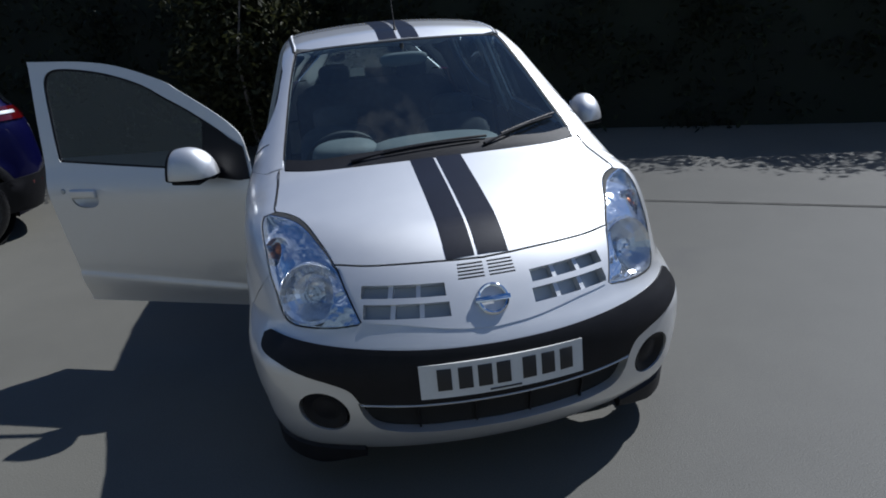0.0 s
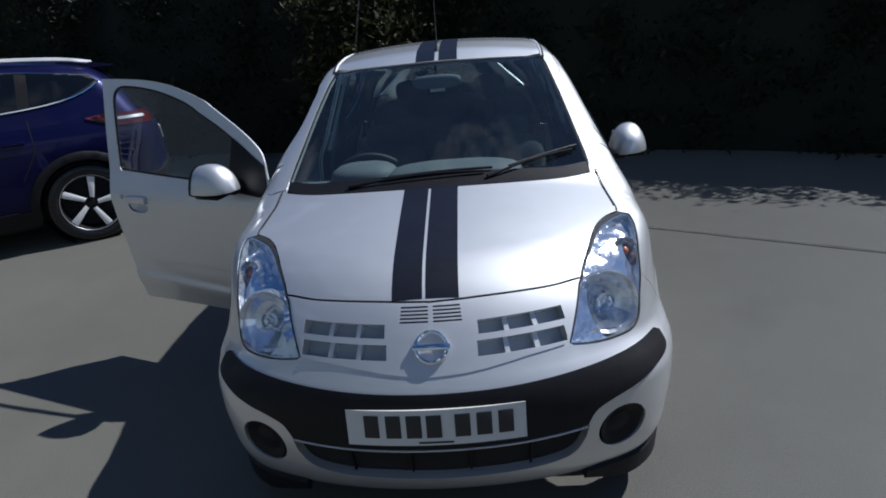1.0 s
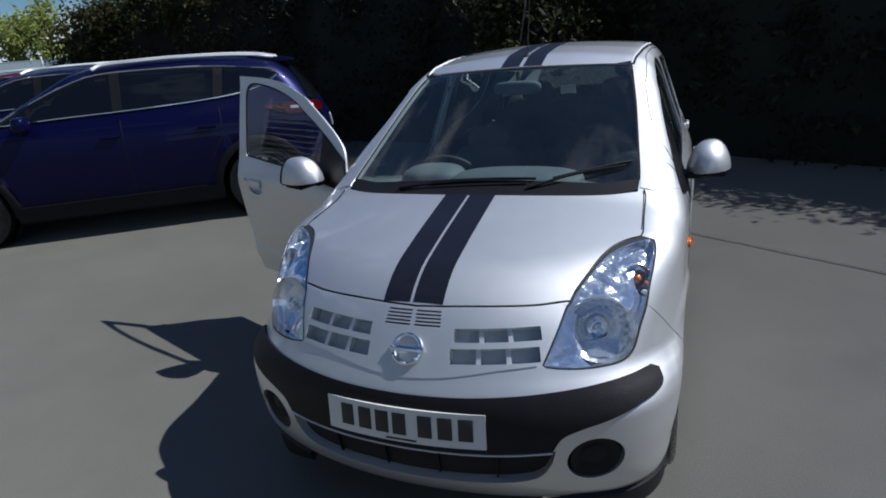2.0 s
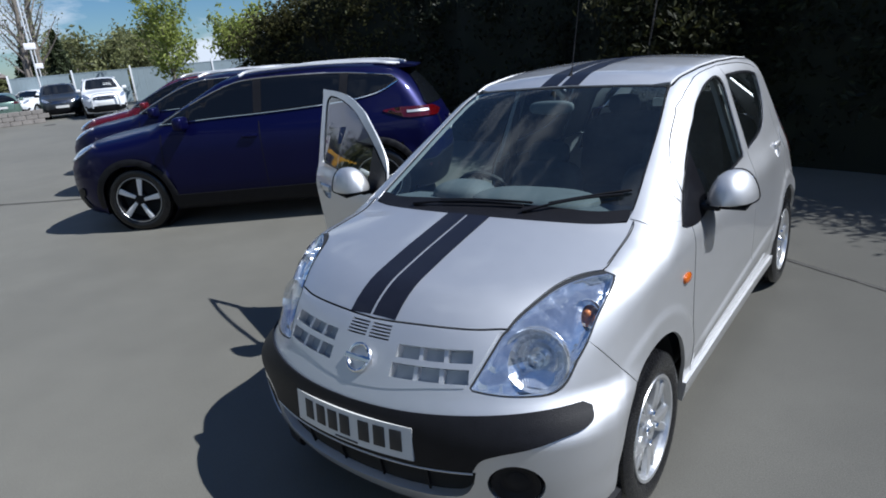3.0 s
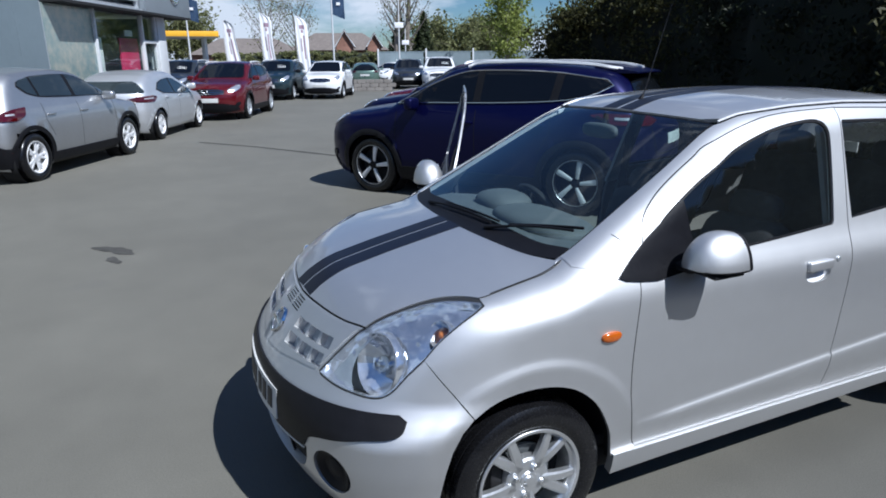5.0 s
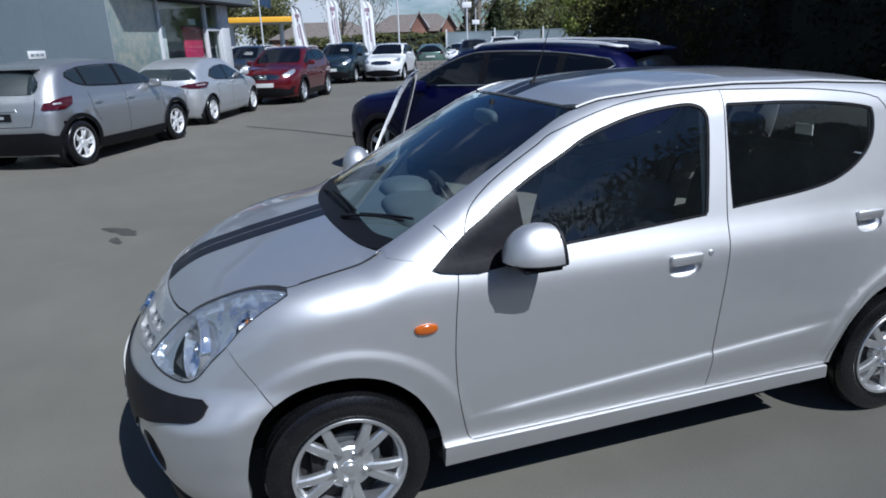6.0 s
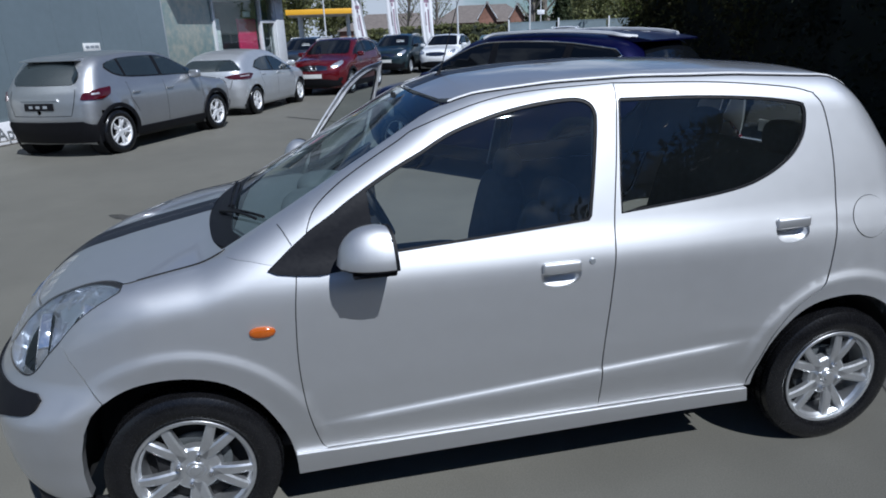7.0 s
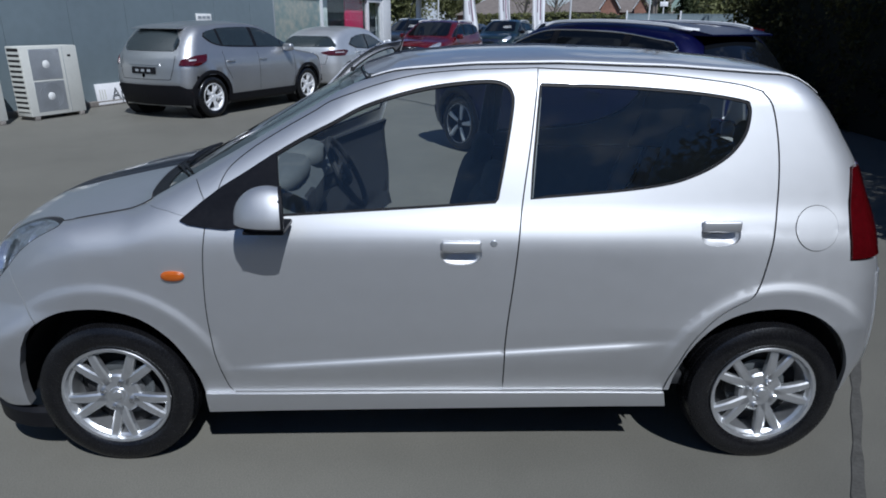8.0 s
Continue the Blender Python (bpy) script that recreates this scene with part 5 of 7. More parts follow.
def cabin(car):
    """Seats, dashboard, wheel and mirror behind the glass."""
    part("cabin_floor", box((0, 0.15, 0.30), (1.36, 2.3, 0.05), 0.01), "trim_dark", car, "dark carpet")
    base, back, head = seat_geo()
    for x in (-0.34, 0.34):
        m = Matrix.Translation((x, -0.22, 0.50))
        st = part("front_seat", moved(base, m), "seat", car, "dark grey cloth front seat")
        part("backrest", moved(back, m), "seat", st)
        part("headrest", moved(head, m), "seat", st)
        part("seat_base", box((x, -0.2, 0.36), (0.36, 0.40, 0.14), 0.02), "trim_dark", st)
    bench = part("rear_seat", blob((0, 0.86, 0.52), (0.60, 0.24, 0.10), 5), "seat", car, "dark grey cloth rear bench")
    part("backrest", moved(blob((0, 0, 0.26), (0.58, 0.07, 0.30), 5), Matrix.Translation((0, 1.10, 0.55)) @ Matrix.Rotation(radians(-16), 4, "X")), "seat", bench)
    for x in (-0.28, 0.28):
        part("headrest", blob((x, 1.22, 1.14), (0.11, 0.045, 0.07), 3), "seat", bench)
    prof = [(-1.02, 0.55), (-1.02, 0.945), (-0.80, 0.955), (-0.62, 0.93), (-0.56, 0.86), (-0.58, 0.72), (-0.66, 0.58)]
    dash = part("dashboard", prism(prof, -0.66, 0.66, "x"), "trim_grey", car, "grey moulded dashboard")
    part("binnacle", blob((-0.34, -0.68, 0.950), (0.15, 0.12, 0.065), 2.6), "trim_grey", dash, "rounded instrument hood")
    part("centre_hump", blob((0.06, -0.72, 0.945), (0.30, 0.14, 0.055), 2.8), "trim_grey", dash, "broad grey hump over the centre vents")
    part("dash_vent", box((0.10, -0.57, 0.83), (0.18, 0.03, 0.09), 0.01), "trim_dark", dash)
    sw = Matrix.Translation((-0.34, -0.46, 0.86)) @ Matrix.Rotation(radians(-62), 4, "X")
    rim = [tuple(sw @ Vector((0.18 * math.cos(a), 0.18 * math.sin(a), 0))) for a in np.linspace(0, 2 * math.pi, 37)]
    wh = part("steering_wheel", tube(rim, 0.015, 8), "trim_dark", car, "dark three-spoke steering wheel")
    part("hub", moved(join(blob((0, 0, -0.02), (0.07, 0.06, 0.03), 3), box((0, 0, -0.01), (0.34, 0.03, 0.02), 0.006), box((0, -0.09, -0.01), (0.035, 0.17, 0.02), 0.006)), sw), "trim_dark", wh)
    part("column", tube([(-0.34, -0.47, 0.85), (-0.34, -0.70, 0.74)], 0.035, 10), "trim_dark", wh)
    mir = part("rear_view_mirror", blob((0.0, -0.40, 1.315), (0.115, 0.022, 0.032), 3), "trim_grey", car, "cabin rear-view mirror")
    part("mirror_stalk", tube([(0, -0.38, 1.32), (0, -0.37, 1.385)], 0.01, 8), "trim_dark", mir)
    part("screen_sticker", box((-0.10, 1.425, 1.125), (0.11, 0.004, 0.055)), "paper", car, "small white label inside the rear window")
    part("parcel_shelf", box((0, 1.33, 1.015), (1.02, 0.30, 0.02), 0.008), "headlining", car, "pale parcel shelf under the rear window")
    # headlining and inner pillars
    hl = panel(CITY, top_of(CITY), soft([(-0.46, -0.22), (0.46, -0.22), (0.48, 1.25), (-0.48, 1.25)], 2), step=0.12, offset=-0.035, lip=0.02)
    part("headlining", hl, "headlining", car, "pale grey headlining")
    for s in (1, -1):
        part("pillar_trim", panel(CITY, side_of(CITY, s), [(0.20, 0.95), (0.30, 0.97), (0.335, 1.38), (0.25, 1.38)], step=0.08, offset=-0.045, lip=0.02), "headlining", car)
        part("pillar_trim", panel(CITY, side_of(CITY, s), [(1.03, 0.95), (1.33, 0.95), (1.36, 1.30), (1.08, 1.33)], step=0.08, offset=-0.03, lip=0.02), "trim_grey", car)
        part("seat_belt", tube([(s * 0.575, 0.27, 1.28), (s * 0.62, 0.27, 1.0), (s * 0.66, 0.26, 0.5)], 0.022, 6, 0.12), "trim_dark", car, "dark seat belt")


city_car()


# ---- other cars: one closed body each, with windows, lamps and wheels on it ----
def scaled(pts, a, b):
    return [(p * a, q * b) for p, q in pts]


def suv_shell(sx=1.0, sy=1.0, sz=1.0, short=0.0):
    return Shell(
        top=scaled([(-2.5, 0.66), (-2.25, 0.84), (-2.08, 0.95), (-1.8, 1.015), (-1.4, 1.07), (-1.10, 1.115), (-0.30, 1.525), (-0.08, 1.572), (0.3, 1.60), (0.8, 1.592), (1.3, 1.55), (1.6, 1.505), (1.8, 1.45), (2.2, 1.2)], sy, sz),
        crown=[(-2, 0.10), (2, 0.10)],
        width=scaled([(0.12, 0.80), (0.25, 0.855), (0.4, 0.89), (0.6, 0.905), (0.82, 0.908), (0.93, 0.90), (1.02, 0.875), (1.2, 0.805), (1.4, 0.725), (1.55, 0.67)], sz, sx),
        taper=scaled([(-2.3, 0.93), (-1.6, 0.985), (-1, 1), (0.5, 1), (1.3, 0.98), (1.9, 0.92)], sy, 1),
        nose=scaled([(0.15, 2.12), (0.35, 2.24), (0.5, 2.27), (0.7, 2.27), (0.85, 2.24), (1.0, 2.14), (1.2, 2.0)], sz, sy),
        tail=[(z, y - short) for z, y in scaled([(0.15, 2.0), (0.4, 2.09), (0.6, 2.13), (0.85, 2.11), (1.0, 2.06), (1.2, 1.93), (1.4, 1.78), (1.5, 1.70)], sz, sy)],
        bow=(0.26, 0.26), rear_bow=0.22, low=0.20 * sz, edge=0.12, corner=0.26, rear_corner=0.17,
        flare=((-1.32 * sy, 1.32 * sy), 0.345, 0.43, 0.016))


def coupe_shell():
    return Shell(
        top=[(-2.3, 0.60), (-2.0, 0.78), (-1.85, 0.86), (-1.5, 0.93), (-1.2, 0.98), (-1.05, 1.0), (-0.15, 1.38), (0.1, 1.42), (0.5, 1.435), (0.9, 1.41), (1.3, 1.34), (1.65, 1.22), (1.85, 1.12), (2.1, 1.0)],
        crown=[(-2, 0.09), (2, 0.10)],
        width=[(0.1, 0.74), (0.22, 0.80), (0.4, 0.85), (0.6, 0.868), (0.8, 0.865), (0.92, 0.83), (1.1, 0.75), (1.3, 0.66), (1.42, 0.61)],
        taper=[(-2.1, 0.93), (-1.5, 0.985), (-1, 1), (0.5, 1), (1.2, 0.97), (1.8, 0.90)],
        nose=[(0.15, 1.95), (0.35, 2.05), (0.55, 2.07), (0.7, 2.05), (0.85, 1.98), (1.2, 1.8)],
        tail=[(0.15, 1.80), (0.4, 1.90), (0.6, 1.93), (0.85, 1.92), (1.0, 1.90), (1.2, 1.80), (1.4, 1.6)],
        bow=(0.30, 0.26), rear_bow=0.24, low=0.17, edge=0.12, corner=0.24, flare=((-1.285, 1.285), 0.315, 0.39, 0.014))


def capsule(S, y0, y1, zc, arches, radius, nu=84, step=0.045):
    """One closed skin round a shell, with the wheel arches cut out."""
    rows = []
    k = 17
    for i in range(k):
        a = math.pi / 2 * (1 - i / k) * 0.97
        rows.append((y0, -math.sin(a), math.cos(a)))
    m = int((y1 - y0) / step)
    rows += [(y0 + (y1 - y0) * i / m, 0.0, 1.0) for i in range(m + 1)]
    for i in range(1, k + 1):
        a = math.pi / 2 * (i / k) * 0.97
        rows.append((y1, math.sin(a), math.cos(a)))
    ang = np.linspace(0, 2 * math.pi, nu + 1)[:-1]
    ang = ang + 0.18 * np.sin(4 * ang)
    Y, D, C, A = [], [], [], []
    for y, d, c in rows:
        Y += [y] * nu
        D += [d] * nu
        C += [c] * nu
        A += list(ang)
    Y, D, C, A = map(np.array, (Y, D, C, A))
    dx, dy, dz = C * np.sin(A), D, C * np.cos(A)
    r = S.solve(lambda q: (dx * q, Y + dy * q, zc + dz * q), np.full(len(Y), 2.4), np.zeros(len(Y)))
    p = np.stack([dx * r, Y + dy * r, zc + dz * r], 1)
    for ay, az in arches:
        rel = p[:, 1:] - np.array([ay, az])
        dist = np.linalg.norm(rel, axis=1)
        near = (np.abs(dist - radius) < 0.030) & (np.abs(p[:, 0]) > 0.5)
        if near.any():
            q = np.array([ay, az]) + rel[near] / dist[near][:, None] * radius
            x = S.side(q[:, 0], np.maximum(q[:, 1], 0.235))
            p[near] = np.stack([np.sign(p[near, 0]) * x[:, 0], q[:, 0], q[:, 1]], 1)
    fs = []
    n = len(rows)
    for i in range(n - 1):
        for j in range(nu):
            f = (i * nu + j, i * nu + (j + 1) % nu, (i + 1) * nu + (j + 1) % nu, (i + 1) * nu + j)
            c = p[list(f)].mean(0)
            if any(math.hypot(c[1] - ay, c[2] - az) < radius - 0.004 for ay, az in arches) and abs(c[0]) > 0.45:
                continue
            fs.append(f)
    return [tuple(v) for v in p], fs, (S.normal(p), len(fs))


def outline_tube(S, s, pts, r, offset=0.006):
    a = np.array(pts, float)
    p = S.side(a[:, 0], a[:, 1], s)
    p = p + S.normal(p) * offset
    return tube([tuple(v) for v in p], r, 5)


def parked_car(m, label, paint, S, wb, tyre, rim, side_panes, pillar_x=0.9, cladding=True, rails=True, chrome=True, detail=True, rim_mat="alloy", spokes=5, paired=False,
               nose_y=-2.2, tail_y=2.1, sy=1.0, sz=1.0, sx=1.0, group="parked cars", grille="black", bars=False, ws=None, rear_win=None, tail_lamp=None, head=None, dark_rims=False, sheet=False, panes="dark_glass", band_line=None):
    car = thing("parked_car", m, label, "car", group)
    f, b = -wb / 2, wb / 2
    part("body", capsule(S, nose_y + 0.75, tail_y - 0.72, 0.72 * sz, [(f, tyre), (b, tyre)], tyre + 0.075), paint, car, sharp=60)
    part("underside", join(box((0, 0, 0.30), (1.35 * sx, wb + 0.5, 0.16), 0.03), box((0, 0, 0.5), (1.0 * sx, wb + 0.6, 0.2), 0.03)), "under", car)
    for s in (1, -1):
        for y in (f, b):
            wheel(car, s * (pillar_x - 0.125), y, tyre, s, tyre, rim, 0.21, spokes, paired, 5, mat=rim_mat, low=True, dark=dark_rims)
            liner = lathe([(tyre + 0.052, 0.04), (tyre + 0.052, -0.2), (0.0, -0.2)], 28)
            part("arch_liner", moved(liner, Matrix.Translation((s * (pillar_x - 0.14), y, tyre)) @ Matrix.Rotation(0 if s > 0 else math.pi, 4, "Z")), "under", car)
        band = [(y * sy, z * sz) for y, z in (band_line or (WIN_BAND if len(side_panes) == 3 else COUPE_BAND))]
        part("window_surround", panel(S, side_of(S, s), band, step=0.08, offset=0.007, lip=0.010), "black", car, "black window surround")
        for pane in side_panes:
            q = [(y * sy, z * sz) for y, z in pane]
            part("side_window", panel(S, side_of(S, s), resample(q, 0.10), step=0.08, offset=0.010, lip=0.006), panes, car, "dark side window" if panes == "dark_glass" else "grey side window")
        if chrome:
            part("window_trim", outline_tube(S, s, [(y, z) for y, z in band + band[:1]], 0.007, 0.009), "chrome", car, "bright window trim")
        if cladding:
            part("sill_cladding", panel(S, side_of(S, s), [((f + tyre + 0.05), 0.21 * sz), ((b - tyre - 0.05), 0.21 * sz), ((b - tyre - 0.05), 0.37 * sz), ((f + tyre + 0.05), 0.37 * sz)], step=0.1, offset=0.012, lip=0.02), "black", car, "black sill cladding")
        for y in (f, b):
            wide = 0.105
            ring = [(y + (tyre + wide) * math.cos(a), tyre + (tyre + wide) * math.sin(a)) for a in np.linspace(-0.15, math.pi + 0.15, 26)]
            ring += [(y + (tyre + 0.042) * math.cos(a), tyre + (tyre + 0.042) * math.sin(a)) for a in np.linspace(math.pi + 0.15, -0.15, 26)]
            ring = [(p, max(q, 0.235)) for p, q in ring]
            part("arch_trim", panel(S, side_of(S, s), ring, step=0.06, offset=0.012 if cladding else 0.004, lip=0.03), "black" if cladding else paint, car, "black arch trim" if cladding else "")
        if rails:
            rp = [(-0.05 * sy, 1.50 * sz), (0.1 * sy, 1.535 * sz), (0.7 * sy, 1.545 * sz), (1.3 * sy, 1.515 * sz), (1.6 * sy, 1.47 * sz)]
            part("roof_rail", outline_tube(S, s, curve(rp, 5), 0.019, 0.042), "rail", car, "silver roof rail")
        # door mirror, handles and shut lines
        mx = pillar_x + 0.06
        part("wing_mirror", blob((s * mx, -0.66 * sy, 1.12 * sz), (0.105, 0.060, 0.070), 3.6), paint if detail else "black", car)
        for hy in (0.02, 0.88):
            hz = 0.93 * sz
            hx = S.side(np.array([hy * sy]), np.array([hz]), s)[0][0]
            part("door_handle", box((hx + s * 0.012, hy * sy, hz), (0.03, 0.17, 0.03), 0.01), paint, car)
        for ln in ([(-0.93 * sy, 1.02 * sz), (-0.95 * sy, 0.6 * sz), (-0.86 * sy, 0.38 * sz)], [(0.13 * sy, 1.07 * sz), (0.14 * sy, 0.38 * sz)], [(1.02 * sy, 1.10 * sz), (1.02 * sy, 0.85 * sz), (0.88 * sy, 0.62 * sz)]):
            part("shut_line", ring_strip(S, side_of(S, s), ln, 0.0035, 0.0015, 0.06), "gap", car)
    # screens
    wsl = ws or [(0.0, -1.06), (0.42, -1.03), (0.66, -0.94), (0.60, -0.55), (0.52, -0.26), (0.3, -0.24), (0.0, -0.25)]
    wl2 = [(x * sx, y * sy) for x, y in wsl]
    wl2 = curve(wl2, 3) + [(-x, y) for x, y in reversed(curve(wl2, 3)) if x > 1e-4]
    part("windscreen", panel(S, top_of(S), wl2, step=0.07, offset=0.008, lip=0.010), "dark_glass", car, "dark windscreen")
    if sheet:
        part("price_sheet", panel(S, top_of(S), [(x * sx, y * sy) for x, y in [(0.12, -0.80), (0.44, -0.80), (0.42, -0.62), (0.12, -0.62)]], step=0.08, offset=0.008, lip=0.002), "paper", car, "white price sheet in the windscreen")
    nose, tail = nose_of(S, nose_y + 0.9, 0.9), tail_of(S, tail_y - 0.9, 0.9)
    rw = rear_win or [(-0.74, 1.07), (0.74, 1.07), (0.66, 1.44), (-0.66, 1.44)]
    part("rear_window", panel(S, tail, soft(resample([(u * sx, z * sz) for u, z in rw], 0.18), 1), step=0.06, offset=0.010, lip=0.012), panes, car, "dark rear window" if panes == "dark_glass" else "grey rear window")
    hd = head or [(0.48, 0.80), (0.62, 0.77), (0.86, 0.86), (0.98, 0.97), (0.84, 0.955), (0.60, 0.88)]
    tl = tail_lamp or [(0.46, 1.00), (0.60, 0.955), (0.95, 0.965), (1.18, 1.055), (1.0, 1.075), (0.62, 1.055)]
    for s in (1, -1):
        part("headlamp", panel(S, nose, soft([(s * u * sx, z * sz) for u, z in hd], 2), step=0.05, offset=0.010, lip=0.014), "reflector", car, "clear headlamp")
        part("tail_lamp", panel(S, tail, soft(resample([(s * u * sx, z * sz) for u, z in tl], 0.10), 1), step=0.05, offset=0.012, lip=0.018), "red_lens", car, "red tail lamp")
        zm = sum(z for u, z in tl) / len(tl)
        ua, ub = tl[0][0] * 0.45 + tl[2][0] * 0.55, tl[2][0] * 0.98
        part("lamp_insert", panel(S, tail, [(s * u * sx, z * sz) for u, z in [(ua, zm - 0.012), (ub, zm - 0.006), (ub, zm + 0.018), (ua, zm + 0.010)]], step=0.05, offset=0.018, lip=0.008), "frame_metal", car, "clear lamp insert")
    if len(side_panes) == 3:
        prof = [(y * sy - (2.1 - tail_y) * 0.8, z * sz) for y, z in [(1.34, 1.51), (1.36, 1.538), (1.62, 1.508), (1.80, 1.474), (1.80, 1.462), (1.66, 1.462), (1.5, 1.46)]]
        part("roof_spoiler", prism(prof, -0.50 * sx, 0.50 * sx, "x"), paint, car, sharp=60)
    part("front_grille", panel(S, nose, soft([(-0.40 * sx, 0.70 * sz), (0.40 * sx, 0.70 * sz), (0.46 * sx, 0.86 * sz), (-0.46 * sx, 0.86 * sz)], 1), step=0.1, offset=0.006, lip=0.01), grille, car, "black front grille")
    part("front_apron", panel(S, nose, soft([(-0.85 * sx, 0.23 * sz), (0.85 * sx, 0.23 * sz), (0.70 * sx, 0.48 * sz), (-0.70 * sx, 0.48 * sz)], 1), step=0.1, offset=0.008, lip=0.012), "black", car, "black front apron")
    if cladding:
        part("rear_apron", panel(S, tail, [(-0.98 * sx, 0.24 * sz), (0.98 * sx, 0.24 * sz), (1.0 * sx, 0.50 * sz), (0.72 * sx, 0.52 * sz), (0.62 * sx, 0.57 * sz), (-0.62 * sx, 0.57 * sz), (-0.72 * sx, 0.52 * sz), (-1.0 * sx, 0.50 * sz)], step=0.07, offset=0.016, lip=0.022), "black", car, "black rear apron")
    else:
        part("rear_insert", panel(S, tail, soft([(-0.42 * sx, 0.25 * sz), (0.42 * sx, 0.25 * sz), (0.38 * sx, 0.38 * sz), (-0.38 * sx, 0.38 * sz)], 1), step=0.1, offset=0.008, lip=0.012), "black", car, "black insert low in the bumper")
    for s in (1, -1):
        if cladding:
            part("bumper_reflector", panel(S, tail, [(s * u * sx, z * sz) for u, z in [(0.70, 0.44), (0.86, 0.44), (0.86, 0.465), (0.70, 0.465)]], step=0.1, offset=0.014, lip=0.006), "red_lens", car)
        part("fog_lamp", panel(S, nose, soft([(s * u * sx, z * sz) for u, z in [(0.66, 0.40), (0.80, 0.42), (0.82, 0.52), (0.68, 0.49)]], 1), step=0.06, offset=0.012, lip=0.01), "black", car, "dark fog lamp recess")
    for k in range(3):
        part("grille_bar", panel(S, nose, [(-0.41 * sx, (0.725 + 0.045 * k) * sz), (0.41 * sx, (0.725 + 0.045 * k) * sz), (0.41 * sx, (0.737 + 0.045 * k) * sz), (-0.41 * sx, (0.737 + 0.045 * k) * sz)], step=0.1, offset=0.011, lip=0.006), "chrome", car, "thin chrome grille bar")
    for nm, fn, z in (("front_plate", nose, 0.56), ("rear_plate", tail, 0.80)):
        pl = part("number_plate", panel(S, fn, [(-0.26, (z - 0.055) * sz), (0.26, (z - 0.055) * sz), (0.26, (z + 0.055) * sz), (-0.26, (z + 0.055) * sz)], step=0.1, offset=0.014, lip=0.01), "black" if bars else "plate", car, "plain plate")
        if bars and nm == "rear_plate":
            for u in (-0.13, 0.0, 0.13):
                part("plate_bar", panel(S, fn, [(u - 0.035, (z - 0.02) * sz), (u + 0.035, (z - 0.02) * sz), (u + 0.035, (z + 0.02) * sz), (u - 0.035, (z + 0.02) * sz)], step=0.05, offset=0.019, lip=0.003), "frame_metal", pl)
        if nm == "rear_plate":
            part("tailgate_trim", panel(S, fn, [(-0.34 * sx, (z + 0.085) * sz), (0.34 * sx, (z + 0.085) * sz), (0.33 * sx, (z + 0.115) * sz), (-0.33 * sx, (z + 0.115) * sz)], step=0.08, offset=0.014, lip=0.012), paint, car)
            part("tailgate_gap", ring_strip(S, fn, [(-0.60 * sx, 1.04 * sz), (-0.56 * sx, 0.85 * sz), (-0.50 * sx, 0.66 * sz), (0.50 * sx, 0.66 * sz), (0.56 * sx, 0.85 * sz), (0.60 * sx, 1.04 * sz)], 0.004, 0.003, 0.05), "gap", car)
    return car


def belt(pts):
    """A shallower band of side glass under the same roof line."""
    return [(y, 1.488 - (1.488 - z) * 0.85) for y, z in pts]


WIN_BAND = belt(curve([(-0.95, 1.04), (-0.4, 1.068), (0.3, 1.085), (1.02, 1.125), (1.40, 1.195), (1.62, 1.315)], 3) + curve([(1.55, 1.385), (1.1, 1.455), (0.7, 1.482), (0.2, 1.488), (-0.12, 1.458), (-0.45, 1.325), (-0.75, 1.165)], 3))
COUPE_BAND = [(-0.84, 0.94), (0.30, 0.98), (0.98, 1.02), (1.26, 1.11), (1.03, 1.26), (0.7, 1.325), (0.3, 1.35), (0.0, 1.325), (-0.30, 1.22), (-0.62, 1.07)]
SUV_PANES = [
    [(-0.90, 1.05), (0.08, 1.095), (0.09, 1.478), (-0.10, 1.452), (-0.42, 1.32), (-0.72, 1.17)],
    [(0.17, 1.10), (0.98, 1.135), (1.02, 1.455), (0.75, 1.475), (0.18, 1.48)],
    [(1.07, 1.14), (1.38, 1.205), (1.60, 1.33), (1.45, 1.41), (1.11, 1.45)],
]
SUV_PANES = [belt(q) for q in SUV_PANES]
COUPE_PANES = [[(-0.80, 0.95), (0.30, 0.99), (0.30, 1.34), (0.0, 1.315), (-0.30, 1.21), (-0.60, 1.07)], [(0.37, 0.995), (0.95, 1.03), (1.22, 1.12), (1.0, 1.25), (0.7, 1.315), (0.37, 1.335)]]


def short_rear(pts):
    """The same glass, ending sooner before a broad rear pillar."""
    return [(y if y < 0.9 else 0.9 + (y - 0.9) * 0.62, z) for y, z in pts]


suv = suv_shell()
parked_car(pose(-4.81, 1.78, 0, 0, 0, -55), "deep blue family SUV with silver roof rails and black cladding", "blue", suv, 2.646, 0.345, 0.243, SUV_PANES, spokes=5, rim_mat="alloy", group="cars along the hedge", dark_rims=True)
parked_car(pose(-7.35, 2.95, 0, 0, 0, -55), "navy SUV parked close beside the blue SUV", "navy", suv_shell(1, 1, 0.985), 2.646, 0.34, 0.235, SUV_PANES, group="cars along the hedge")
parked_car(pose(-9.55, 4.05, 0, 0, 0, -55), "dark red SUV in the row by the hedge", "red", suv_shell(1, 1, 0.99), 2.646, 0.34, 0.235, SUV_PANES, group="cars along the hedge")
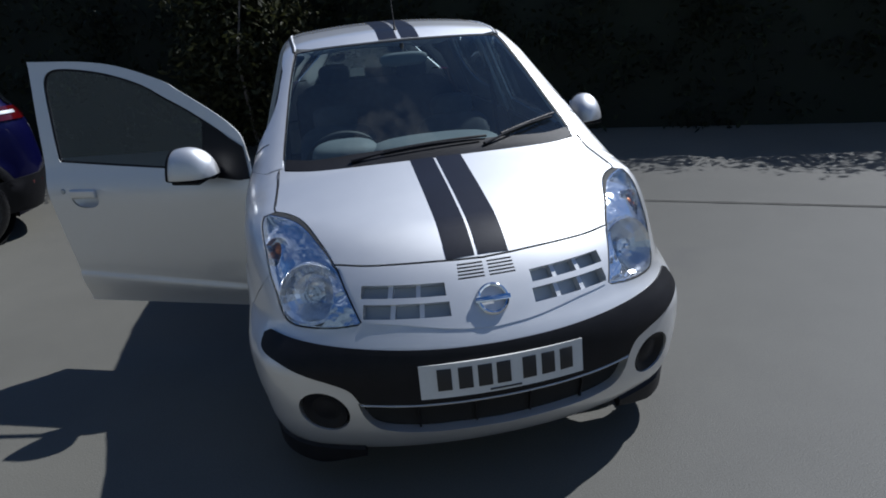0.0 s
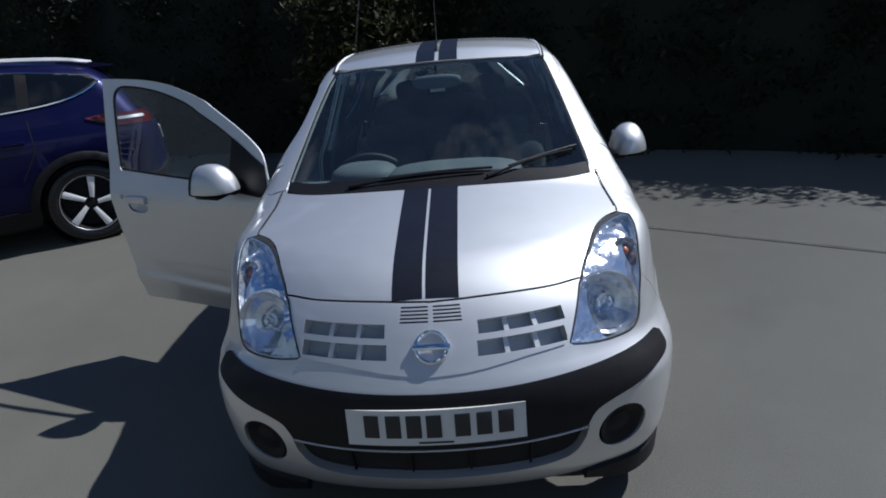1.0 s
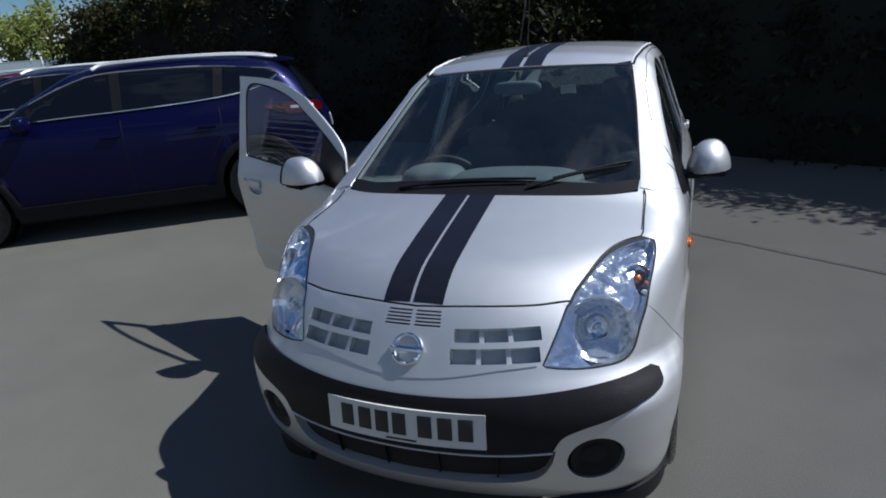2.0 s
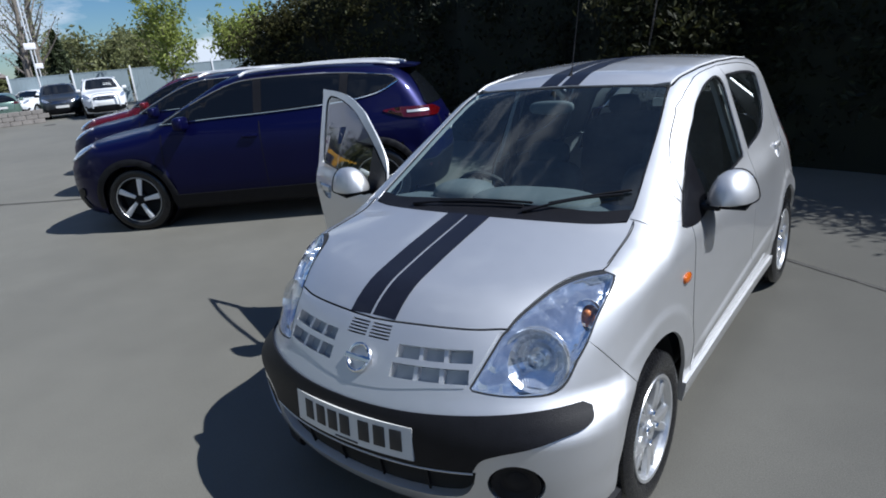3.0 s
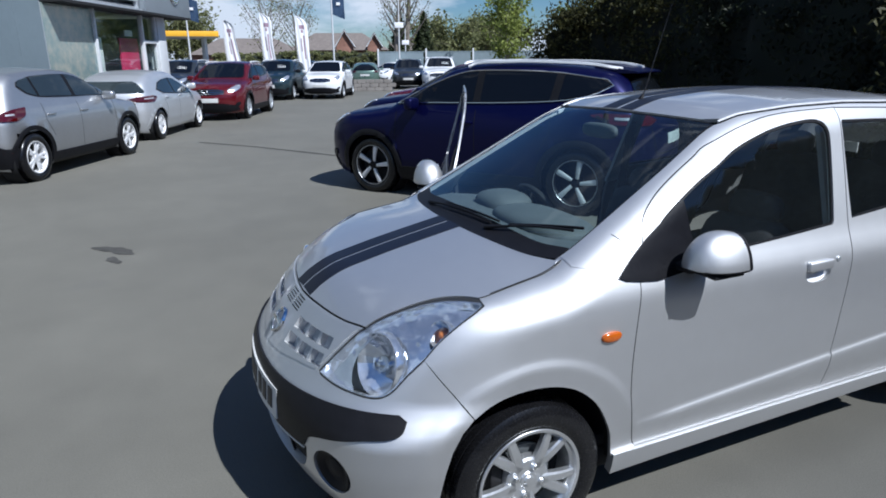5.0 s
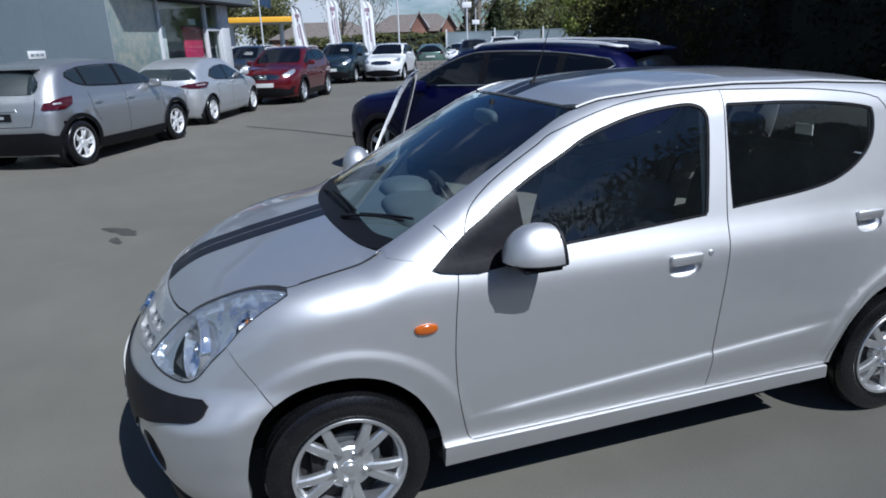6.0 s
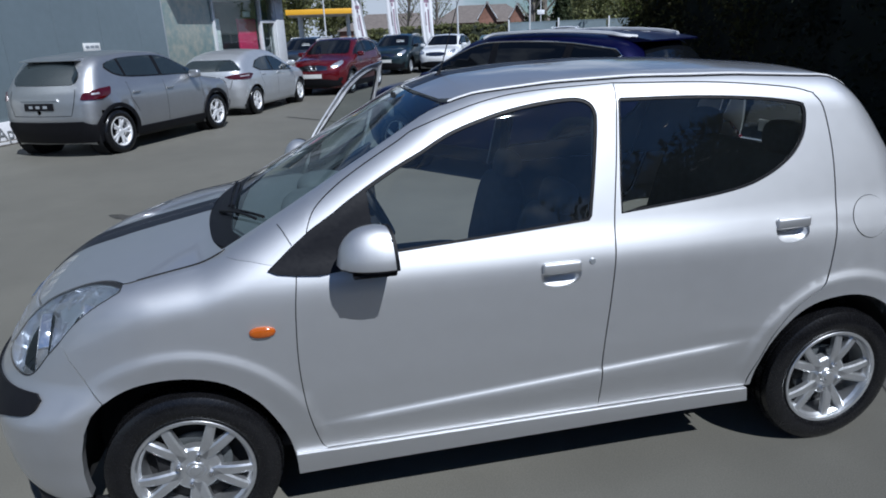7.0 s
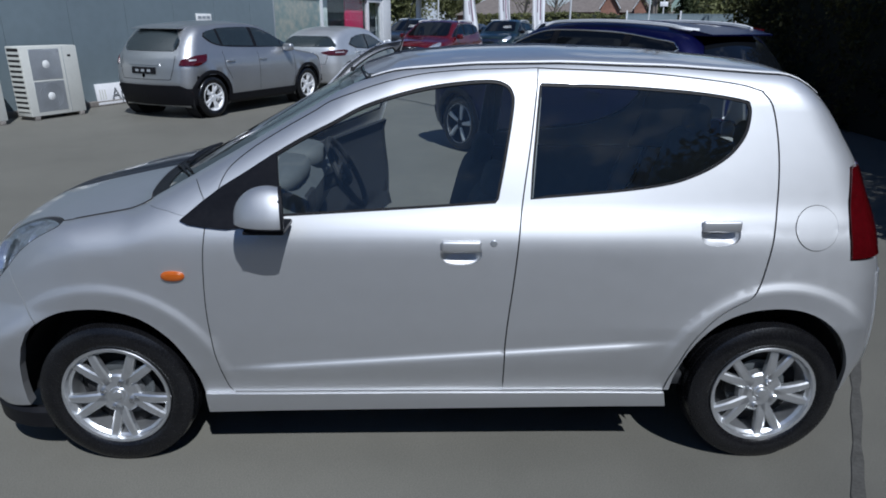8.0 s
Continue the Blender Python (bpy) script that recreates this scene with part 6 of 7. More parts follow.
parked_car(pose(-9.81, -3.886, 0, 0, 0, -115.5), "grey-silver SUV parked along the showroom wall", "steel_silver", suv_shell(0.985, 0.985, 0.965, 0.16), 2.63, 0.335, 0.222, [short_rear(q) for q in SUV_PANES], band_line=short_rear(WIN_BAND), spokes=5, paired=True, rim_mat="rail", chrome=False, rails=False, sy=0.96, sz=0.965, tail_y=1.94, panes="grey_glass", group="cars along the showroom", bars=True,
           tail_lamp=[(0.64, 0.885), (0.68, 0.98), (0.90, 1.045), (1.10, 1.06), (1.06, 0.95), (0.92, 0.885)],
           rear_win=[(-0.60, 1.11), (0.60, 1.11), (0.70, 1.25), (0.64, 1.47), (-0.64, 1.47), (-0.70, 1.25)])
parked_car(pose(-14.40, -2.25, 0, 0, 0, -111), "pale silver three-door hatchback beside the showroom", "light_silver", coupe_shell(), 2.57, 0.315, 0.20, COUPE_PANES, pillar_x=0.86, cladding=False, rails=False, chrome=False, nose_y=-2.05, tail_y=1.92, spokes=5, paired=True, rim_mat="rail", sz=0.93, sx=0.95, sy=0.95, panes="grey_glass", group="cars along the showroom",
           ws=[(0.0, -1.06), (0.42, -1.03), (0.66, -0.92), (0.56, -0.45), (0.48, -0.16), (0.3, -0.12), (0.0, -0.12)], rear_win=[(-0.78, 1.06), (0.78, 1.06), (0.66, 1.30), (-0.66, 1.30)], tail_lamp=[(0.40, 0.93), (0.55, 0.87), (0.98, 0.86), (1.16, 0.97), (0.98, 1.0), (0.62, 0.98)])
parked_car(pose(-18.8, 0.22, 0, 0, 0, 66.9), "dark red SUV facing into the yard", "red", suv, 2.646, 0.345, 0.225, SUV_PANES, rim_mat="frame_metal", group="cars across the yard")
parked_car(pose(-27.3, 3.3, 0, 0, 0, 66), "dark teal SUV facing into the yard", "teal", suv_shell(1.02, 1.0, 1.03), 2.646, 0.345, 0.225, SUV_PANES, sz=1.03, sheet=True, rim_mat="frame_metal", group="cars across the yard", detail=False)
parked_car(pose(-27.0, 5.42, 0, 0, 0, 64.5), "white compact SUV with black bumper and arches", "white", suv_shell(0.97, 0.94, 0.985), 2.53, 0.335, 0.22, SUV_PANES, sy=0.94, pillar_x=0.88, nose_y=-2.08, tail_y=1.98, rails=False, rim_mat="frame_metal", group="cars across the yard")
parked_car(pose(-36.2, 10.1, 0, 0, 0, -110), "pale green estate car seen from behind", "green", coupe_shell(), 2.57, 0.31, 0.19, COUPE_PANES, pillar_x=0.86, cladding=False, rails=False, chrome=False, nose_y=-2.05, tail_y=1.92, sz=0.93, sx=0.95, sy=0.95, rim_mat="frame_metal", group="cars across the yard")
parked_car(pose(-34.0, 12.0, 0, 0, 0, 68), "dark grey pickup-like SUV across the yard", "grey", suv_shell(1, 1, 1.02), 2.646, 0.35, 0.22, SUV_PANES, rim_mat="frame_metal", group="cars across the yard", detail=False)
utility = parked_car(pose(-30.0, 12.2, 0, 0, 0, 66), "white utility SUV with a front bull bar", "white", suv_shell(1.0, 1.05, 1.08), 2.75, 0.36, 0.22, SUV_PANES, sy=1.05, sz=1.08, sheet=True, rim_mat="frame_metal", group="cars across the yard")
for x in (-0.55, 0.55):
    part("bull_bar", tube(curve([(x, -2.36, 0.45), (x * 0.98, -2.46, 0.75), (x * 0.80, -2.44, 1.02), (0.0, -2.44, 1.06)], 5), 0.035, 8), "white", utility, "white tubular bull bar")
parked_car(pose(-41.0, 13.5, 0, 0, 0, 40), "small white hatchback far across the yard", "white", coupe_shell(), 2.57, 0.31, 0.19, COUPE_PANES, pillar_x=0.86, cladding=False, rails=False, chrome=False, nose_y=-2.05, tail_y=1.92, sz=0.93, sx=0.95, sy=0.95, rim_mat="frame_metal", group="cars across the yard")
parked_car(pose(-26.0, -0.75, 0, 0, 0, 66), "black SUV beyond the showroom's corner", "grey", suv_shell(1, 1, 1.04), 2.646, 0.345, 0.22, SUV_PANES, sz=1.04, sheet=True, rim_mat="frame_metal", group="cars across the yard", detail=False)
parked_car(pose(-38.6, 2.4, 0, 0, 0, 66), "dark hatchback behind the teal SUV", "grey", coupe_shell(), 2.57, 0.31, 0.19, COUPE_PANES, pillar_x=0.86, cladding=False, rails=False, chrome=False, nose_y=-2.05, tail_y=1.92, sz=0.93, sx=0.95, sy=0.95, rim_mat="frame_metal", group="cars across the yard", detail=False)
parked_car(pose(-36.6, 6.5, 0, 0, 0, 66), "dark grey SUV behind the white SUV", "grey", suv_shell(1, 1, 0.98), 2.646, 0.345, 0.22, SUV_PANES, rails=False, rim_mat="frame_metal", group="cars across the yard", detail=False)

# ---- ground ----
ground = part("ground", ([(-400, -400, 0), (400, -400, 0), (400, 400, 0), (-400, 400, 0)], [(0, 1, 2, 3)]), "asphalt")
tagged(ground, "worn grey asphalt of the car park", "ground", kind="structure")
M["tar"] = material("asphalt_mark", (0.075, 0.073, 0.068), 0.95, 0, 0.3, 9, 0.2, 60, spec=0.1)


def asphalt_mark(points, width):
    """A dark strip along a line on the asphalt, uneven along its edges."""
    rnd = random.Random(len(points) * 7 + int(width * 1000))
    pts = resample(points + points[::-1], 0.12)[: max(2, int(sum(math.dist(points[i], points[i + 1]) for i in range(len(points) - 1)) / 0.12))]
    a, b = [], []
    for i, p in enumerate(pts):
        q = pts[min(i + 1, len(pts) - 1)]
        o = pts[max(i - 1, 0)]
        d = Vector((q[0] - o[0], q[1] - o[1])).normalized()
        w = width * (0.55 + 0.45 * rnd.random())
        a.append((p[0] - d.y * w, p[1] + d.x * w, 0.004))
        b.append((p[0] + d.y * w, p[1] - d.x * w, 0.004))
    n = len(pts)
    t = part("asphalt_mark", (a + b, [(i, n + i, n + i + 1, i + 1) for i in range(n - 1)]), "tar")
    tagged(t, "dark strip on the asphalt", "tar seam", "seams in the asphalt", "structure")


# a repaired joint filled with tar
asphalt_mark([(-1.6, 3.05), (-1.02, 2.7), (0.98, 1.46), (3.23, 0.05), (6.0, -1.7)], 0.024)
# a short dark strip in the same colour
asphalt_mark([(1.42, 2.14), (2.15, 2.46)], 0.022)
# a second tar-filled joint, farther off
asphalt_mark([(-11.9, -1.3), (-10.6, -0.35), (-8.7, 0.75), (-7.6, 1.5)], 0.06)


def stain(x, y, rx, ry, turn, seed):
    """A thin uneven oil stain on the asphalt."""
    rnd = random.Random(seed)
    k = 30
    ph = [rnd.random() * 6.28 for _ in range(3)]
    vs = [(0, 0, 0)]
    for i in range(k):
        a = 2 * math.pi * i / k
        r = 1 + 0.22 * math.sin(2 * a + ph[0]) + 0.15 * math.sin(3 * a + ph[1]) + 0.10 * math.sin(7 * a + ph[2])
        vs.append((rx * r * math.cos(a), ry * r * math.sin(a), 0))
    t = part("oil_stain", moved((vs, [(0, i + 1, (i + 1) % k + 1) for i in range(k)]), pose(x, y, 0.004, 0, 0, turn)), "tar")
    tagged(t, "dark oil stain soaked into the asphalt", "stain", "stains on the asphalt", "structure")


stain(-3.91, -2.60, 0.20, 0.09, 40, 3)
stain(-3.58, -2.60, 0.10, 0.05, 20, 4)
asphalt_mark([(-28.5, 9.0), (-27.6, 8.6)], 0.25)

# ---- showroom: x runs along its front wall, y into the building ----
B = Matrix(((-0.909, -0.417, 0, -9.95), (0.417, -0.909, 0, -6.13), (0, 0, 1, 0), (0, 0, 0, 1)))
show = thing("showroom", B, "grey clad car showroom with a glazed corner and louvred fascia", "building")
# main wall in upright cladding sheets with recessed joints
xs = [-14 + 1.21 * i for i in range(17)]
xs = [x for x in xs if x < 4.6] + [5.05]
for x0, x1 in zip(xs[:-1], xs[1:]):
    part("cladding_panel", box(((x0 + x1) / 2, 0.06, 3.2), (x1 - x0 - 0.005, 0.12, 6.2), 0.002, 1), "cladding", show)
part("wall_core", box((-4.45, 0.25, 3.15), (19.0, 0.24, 6.3)), "cladding", show)
part("plinth", box((-4.45, 0.02, 0.05), (19.0, 0.16, 0.10), 0.01), "block", show, "low concrete plinth")
# glazed corner
part("shop_floor", box((9.0, 3.2, 0.03), (7.2, 6.0, 0.06)), "block", show)
part("back_wall", box((9.0, 6.2, 2.0), (7.4, 0.2, 4.0)), "ac", show)
part("side_wall", box((5.15, 3.2, 2.0), (0.2, 6.0, 4.0)), "ac", show)
part("shop_ceiling", box((9.0, 3.2, 2.98), (7.4, 6.2, 0.1)), "ac", show)
for x0, x1, mt, lb in ((5.12, 7.26, "frost", "printed window film"), (7.34, 9.86, "shop_glass", "clear shop window"), (9.94, 10.72, "shop_glass", "clear glass door")):
    p = part("shop_window", box(((x0 + x1) / 2, 0.10, 1.48), (x1 - x0, 0.02, 2.76)), mt, show, lb)
    if mt == "shop_glass":
        p.visible_shadow = False
for x in (5.09, 7.30, 9.90, 10.76):
    part("mullion", box((x, 0.09, 1.46), (0.085, 0.12, 2.82), 0.008), "pole" if x > 7 else "frame_metal", show)
part("transom", box((10.33, 0.09, 2.15), (0.76, 0.12, 0.09), 0.008), "pole", show, "white door head")
part("corner_post", box((11.08, 0.15, 1.46), (0.54, 0.30, 2.92), 0.01), "pole", show, "white corner post")
part("side_glazing", box((11.32, 3.2, 1.48), (0.03, 5.8, 2.76)), "showroom_glass", show, "dark side glazing")
part("display_panel", box((9.33, 0.24, 1.20), (1.04, 0.06, 2.05), 0.01), "magenta", show, "magenta display panel")
part("leaflet_stand", box((7.60, 0.20, 1.75), (0.36, 0.04, 0.92), 0.01), "paper", show, "tall white notice inside the glass")
part("display_shelf", box((7.92, 0.26, 1.17), (1.02, 0.18, 0.12), 0.01), "paper", show, "white display shelf")
part("display_desk", box((8.02, 0.42, 0.52), (0.80, 0.36, 0.66), 0.02), "tan", show, "tan display counter")
part("wall_poster", box((9.35, 0.22, 2.36), (0.42, 0.03, 0.16)), "paper", show)
part("wall_poster", box((7.75, 3.2, 1.7), (0.7, 0.04, 1.0)), "paper", show)
# fascia over the glazing
part("soffit", box((8.9, -0.02, 2.90), (7.2, 0.75, 0.06)), "under", show, "dark soffit")
part("fascia_wall", box((8.9, 0.30, 4.6), (7.2, 0.3, 3.3)), "panel_metal", show)
fascia = part("sign_panel", box((10.95, -0.22, 3.78), (3.25, 0.30, 1.72), 0.02), "panel_metal", show, "plain grey sign panel")
ring = moved(lathe([(0.25, 0.0), (0.26, 0.05), (0.31, 0.06), (0.36, 0.04), (0.37, 0.0)], 40), Matrix.Translation((11.35, -0.375, 3.62)) @ Matrix.Rotation(radians(-90), 4, "Z"))
part("sign_ring", ring, "chrome", fascia, "round chrome badge ring")
part("sign_bar", box((11.35, -0.40, 3.62), (0.86, 0.05, 0.13), 0.02), "chrome", fascia)
for i in range(9):
    part("louvre", moved(box((0, 0, 0), (3.45, 0.22, 0.025), 0.006), Matrix.Translation((7.55, -0.10, 3.05 + 0.19 * i)) @ Matrix.Rotation(radians(32), 4, "X")), "louvre", show)
for x in (5.76, 6.02, 9.26):
    part("louvre_post", box((x, -0.14, 3.85), (0.07, 0.14, 1.85), 0.008), "frame_metal", show)
part("louvre_sill", box((7.5, -0.14, 2.95), (3.65, 0.30, 0.06), 0.008), "frame_metal", show)
part("flat_roof", box((-1.0, 8.0, 6.35), (28.0, 16.4, 0.2)), "panel_metal", show)
part("side_elevation", box((12.5, 8.0, 4.6), (0.3, 15.6, 3.3)), "panel_metal", show)
part("end_wall", box((-14.0, 8.0, 3.15), (0.3, 15.8, 6.3)), "cladding", show)


def at_wall(x, y, z, rz=0):
    return B @ pose(x, y, z, 0, 0, rz)


# cooling units on the ground by the wall
def cooling_unit(x):
    u = thing("air_conditioner", at_wall(x, -0.52, 0), "cream outdoor air-conditioning unit with two fans", "air conditioner", "cooling units at the wall")
    part("casing", box((0, 0, 0.60), (0.98, 0.34, 1.08), 0.012), "ac", u)
    part("side_grille", box((-0.494, 0, 0.62), (0.006, 0.26, 0.98)), "under", u, "dark coil grille")
    for i in range(12):
        part("coil_bar", box((-0.499, 0, 0.16 + 0.08 * i), (0.008, 0.29, 0.042)), "ac", u)
    for z in (0.36, 0.86):
        m = Matrix.Translation((-0.10, -0.172, z)) @ Matrix.Rotation(radians(-90), 4, "Z")
        part("fan_grille", box((-0.10, -0.172, z), (0.52, 0.004, 0.47), 0.001, 1), "louvre", u, "grey wire fan grille")
        fan = part("fan_well", moved(lathe([(0.0, -0.03), (0.20, -0.03), (0.225, 0.001), (0.23, 0.002)], 32), m), "louvre", u, "grey fan opening")
        part("fan_hub", moved(lathe([(0.0, 0.006), (0.06, 0.004), (0.075, -0.008), (0.075, -0.03)], 20), m), "paper", fan, "white fan hub")
        for k in range(3):
            blade = prism([(0.06, -0.05), (0.20, -0.09), (0.21, 0.04), (0.07, 0.05)], -0.024, -0.020, "z")
            rot = m @ Matrix.Rotation(2.1 * k, 4, "X") @ Matrix.Rotation(radians(90), 4, "Y")
            part("fan_blade", moved(blade, rot), "frame_metal", fan)
        for r in (0.08, 0.12, 0.16, 0.20):
            rg = [tuple(m @ Vector((0.006, r * math.cos(a), r * math.sin(a)))) for a in np.linspace(0, 2 * math.pi, 25)]
            part("guard_ring", tube(rg, 0.0022, 4), "louvre", fan)
    part("seam", box((0.22, -0.171, 0.60), (0.006, 0.006, 1.04)), "louvre", u)
    part("pull_recess", box((0.33, -0.171, 0.98), (0.06, 0.008, 0.03), 0.003), "under", u)
    for x2 in (-0.4, 0.4):
        part("foot", box((x2, 0, 0.03), (0.08, 0.36, 0.06), 0.006), "block", u)


cooling_unit(-1.68)
cooling_unit(-3.05)
wb = thing("wall_banner", at_wall(0.62, -0.05, 0), "long white advertising board at the foot of the wall", "banner")
part("board", moved(box((0, 0, 0.215), (2.1, 0.03, 0.38), 0.004), Matrix.Rotation(radians(-4), 4, "X")), "banner", wb)
for i in range(3):
    part("print_bar", moved(box((-0.98 + 0.055 * i, -0.018, 0.21), (0.022, 0.004, 0.18)), Matrix.Rotation(radians(-4), 4, "X")), "ac", wb)
tx = bpy.data.curves.new("lettering", "FONT")
tx.body, tx.size, tx.extrude = "App", 0.30, 0.002
tx.materials.append(M["louvre"])
to = new("lettering", tx)
to.parent = wb
to.matrix_basis = pose(-0.74, -0.022, 0.115, 86, 0, 0)
ws_ = thing("wall_sign", at_wall(2.58, -0.012, 1.60), "small white notice fixed to the wall", "sign")
part("notice", box((0, 0, 0), (0.46, 0.02, 0.15), 0.003), "paper", ws_)
for i in range(3):
    part("print_bar", box((-0.13 + 0.13 * i, -0.012, 0.0), (0.10, 0.003, 0.05)), "louvre", ws_)


# ---- foliage ----
def leaves(centres, size, seed):
    """Small folded leaves, each of two faces."""
    r = np.random.RandomState(seed)
    n = len(centres)
    a = r.normal(size=(n, 3))
    a /= np.linalg.norm(a, axis=1, keepdims=True)
    b = np.cross(a, r.normal(size=(n, 3)))
    b /= np.maximum(np.linalg.norm(b, axis=1, keepdims=True), 1e-6)
    c = np.cross(a, b)
    s = size * (0.6 + 0.8 * r.rand(n, 1))
    p0, p1 = centres - a * s, centres + a * s
    q0, q1 = centres + b * s * 0.45 + c * s * 0.15, centres - b * s * 0.45 + c * s * 0.15
    v = np.stack([p0, q0, p1, q1], 1).reshape(-1, 3)
    f = np.arange(n * 4).reshape(n, 4)
    return v, np.concatenate([f[:, [0, 1, 2]], f[:, [0, 2, 3]]])


def mesh_of(name, v, f, mat, parent):
    me = bpy.data.meshes.new(name)
    me.from_pydata(v.tolist(), [], f.tolist())
    me.materials.append(M[mat])
    ob = new(name, me)
    ob.parent = parent
    return ob


def hedge(name, line, heights, thick, mat, n, size, seed, label):
    """A tall hedge along a line: dark inner mass coloured as its inner shade, and leaves in clumps over it."""
    h = thing(name, pose(0, 0, 0), label, "hedge")
    r = np.random.RandomState(seed)
    pts = np.array(line, float)
    seg = np.linalg.norm(np.diff(pts, axis=0), axis=1)
    acc = np.concatenate([[0], np.cumsum(seg)])
    def along(u):
        return np.stack([np.interp(u, acc, pts[:, 0]), np.interp(u, acc, pts[:, 1])], -1)
    def ht(u):
        return np.interp(u, acc, heights)
    k = int(acc[-1] / 0.5)
    us = np.linspace(0, acc[-1], k + 1)
    mid = along(us)
    t = np.gradient(mid, axis=0)
    t /= np.linalg.norm(t, axis=1, keepdims=True)
    nn = np.stack([-t[:, 1], t[:, 0]], 1)
    rows = []
    prof = [(-0.5, 0.0), (-0.52, 0.3), (-0.48, 0.7), (-0.30, 0.93), (0.0, 1.0), (0.30, 0.93), (0.48, 0.7), (0.5, 0.0)]
    for w, z in prof:
        jit = 0.10 * r.randn(k + 1)
        rows.append(np.concatenate([mid + nn * (w * thick * 0.90 + jit * (z > 0))[:, None], (ht(us) * z * 0.985 * (1 + 0.02 * r.randn(k + 1)))[:, None]], 1))
    v = np.concatenate(rows)
    fs = []
    for i in range(len(prof) - 1):
        for j in range(k):
            fs.append((i * (k + 1) + j, i * (k + 1) + j + 1, (i + 1) * (k + 1) + j + 1, (i + 1) * (k + 1) + j))
    ends = [tuple(i * (k + 1) for i in range(len(prof))), tuple(i * (k + 1) + k for i in reversed(range(len(prof))))]
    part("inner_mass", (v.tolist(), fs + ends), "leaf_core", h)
    # clump centres over the skin, then leaves round them
    nc = n // 40
    u = r.rand(nc) * acc[-1]
    q = r.rand(nc)
    ang = q * math.pi
    w = -np.cos(ang)
    z = np.minimum(1.0, 1.25 * np.sin(ang) ** 0.55)
    z = np.where(r.rand(nc) < 0.62, r.rand(nc) ** 0.8, z)
    w = np.where(r.rand(nc) < 0.62, np.where(r.rand(nc) < 0.5, -1.0, 1.0), w)
    top = z > 0.93
    w = np.where(top, r.uniform(-1, 1, nc), w)
    m2 = along(u)
    t2 = along(u + 0.05) - along(u - 0.05)
    t2 /= np.linalg.norm(t2, axis=1, keepdims=True) + 1e-9
    n2 = np.stack([-t2[:, 1], t2[:, 0]], 1)
    c = np.concatenate([m2 + n2 * (w * thick * 0.47 + 0.08 * r.randn(nc))[:, None], (ht(u) * z * 0.985 + 0.05 * r.randn(nc))[:, None]], 1)
    cs = np.repeat(c, 40, axis=0) + r.normal(size=(nc * 40, 3)) * np.array([0.15, 0.15, 0.09])
    cs[:, 2] = np.maximum(cs[:, 2], 0.03)
    lv, lf = leaves(cs, size, seed + 1)
    mesh_of("leaves", lv, lf, mat, h)
    return h


hedge("hedge", [(10.5, 0.2), (7.6, 2.0), (5.35, 3.25), (3.5, 4.3), (1.3, 5.3), (-1.0, 6.0), (-3.6, 6.75), (-6.2, 7.2)], [3.0, 3.0, 3.0, 3.0, 3.0, 3.1, 3.3, 3.3], 1.7, "leaf_dark", 92000, 0.045, 5, "tall dense dark green hedge, its shade deepened in the leaf colour")
# the same hedge runs on in paler leaves that carry its sunlight
hedge("hedge", [(-6.0, 7.2), (-8.4, 7.3), (-11.2, 7.0)], [3.3, 3.25, 2.3], 1.7, "leaf_hedge_lit", 26000, 0.05, 6, "olive-green end of the hedge, sunlit tone put into its leaf colour")
hedge("hedge", [(-63.0, 4.0), (-64.5, 14.0), (-66.0, 27.0), (-62.0, 34.0)], [2.0, 2.3, 2.2, 2.5], 1.6, "leaf_olive", 22000, 0.16, 7, "low olive-green scrub in front of the houses")
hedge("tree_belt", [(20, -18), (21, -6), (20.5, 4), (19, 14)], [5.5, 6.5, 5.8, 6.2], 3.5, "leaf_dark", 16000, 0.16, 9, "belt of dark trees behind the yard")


def shrub(x, y, h, r, mat, n, size, seed, label):
    s = thing("shrub", pose(x, y, 0), label, "shrub")
    rs = np.random.RandomState(seed)
    stems = []
    for i in range(7):
        a = rs.rand() * 6.28
        stems.append(tube([(0.08 * math.cos(a), 0.08 * math.sin(a), 0), (r * 0.4 * math.cos(a), r * 0.4 * math.sin(a), h * 0.45), (r * 0.6 * math.cos(a + 0.5), r * 0.6 * math.sin(a + 0.5), h * 0.85)], [0.025, 0.017, 0.006], 6))
    part("stems", join(*stems), "bark", s)
    nc = n // 30
    d = rs.normal(size=(nc, 3))
    d /= np.linalg.norm(d, axis=1, keepdims=True)
    c = d * (rs.rand(nc, 1) ** 0.4) * np.array([r, r * 0.7, h * 0.48]) + np.array([0, 0, h * 0.52])
    cs = np.repeat(c, 30, axis=0) + rs.normal(size=(nc * 30, 3)) * 0.10
    cs[:, 2] = np.maximum(cs[:, 2], 0.05)
    v, f = leaves(cs, size, seed)
    mesh_of("leaves", v, f, mat, s)


shrub(-1.15, 4.55, 2.5, 0.85, "leaf_bush", 9000, 0.045, 21, "olive-green shrub catching the sun before the hedge")


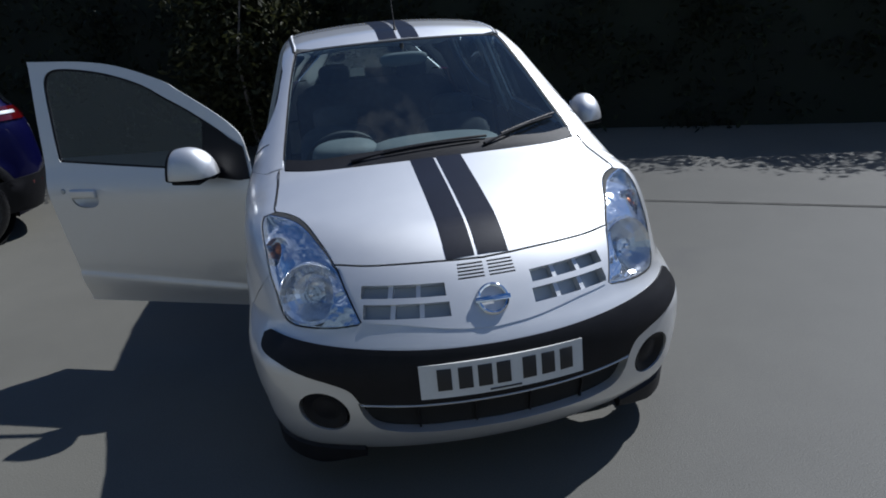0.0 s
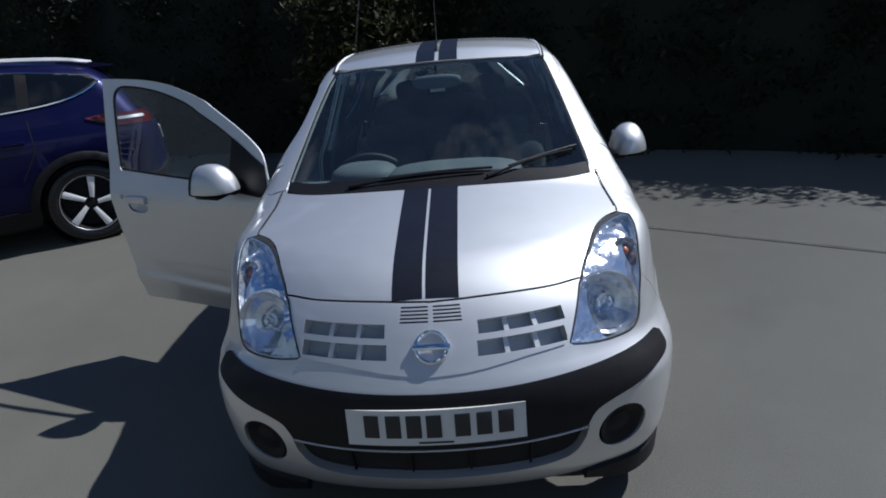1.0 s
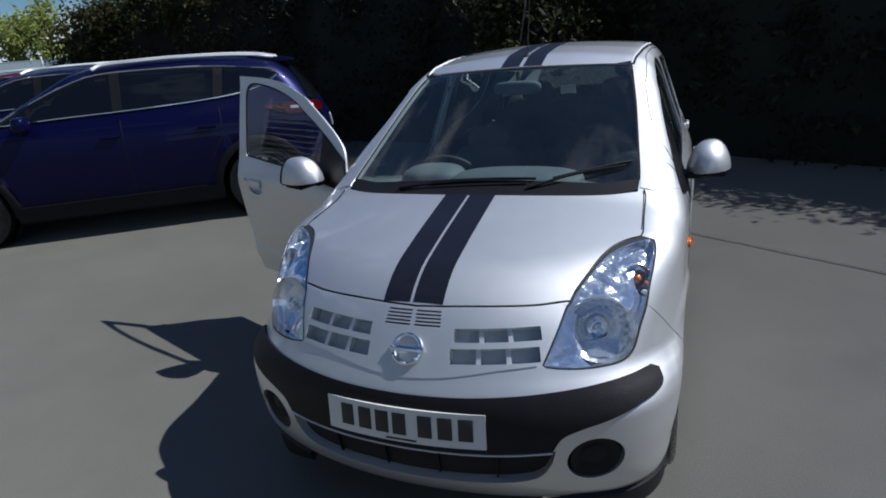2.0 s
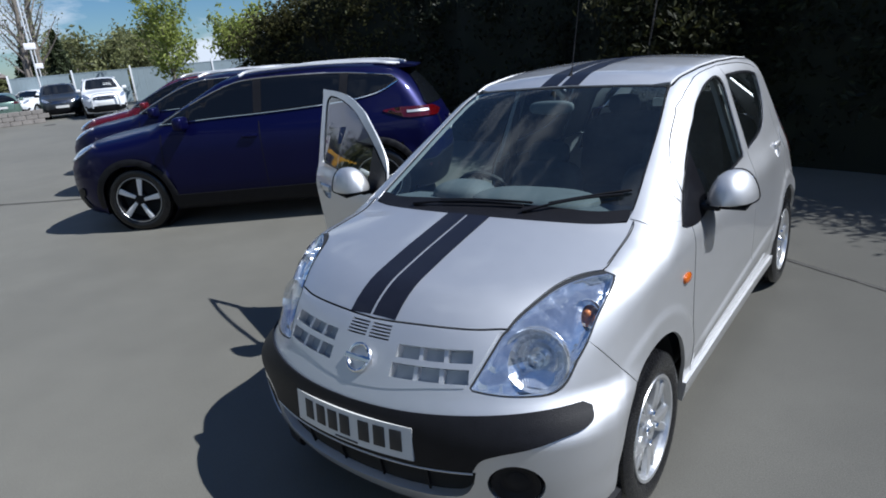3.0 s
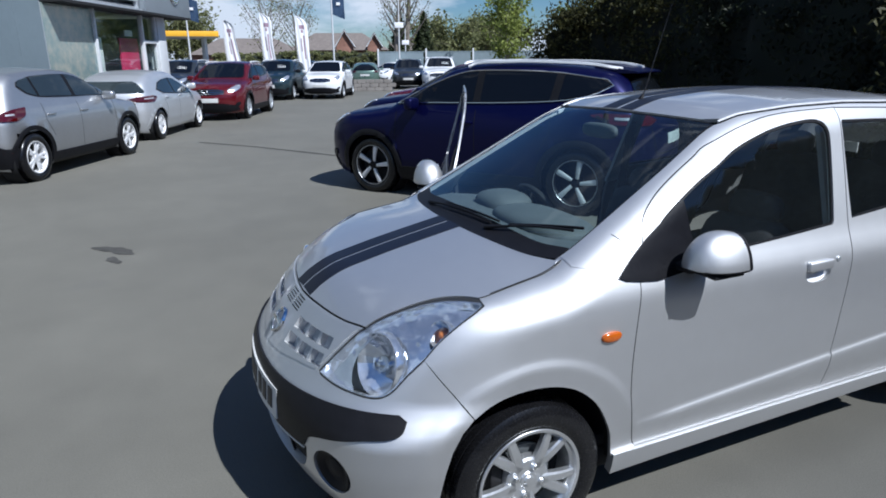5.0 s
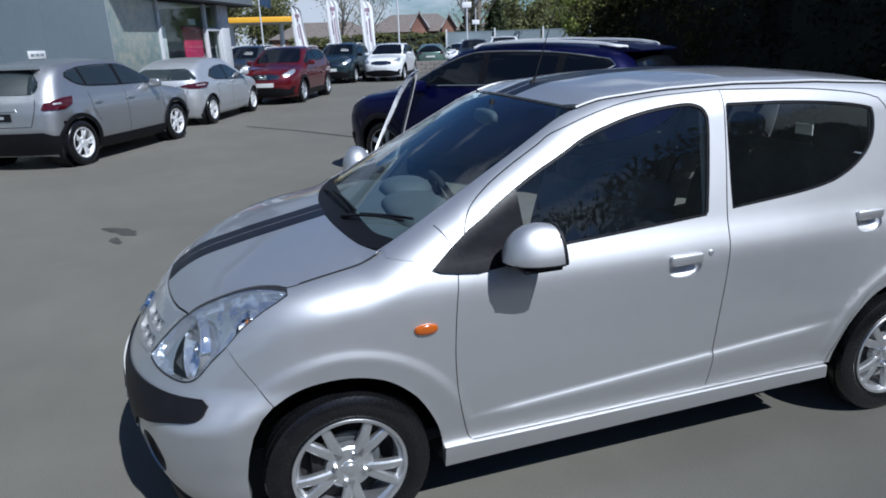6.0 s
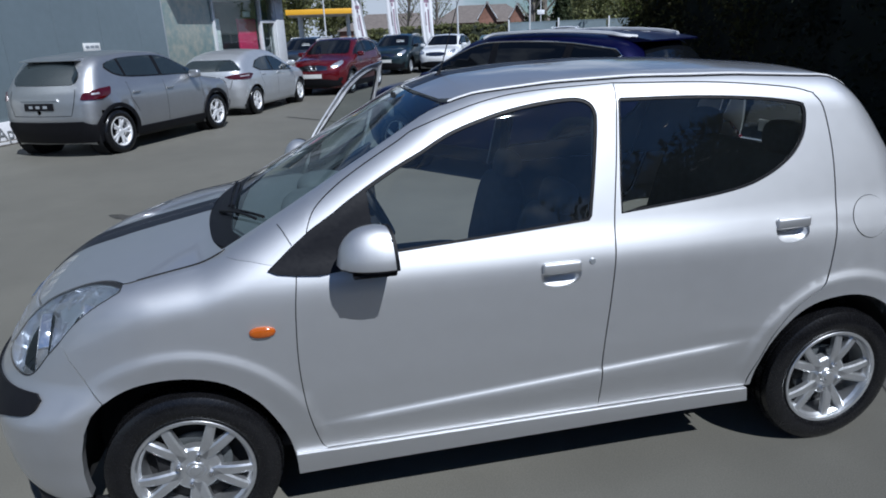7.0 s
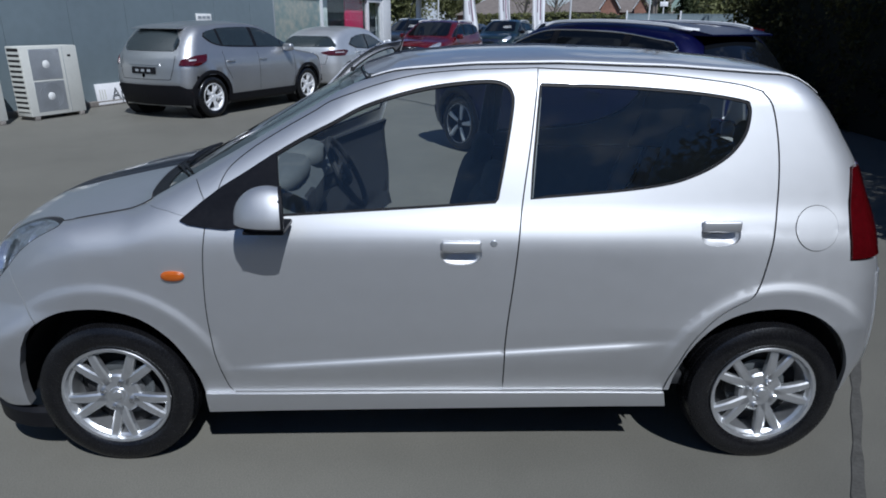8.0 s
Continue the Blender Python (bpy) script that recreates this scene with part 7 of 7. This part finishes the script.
def tree(x, y, h, r, mat, seed, label, n=7000, size=0.16, clear=0.25, squash=1.0, bare=False):
    """A tapered trunk with limbs and twigs, and leaves in clumps at the twigs."""
    t = thing("tree", pose(x, y, 0, 0, 0, 37 * seed), label, "tree")
    rs = np.random.RandomState(seed)
    geo, tips = [], []
    tr = 0.022 * h + 0.03
    trunk = [(0.02 * h * math.sin(0.9 * k + seed), 0.02 * h * math.cos(1.1 * k + seed) - 0.02 * h, h * 0.92 * k / 6) for k in range(7)]
    trunk[0] = (trunk[0][0], trunk[0][1], -0.05)
    geo.append(tube(trunk, [tr * (1.15 - k / 6.2) for k in range(7)], 8))
    limbs = 16 if not bare else 24
    for i in range(limbs):
        z = h * (clear + (0.86 - clear) * (i + rs.rand()) / limbs)
        k = min(5, int(z / (h * 0.92) * 6))
        w = z / (h * 0.92) * 6 - k
        p0 = Vector(trunk[k]).lerp(Vector(trunk[k + 1]), w)
        a = 2.4 * i + rs.rand()
        reach = r * squash * (0.55 + 0.5 * rs.rand()) * math.sqrt(max(0.08, 1 - ((z / h - 0.5) / 0.56) ** 2))
        d = Vector((math.cos(a), math.sin(a), 0.35 + 0.7 * (z / h) + (0.6 if bare else 0.0)))
        p1, p2 = p0 + d * reach * 0.5, p0 + d * reach * 0.95 + Vector((0, 0, reach * 0.12))
        geo.append(tube([p0, p1, p2], [tr * 0.38 * (1.2 - z / h), tr * 0.22 * (1.2 - z / h), 0.012], 5))
        for j in range(6 if not bare else 12):
            q = p0.lerp(p2, 0.35 + 0.65 * rs.rand())
            e = q + Vector(rs.normal(size=3)) * r * 0.16 + Vector((0, 0, r * 0.10))
            geo.append(tube([q, e], [0.014, 0.005], 4))
            tips.append(e)
            tips.append(q)
    part("trunk", join(*geo), "bark", t)
    if not bare or n:
        tip = np.array([tuple(q) for q in tips])
        per = max(1, n // len(tip))
        cs = np.repeat(tip, per, axis=0) + rs.normal(size=(len(tip) * per, 3)) * r * 0.13
        v, f = leaves(cs, size, seed + 3)
        mesh_of("crown", v, f, mat, t)


def conifer(x, y, h, r, seed, label):
    t = thing("tree", pose(x, y, 0), label, "tree")
    rs = np.random.RandomState(seed)
    part("trunk", tube([(0, 0, -0.05), (0, 0, h * 0.5), (0, 0, h * 0.98)], [0.14, 0.09, 0.02], 8), "bark", t)
    k = 3800
    z = h * (0.08 + 0.92 * rs.rand(k) ** 1.2)
    a = rs.rand(k) * 6.283
    rr = r * (1.02 - z / h) * (0.5 + 0.6 * rs.rand(k)) * (0.8 + 0.2 * np.sin(5 * a + 9 * z / h))
    v, f = leaves(np.stack([rr * np.cos(a), rr * np.sin(a), z], 1), 0.22, seed)
    mesh_of("crown", v, f, "leaf_conifer", t)


tree(-36.2, 19.9, 5.5, 1.75, "leaf_spring", 1, "young tree in fresh yellow-green spring leaf", 3600, 0.13, 0.15)
tree(-50.5, 22.8, 3.7, 2.2, "leaf_olive", 3, "broad olive-green tree beyond the fence", 2800, 0.2, 0.12)
tree(-54.0, 27.5, 4.0, 2.6, "leaf_olive", 4, "broad olive-green tree beyond the fence", 2800, 0.2, 0.12)
tree(-51.0, 17.6, 11.0, 2.2, "leaf_olive", 5, "tall bare-branched tree just coming into leaf", 500, 0.10, 0.2, bare=True)
tree(-54.5, 20.0, 12.0, 2.4, "leaf_olive", 6, "tall bare-branched tree just coming into leaf", 500, 0.10, 0.2, bare=True)
tree(-66.0, 9.5, 7.0, 2.8, "leaf_olive", 7, "bare-branched tree behind the low roofs", 300, 0.12, 0.25, bare=True)
tree(-74.0, 14.0, 7.4, 2.8, "leaf_olive", 8, "bare-branched tree behind the low roofs", 300, 0.12, 0.25, bare=True)
tree(-82.0, -3.0, 6.0, 4.2, "leaf_olive", 10, "broad olive-green tree behind the canopy", 6000, 0.26, 0.1)
tree(-96.0, 4.0, 5.8, 4.5, "leaf_olive", 11, "broad olive-green tree behind the canopy", 6000, 0.26, 0.1)
tree(-80.0, 33.0, 4.6, 3.2, "leaf_olive", 12, "broad olive-green tree beside the houses", 3200, 0.26, 0.1)
tree(-68.0, 36.0, 4.7, 3.6, "leaf_olive", 13, "broad olive-green tree beyond the fence", 3400, 0.24, 0.1)
tree(-58.0, 42.0, 5.4, 3.8, "leaf_spring", 14, "broad spring-green tree beyond the fence", 3600, 0.26, 0.1)
conifer(-55.0, 19.4, 5.4, 1.7, 15, "dark pointed conifer by the fence")
conifer(-57.5, 22.8, 5.8, 1.8, 16, "dark pointed conifer by the fence")


# ---- houses and roofs in the distance ----
def house(m, w, d, eaves, ridge, label, gable=True):
    h = thing("house", m, label, "house", "houses beyond the yard")
    part("wall", box((0, 0, eaves / 2), (w, d, eaves), 0.02), "brick", h)
    if gable:
        part("gable", prism([(-w / 2, eaves), (w / 2, eaves), (0, ridge)], -d / 2, d / 2, "y"), "brick", h)
        for s in (1, -1):
            sl = math.atan2(ridge - eaves, w / 2)
            ln = math.hypot(w / 2, ridge - eaves) + 0.5
            part("roof", moved(box((0, 0, 0), (ln, d + 0.7, 0.14), 0.02), Matrix.Translation((s * (w / 4 + 0.1), 0, (eaves + ridge) / 2 + 0.05)) @ Matrix.Rotation(s * sl, 4, "Y")), "roof_tile", h)
        part("barge_board", tube([(-w / 2 - 0.2, -d / 2 - 0.36, eaves - 0.05), (0, -d / 2 - 0.36, ridge + 0.12), (w / 2 + 0.2, -d / 2 - 0.36, eaves - 0.05)], 0.09, 4), "pole", h)
    else:
        vs = [(-w / 2 - 0.4, -d / 2 - 0.4, eaves), (w / 2 + 0.4, -d / 2 - 0.4, eaves), (w / 2 + 0.4, d / 2 + 0.4, eaves), (-w / 2 - 0.4, d / 2 + 0.4, eaves), (-w * 0.25, 0, ridge), (w * 0.25, 0, ridge)]
        part("roof", (vs, [(3, 2, 1, 0), (0, 1, 5, 4), (1, 2, 5), (2, 3, 4, 5), (3, 0, 4)]), "roof_tile", h, sharp=10)
    for x in (-w * 0.25, w * 0.25):
        wd = part("window", box((x, -d / 2 - 0.02, eaves * 0.55), (1.2, 0.08, 1.1), 0.01), "pole", h, "white framed window")
        part("pane", box((x, -d / 2 - 0.065, eaves * 0.55), (1.0, 0.02, 0.9)), "dark_glass", wd)


house(pose(-95.5, 25.9, 0, 0, 0, 73), 2.5, 5.0, 3.4, 5.5, "red brick house with a brown tiled gable")
house(pose(-94.5, 30.1, 0, 0, 0, 73), 2.0, 5.0, 3.4, 5.1, "red brick house with a brown tiled gable")
house(pose(-103.5, 27.2, 0, 0, 0, 73), 15.0, 9.0, 3.0, 5.7, "red brick house with a brown tiled roof", False)
house(pose(-90, 11.0, 0, 0, 0, 83), 14.0, 9.0, 2.3, 4.4, "low building with a broad brown tiled roof", False)
house(pose(-97, 40.0, 0, 0, 0, 70), 9.0, 8.0, 2.6, 4.8, "red brick house with a brown tiled roof", False)

canopy = thing("forecourt_canopy", pose(-62.5, 1.0, 0, 0, 0, 88), "yellow-edged filling station canopy on posts", "canopy")
part("canopy_roof", box((0, 0, 3.75), (6.4, 8.0, 0.34), 0.02), "paper", canopy)
part("canopy_edge", box((0, -4.03, 3.80), (6.5, 0.06, 0.44), 0.01), "yellow", canopy, "yellow edge band")
part("canopy_edge", box((-3.23, 0, 3.80), (0.06, 8.0, 0.44), 0.01), "yellow", canopy, "yellow edge band")
part("canopy_edge", box((3.23, 0, 3.80), (0.06, 8.0, 0.44), 0.01), "yellow", canopy, "yellow edge band")
for x in (-2.2, 2.2):
    for y in (-2.5, 2.5):
        part("post", box((x, y, 1.8), (0.25, 0.25, 3.6), 0.01), "pole", canopy)


# ---- flags, poles, fence and low wall ----
def feather_flag(x, y, h, turn, seed):
    """A feather flag on a leaning, whipped mast; the cloth falls in upright folds and flutters free at its foot."""
    f = thing("feather_flag", pose(x, y, 0, 0, 0, turn), "tall white feather flag with dark print", "flag", "white feather flags")

    def lean(t):
        return -0.27 + 0.20 * (1 - t) ** 2

    mast = [(lean(t), 0, 0.02 + h * 0.90 * t) for t in (0, 0.25, 0.5, 0.75, 0.9)] + [(-0.235, 0, h * 0.95), (-0.13, 0, h * 0.99), (0.0, 0, h)]
    part("mast", tube(mast, [0.02, 0.018, 0.015, 0.012, 0.011, 0.010, 0.008, 0.006], 6), "pole", f)
    n, k = 18, 12

    def cloth(u, t):
        top = 1.0 if t < 0.84 else math.sqrt(max(0.02, 1 - ((t - 0.84) / 0.165) ** 2))
        w = (0.56 + 0.05 * math.sin(5 * t + seed)) * top * (1.0 - 0.25 * max(0.0, 0.25 - t) / 0.25)
        fold = 0.035 * math.sin(15 * u + 2.5 * t + seed) * (0.35 + 0.65 * u)
        return lean(t) + 0.01 + w * u + 0.10 * (1 - t) ** 3 * u, fold + 0.06 * math.sin(4 * t + seed) * u, 0.62 + (h - 0.62) * t - 0.22 * (1 - t) ** 2 * u * u

    vs = [cloth(c / k, r / n) for r in range(n + 1) for c in range(k + 1)]
    fs = [(r * (k + 1) + c, r * (k + 1) + c + 1, (r + 1) * (k + 1) + c + 1, (r + 1) * (k + 1) + c) for r in range(n) for c in range(k)]
    part("cloth", (vs, fs), "banner", f)
    # print that cannot be read, as bars lying on both faces of the cloth
    for u0, u1, t0, t1 in ((0.30, 0.72, 0.80, 0.86), (0.42, 0.58, 0.74, 0.79), (0.56, 0.68, 0.34, 0.70), (0.34, 0.42, 0.45, 0.66)):
        grid = [(u0 + (u1 - u0) * c / 4, t0 + (t1 - t0) * r / 8) for r in range(9) for c in range(5)]
        quads = [(r * 5 + c, r * 5 + c + 1, r * 5 + c + 6, r * 5 + c + 5) for r in range(8) for c in range(4)]
        for away in (-0.006, 0.006):
            part("print_bar", ([(p[0], p[1] + away, p[2]) for p in (cloth(u, t) for u, t in grid)], quads), "banner_ink", f)


for fx, fy, fh, seed in ((-32.4, 1.92, 3.5, 0.4), (-32.25, 3.68, 3.85, 2.1), (-32.1, 5.40, 3.75, 4.0)):
    feather_flag(fx, fy, fh, 84, seed)


def flag_pole(x, y, h, cloth):
    f = thing("flag_pole", pose(x, y, 0, 0, 0, 80), "white flag pole with a hanging navy flag" if cloth else "tall pale lamp post", "flag pole" if cloth else "lamp post")
    part("pole", tube([(0, 0, 0), (0, 0, h)], [0.055, 0.035], 8), "pole", f)
    if cloth:
        vs, fs = [], []
        for i in range(9):
            for j in range(7):
                vs.append((0.05 + 0.62 * j / 6, 0.10 * math.sin(2.2 * j / 6 * 3 + i * 0.5), h - 0.08 - 1.15 * i / 8 - 0.22 * j / 6))
        for i in range(8):
            for j in range(6):
                a = i * 7 + j
                fs.append((a, a + 1, a + 8, a + 7))
        part("cloth", (vs, fs), "navy_flag", f)
        part("print_bar", box((0.34, -0.12, h - 0.70), (0.20, 0.01, 0.14)), "banner", f)
    else:
        part("sign_plate", box((0.0, -0.06, h * 0.42), (0.6, 0.03, 0.35), 0.01), "banner", f)


flag_pole(-32.6, 7.2, 5.1, True)
flag_pole(-38.5, 0.4, 5.1, True)
flag_pole(-40.0, 13.7, 9.0, False)
flag_pole(-50.0, 18.0, 7.0, False)

fence = thing("palisade_fence", pose(0, 0, 0), "grey-green metal boundary fence with white posts", "fence")
fl = [(-42.4, 13.0), (-40.5, 19.5), (-38.0, 27.0), (-30.0, 36.0)]
for (ax, ay), (bx, by) in zip(fl[:-1], fl[1:]):
    n = int(math.dist((ax, ay), (bx, by)) / 2.4)
    for i in range(n):
        t0, t1 = i / n, (i + 1) / n
        x0, y0, x1, y1 = ax + (bx - ax) * t0, ay + (by - ay) * t0, ax + (bx - ax) * t1, ay + (by - ay) * t1
        ang = math.degrees(math.atan2(y1 - y0, x1 - x0))
        ln = math.dist((x0, y0), (x1, y1))
        m = pose((x0 + x1) / 2, (y0 + y1) / 2, 0, 0, 0, ang)
        ribs = [box((-ln / 2 + 0.1 + 0.2 * k, 0.006 * (k % 2), 1.08), (0.196, 0.03, 2.02)) for k in range(int(ln / 0.2))] + [box((0, 0.04, 0.7), (ln, 0.04, 0.06)), box((0, 0.04, 1.7), (ln, 0.04, 0.06)), box((0, 0, 2.11), (ln, 0.06, 0.05))]
        tagged(part("fence_panel", moved(join(*ribs), m), "fence", fence), kind="stuff")
        part("fence_post", moved(box((-ln / 2, -0.03, 1.16), (0.10, 0.10, 2.32), 0.008), m), "pole", fence, "white post")

lw = thing("low_wall", pose(-31.2, 8.75, 0, 0, 0, 72), "low weathered concrete block wall", "wall")
for i in range(5):
    for j in range(3):
        part("block", box((-0.95 + 0.46 * i + (0.2 if j % 2 else 0), 0, 0.10 + 0.20 * j), (0.44, 0.25, 0.19), 0.01, 1), "block", lw)
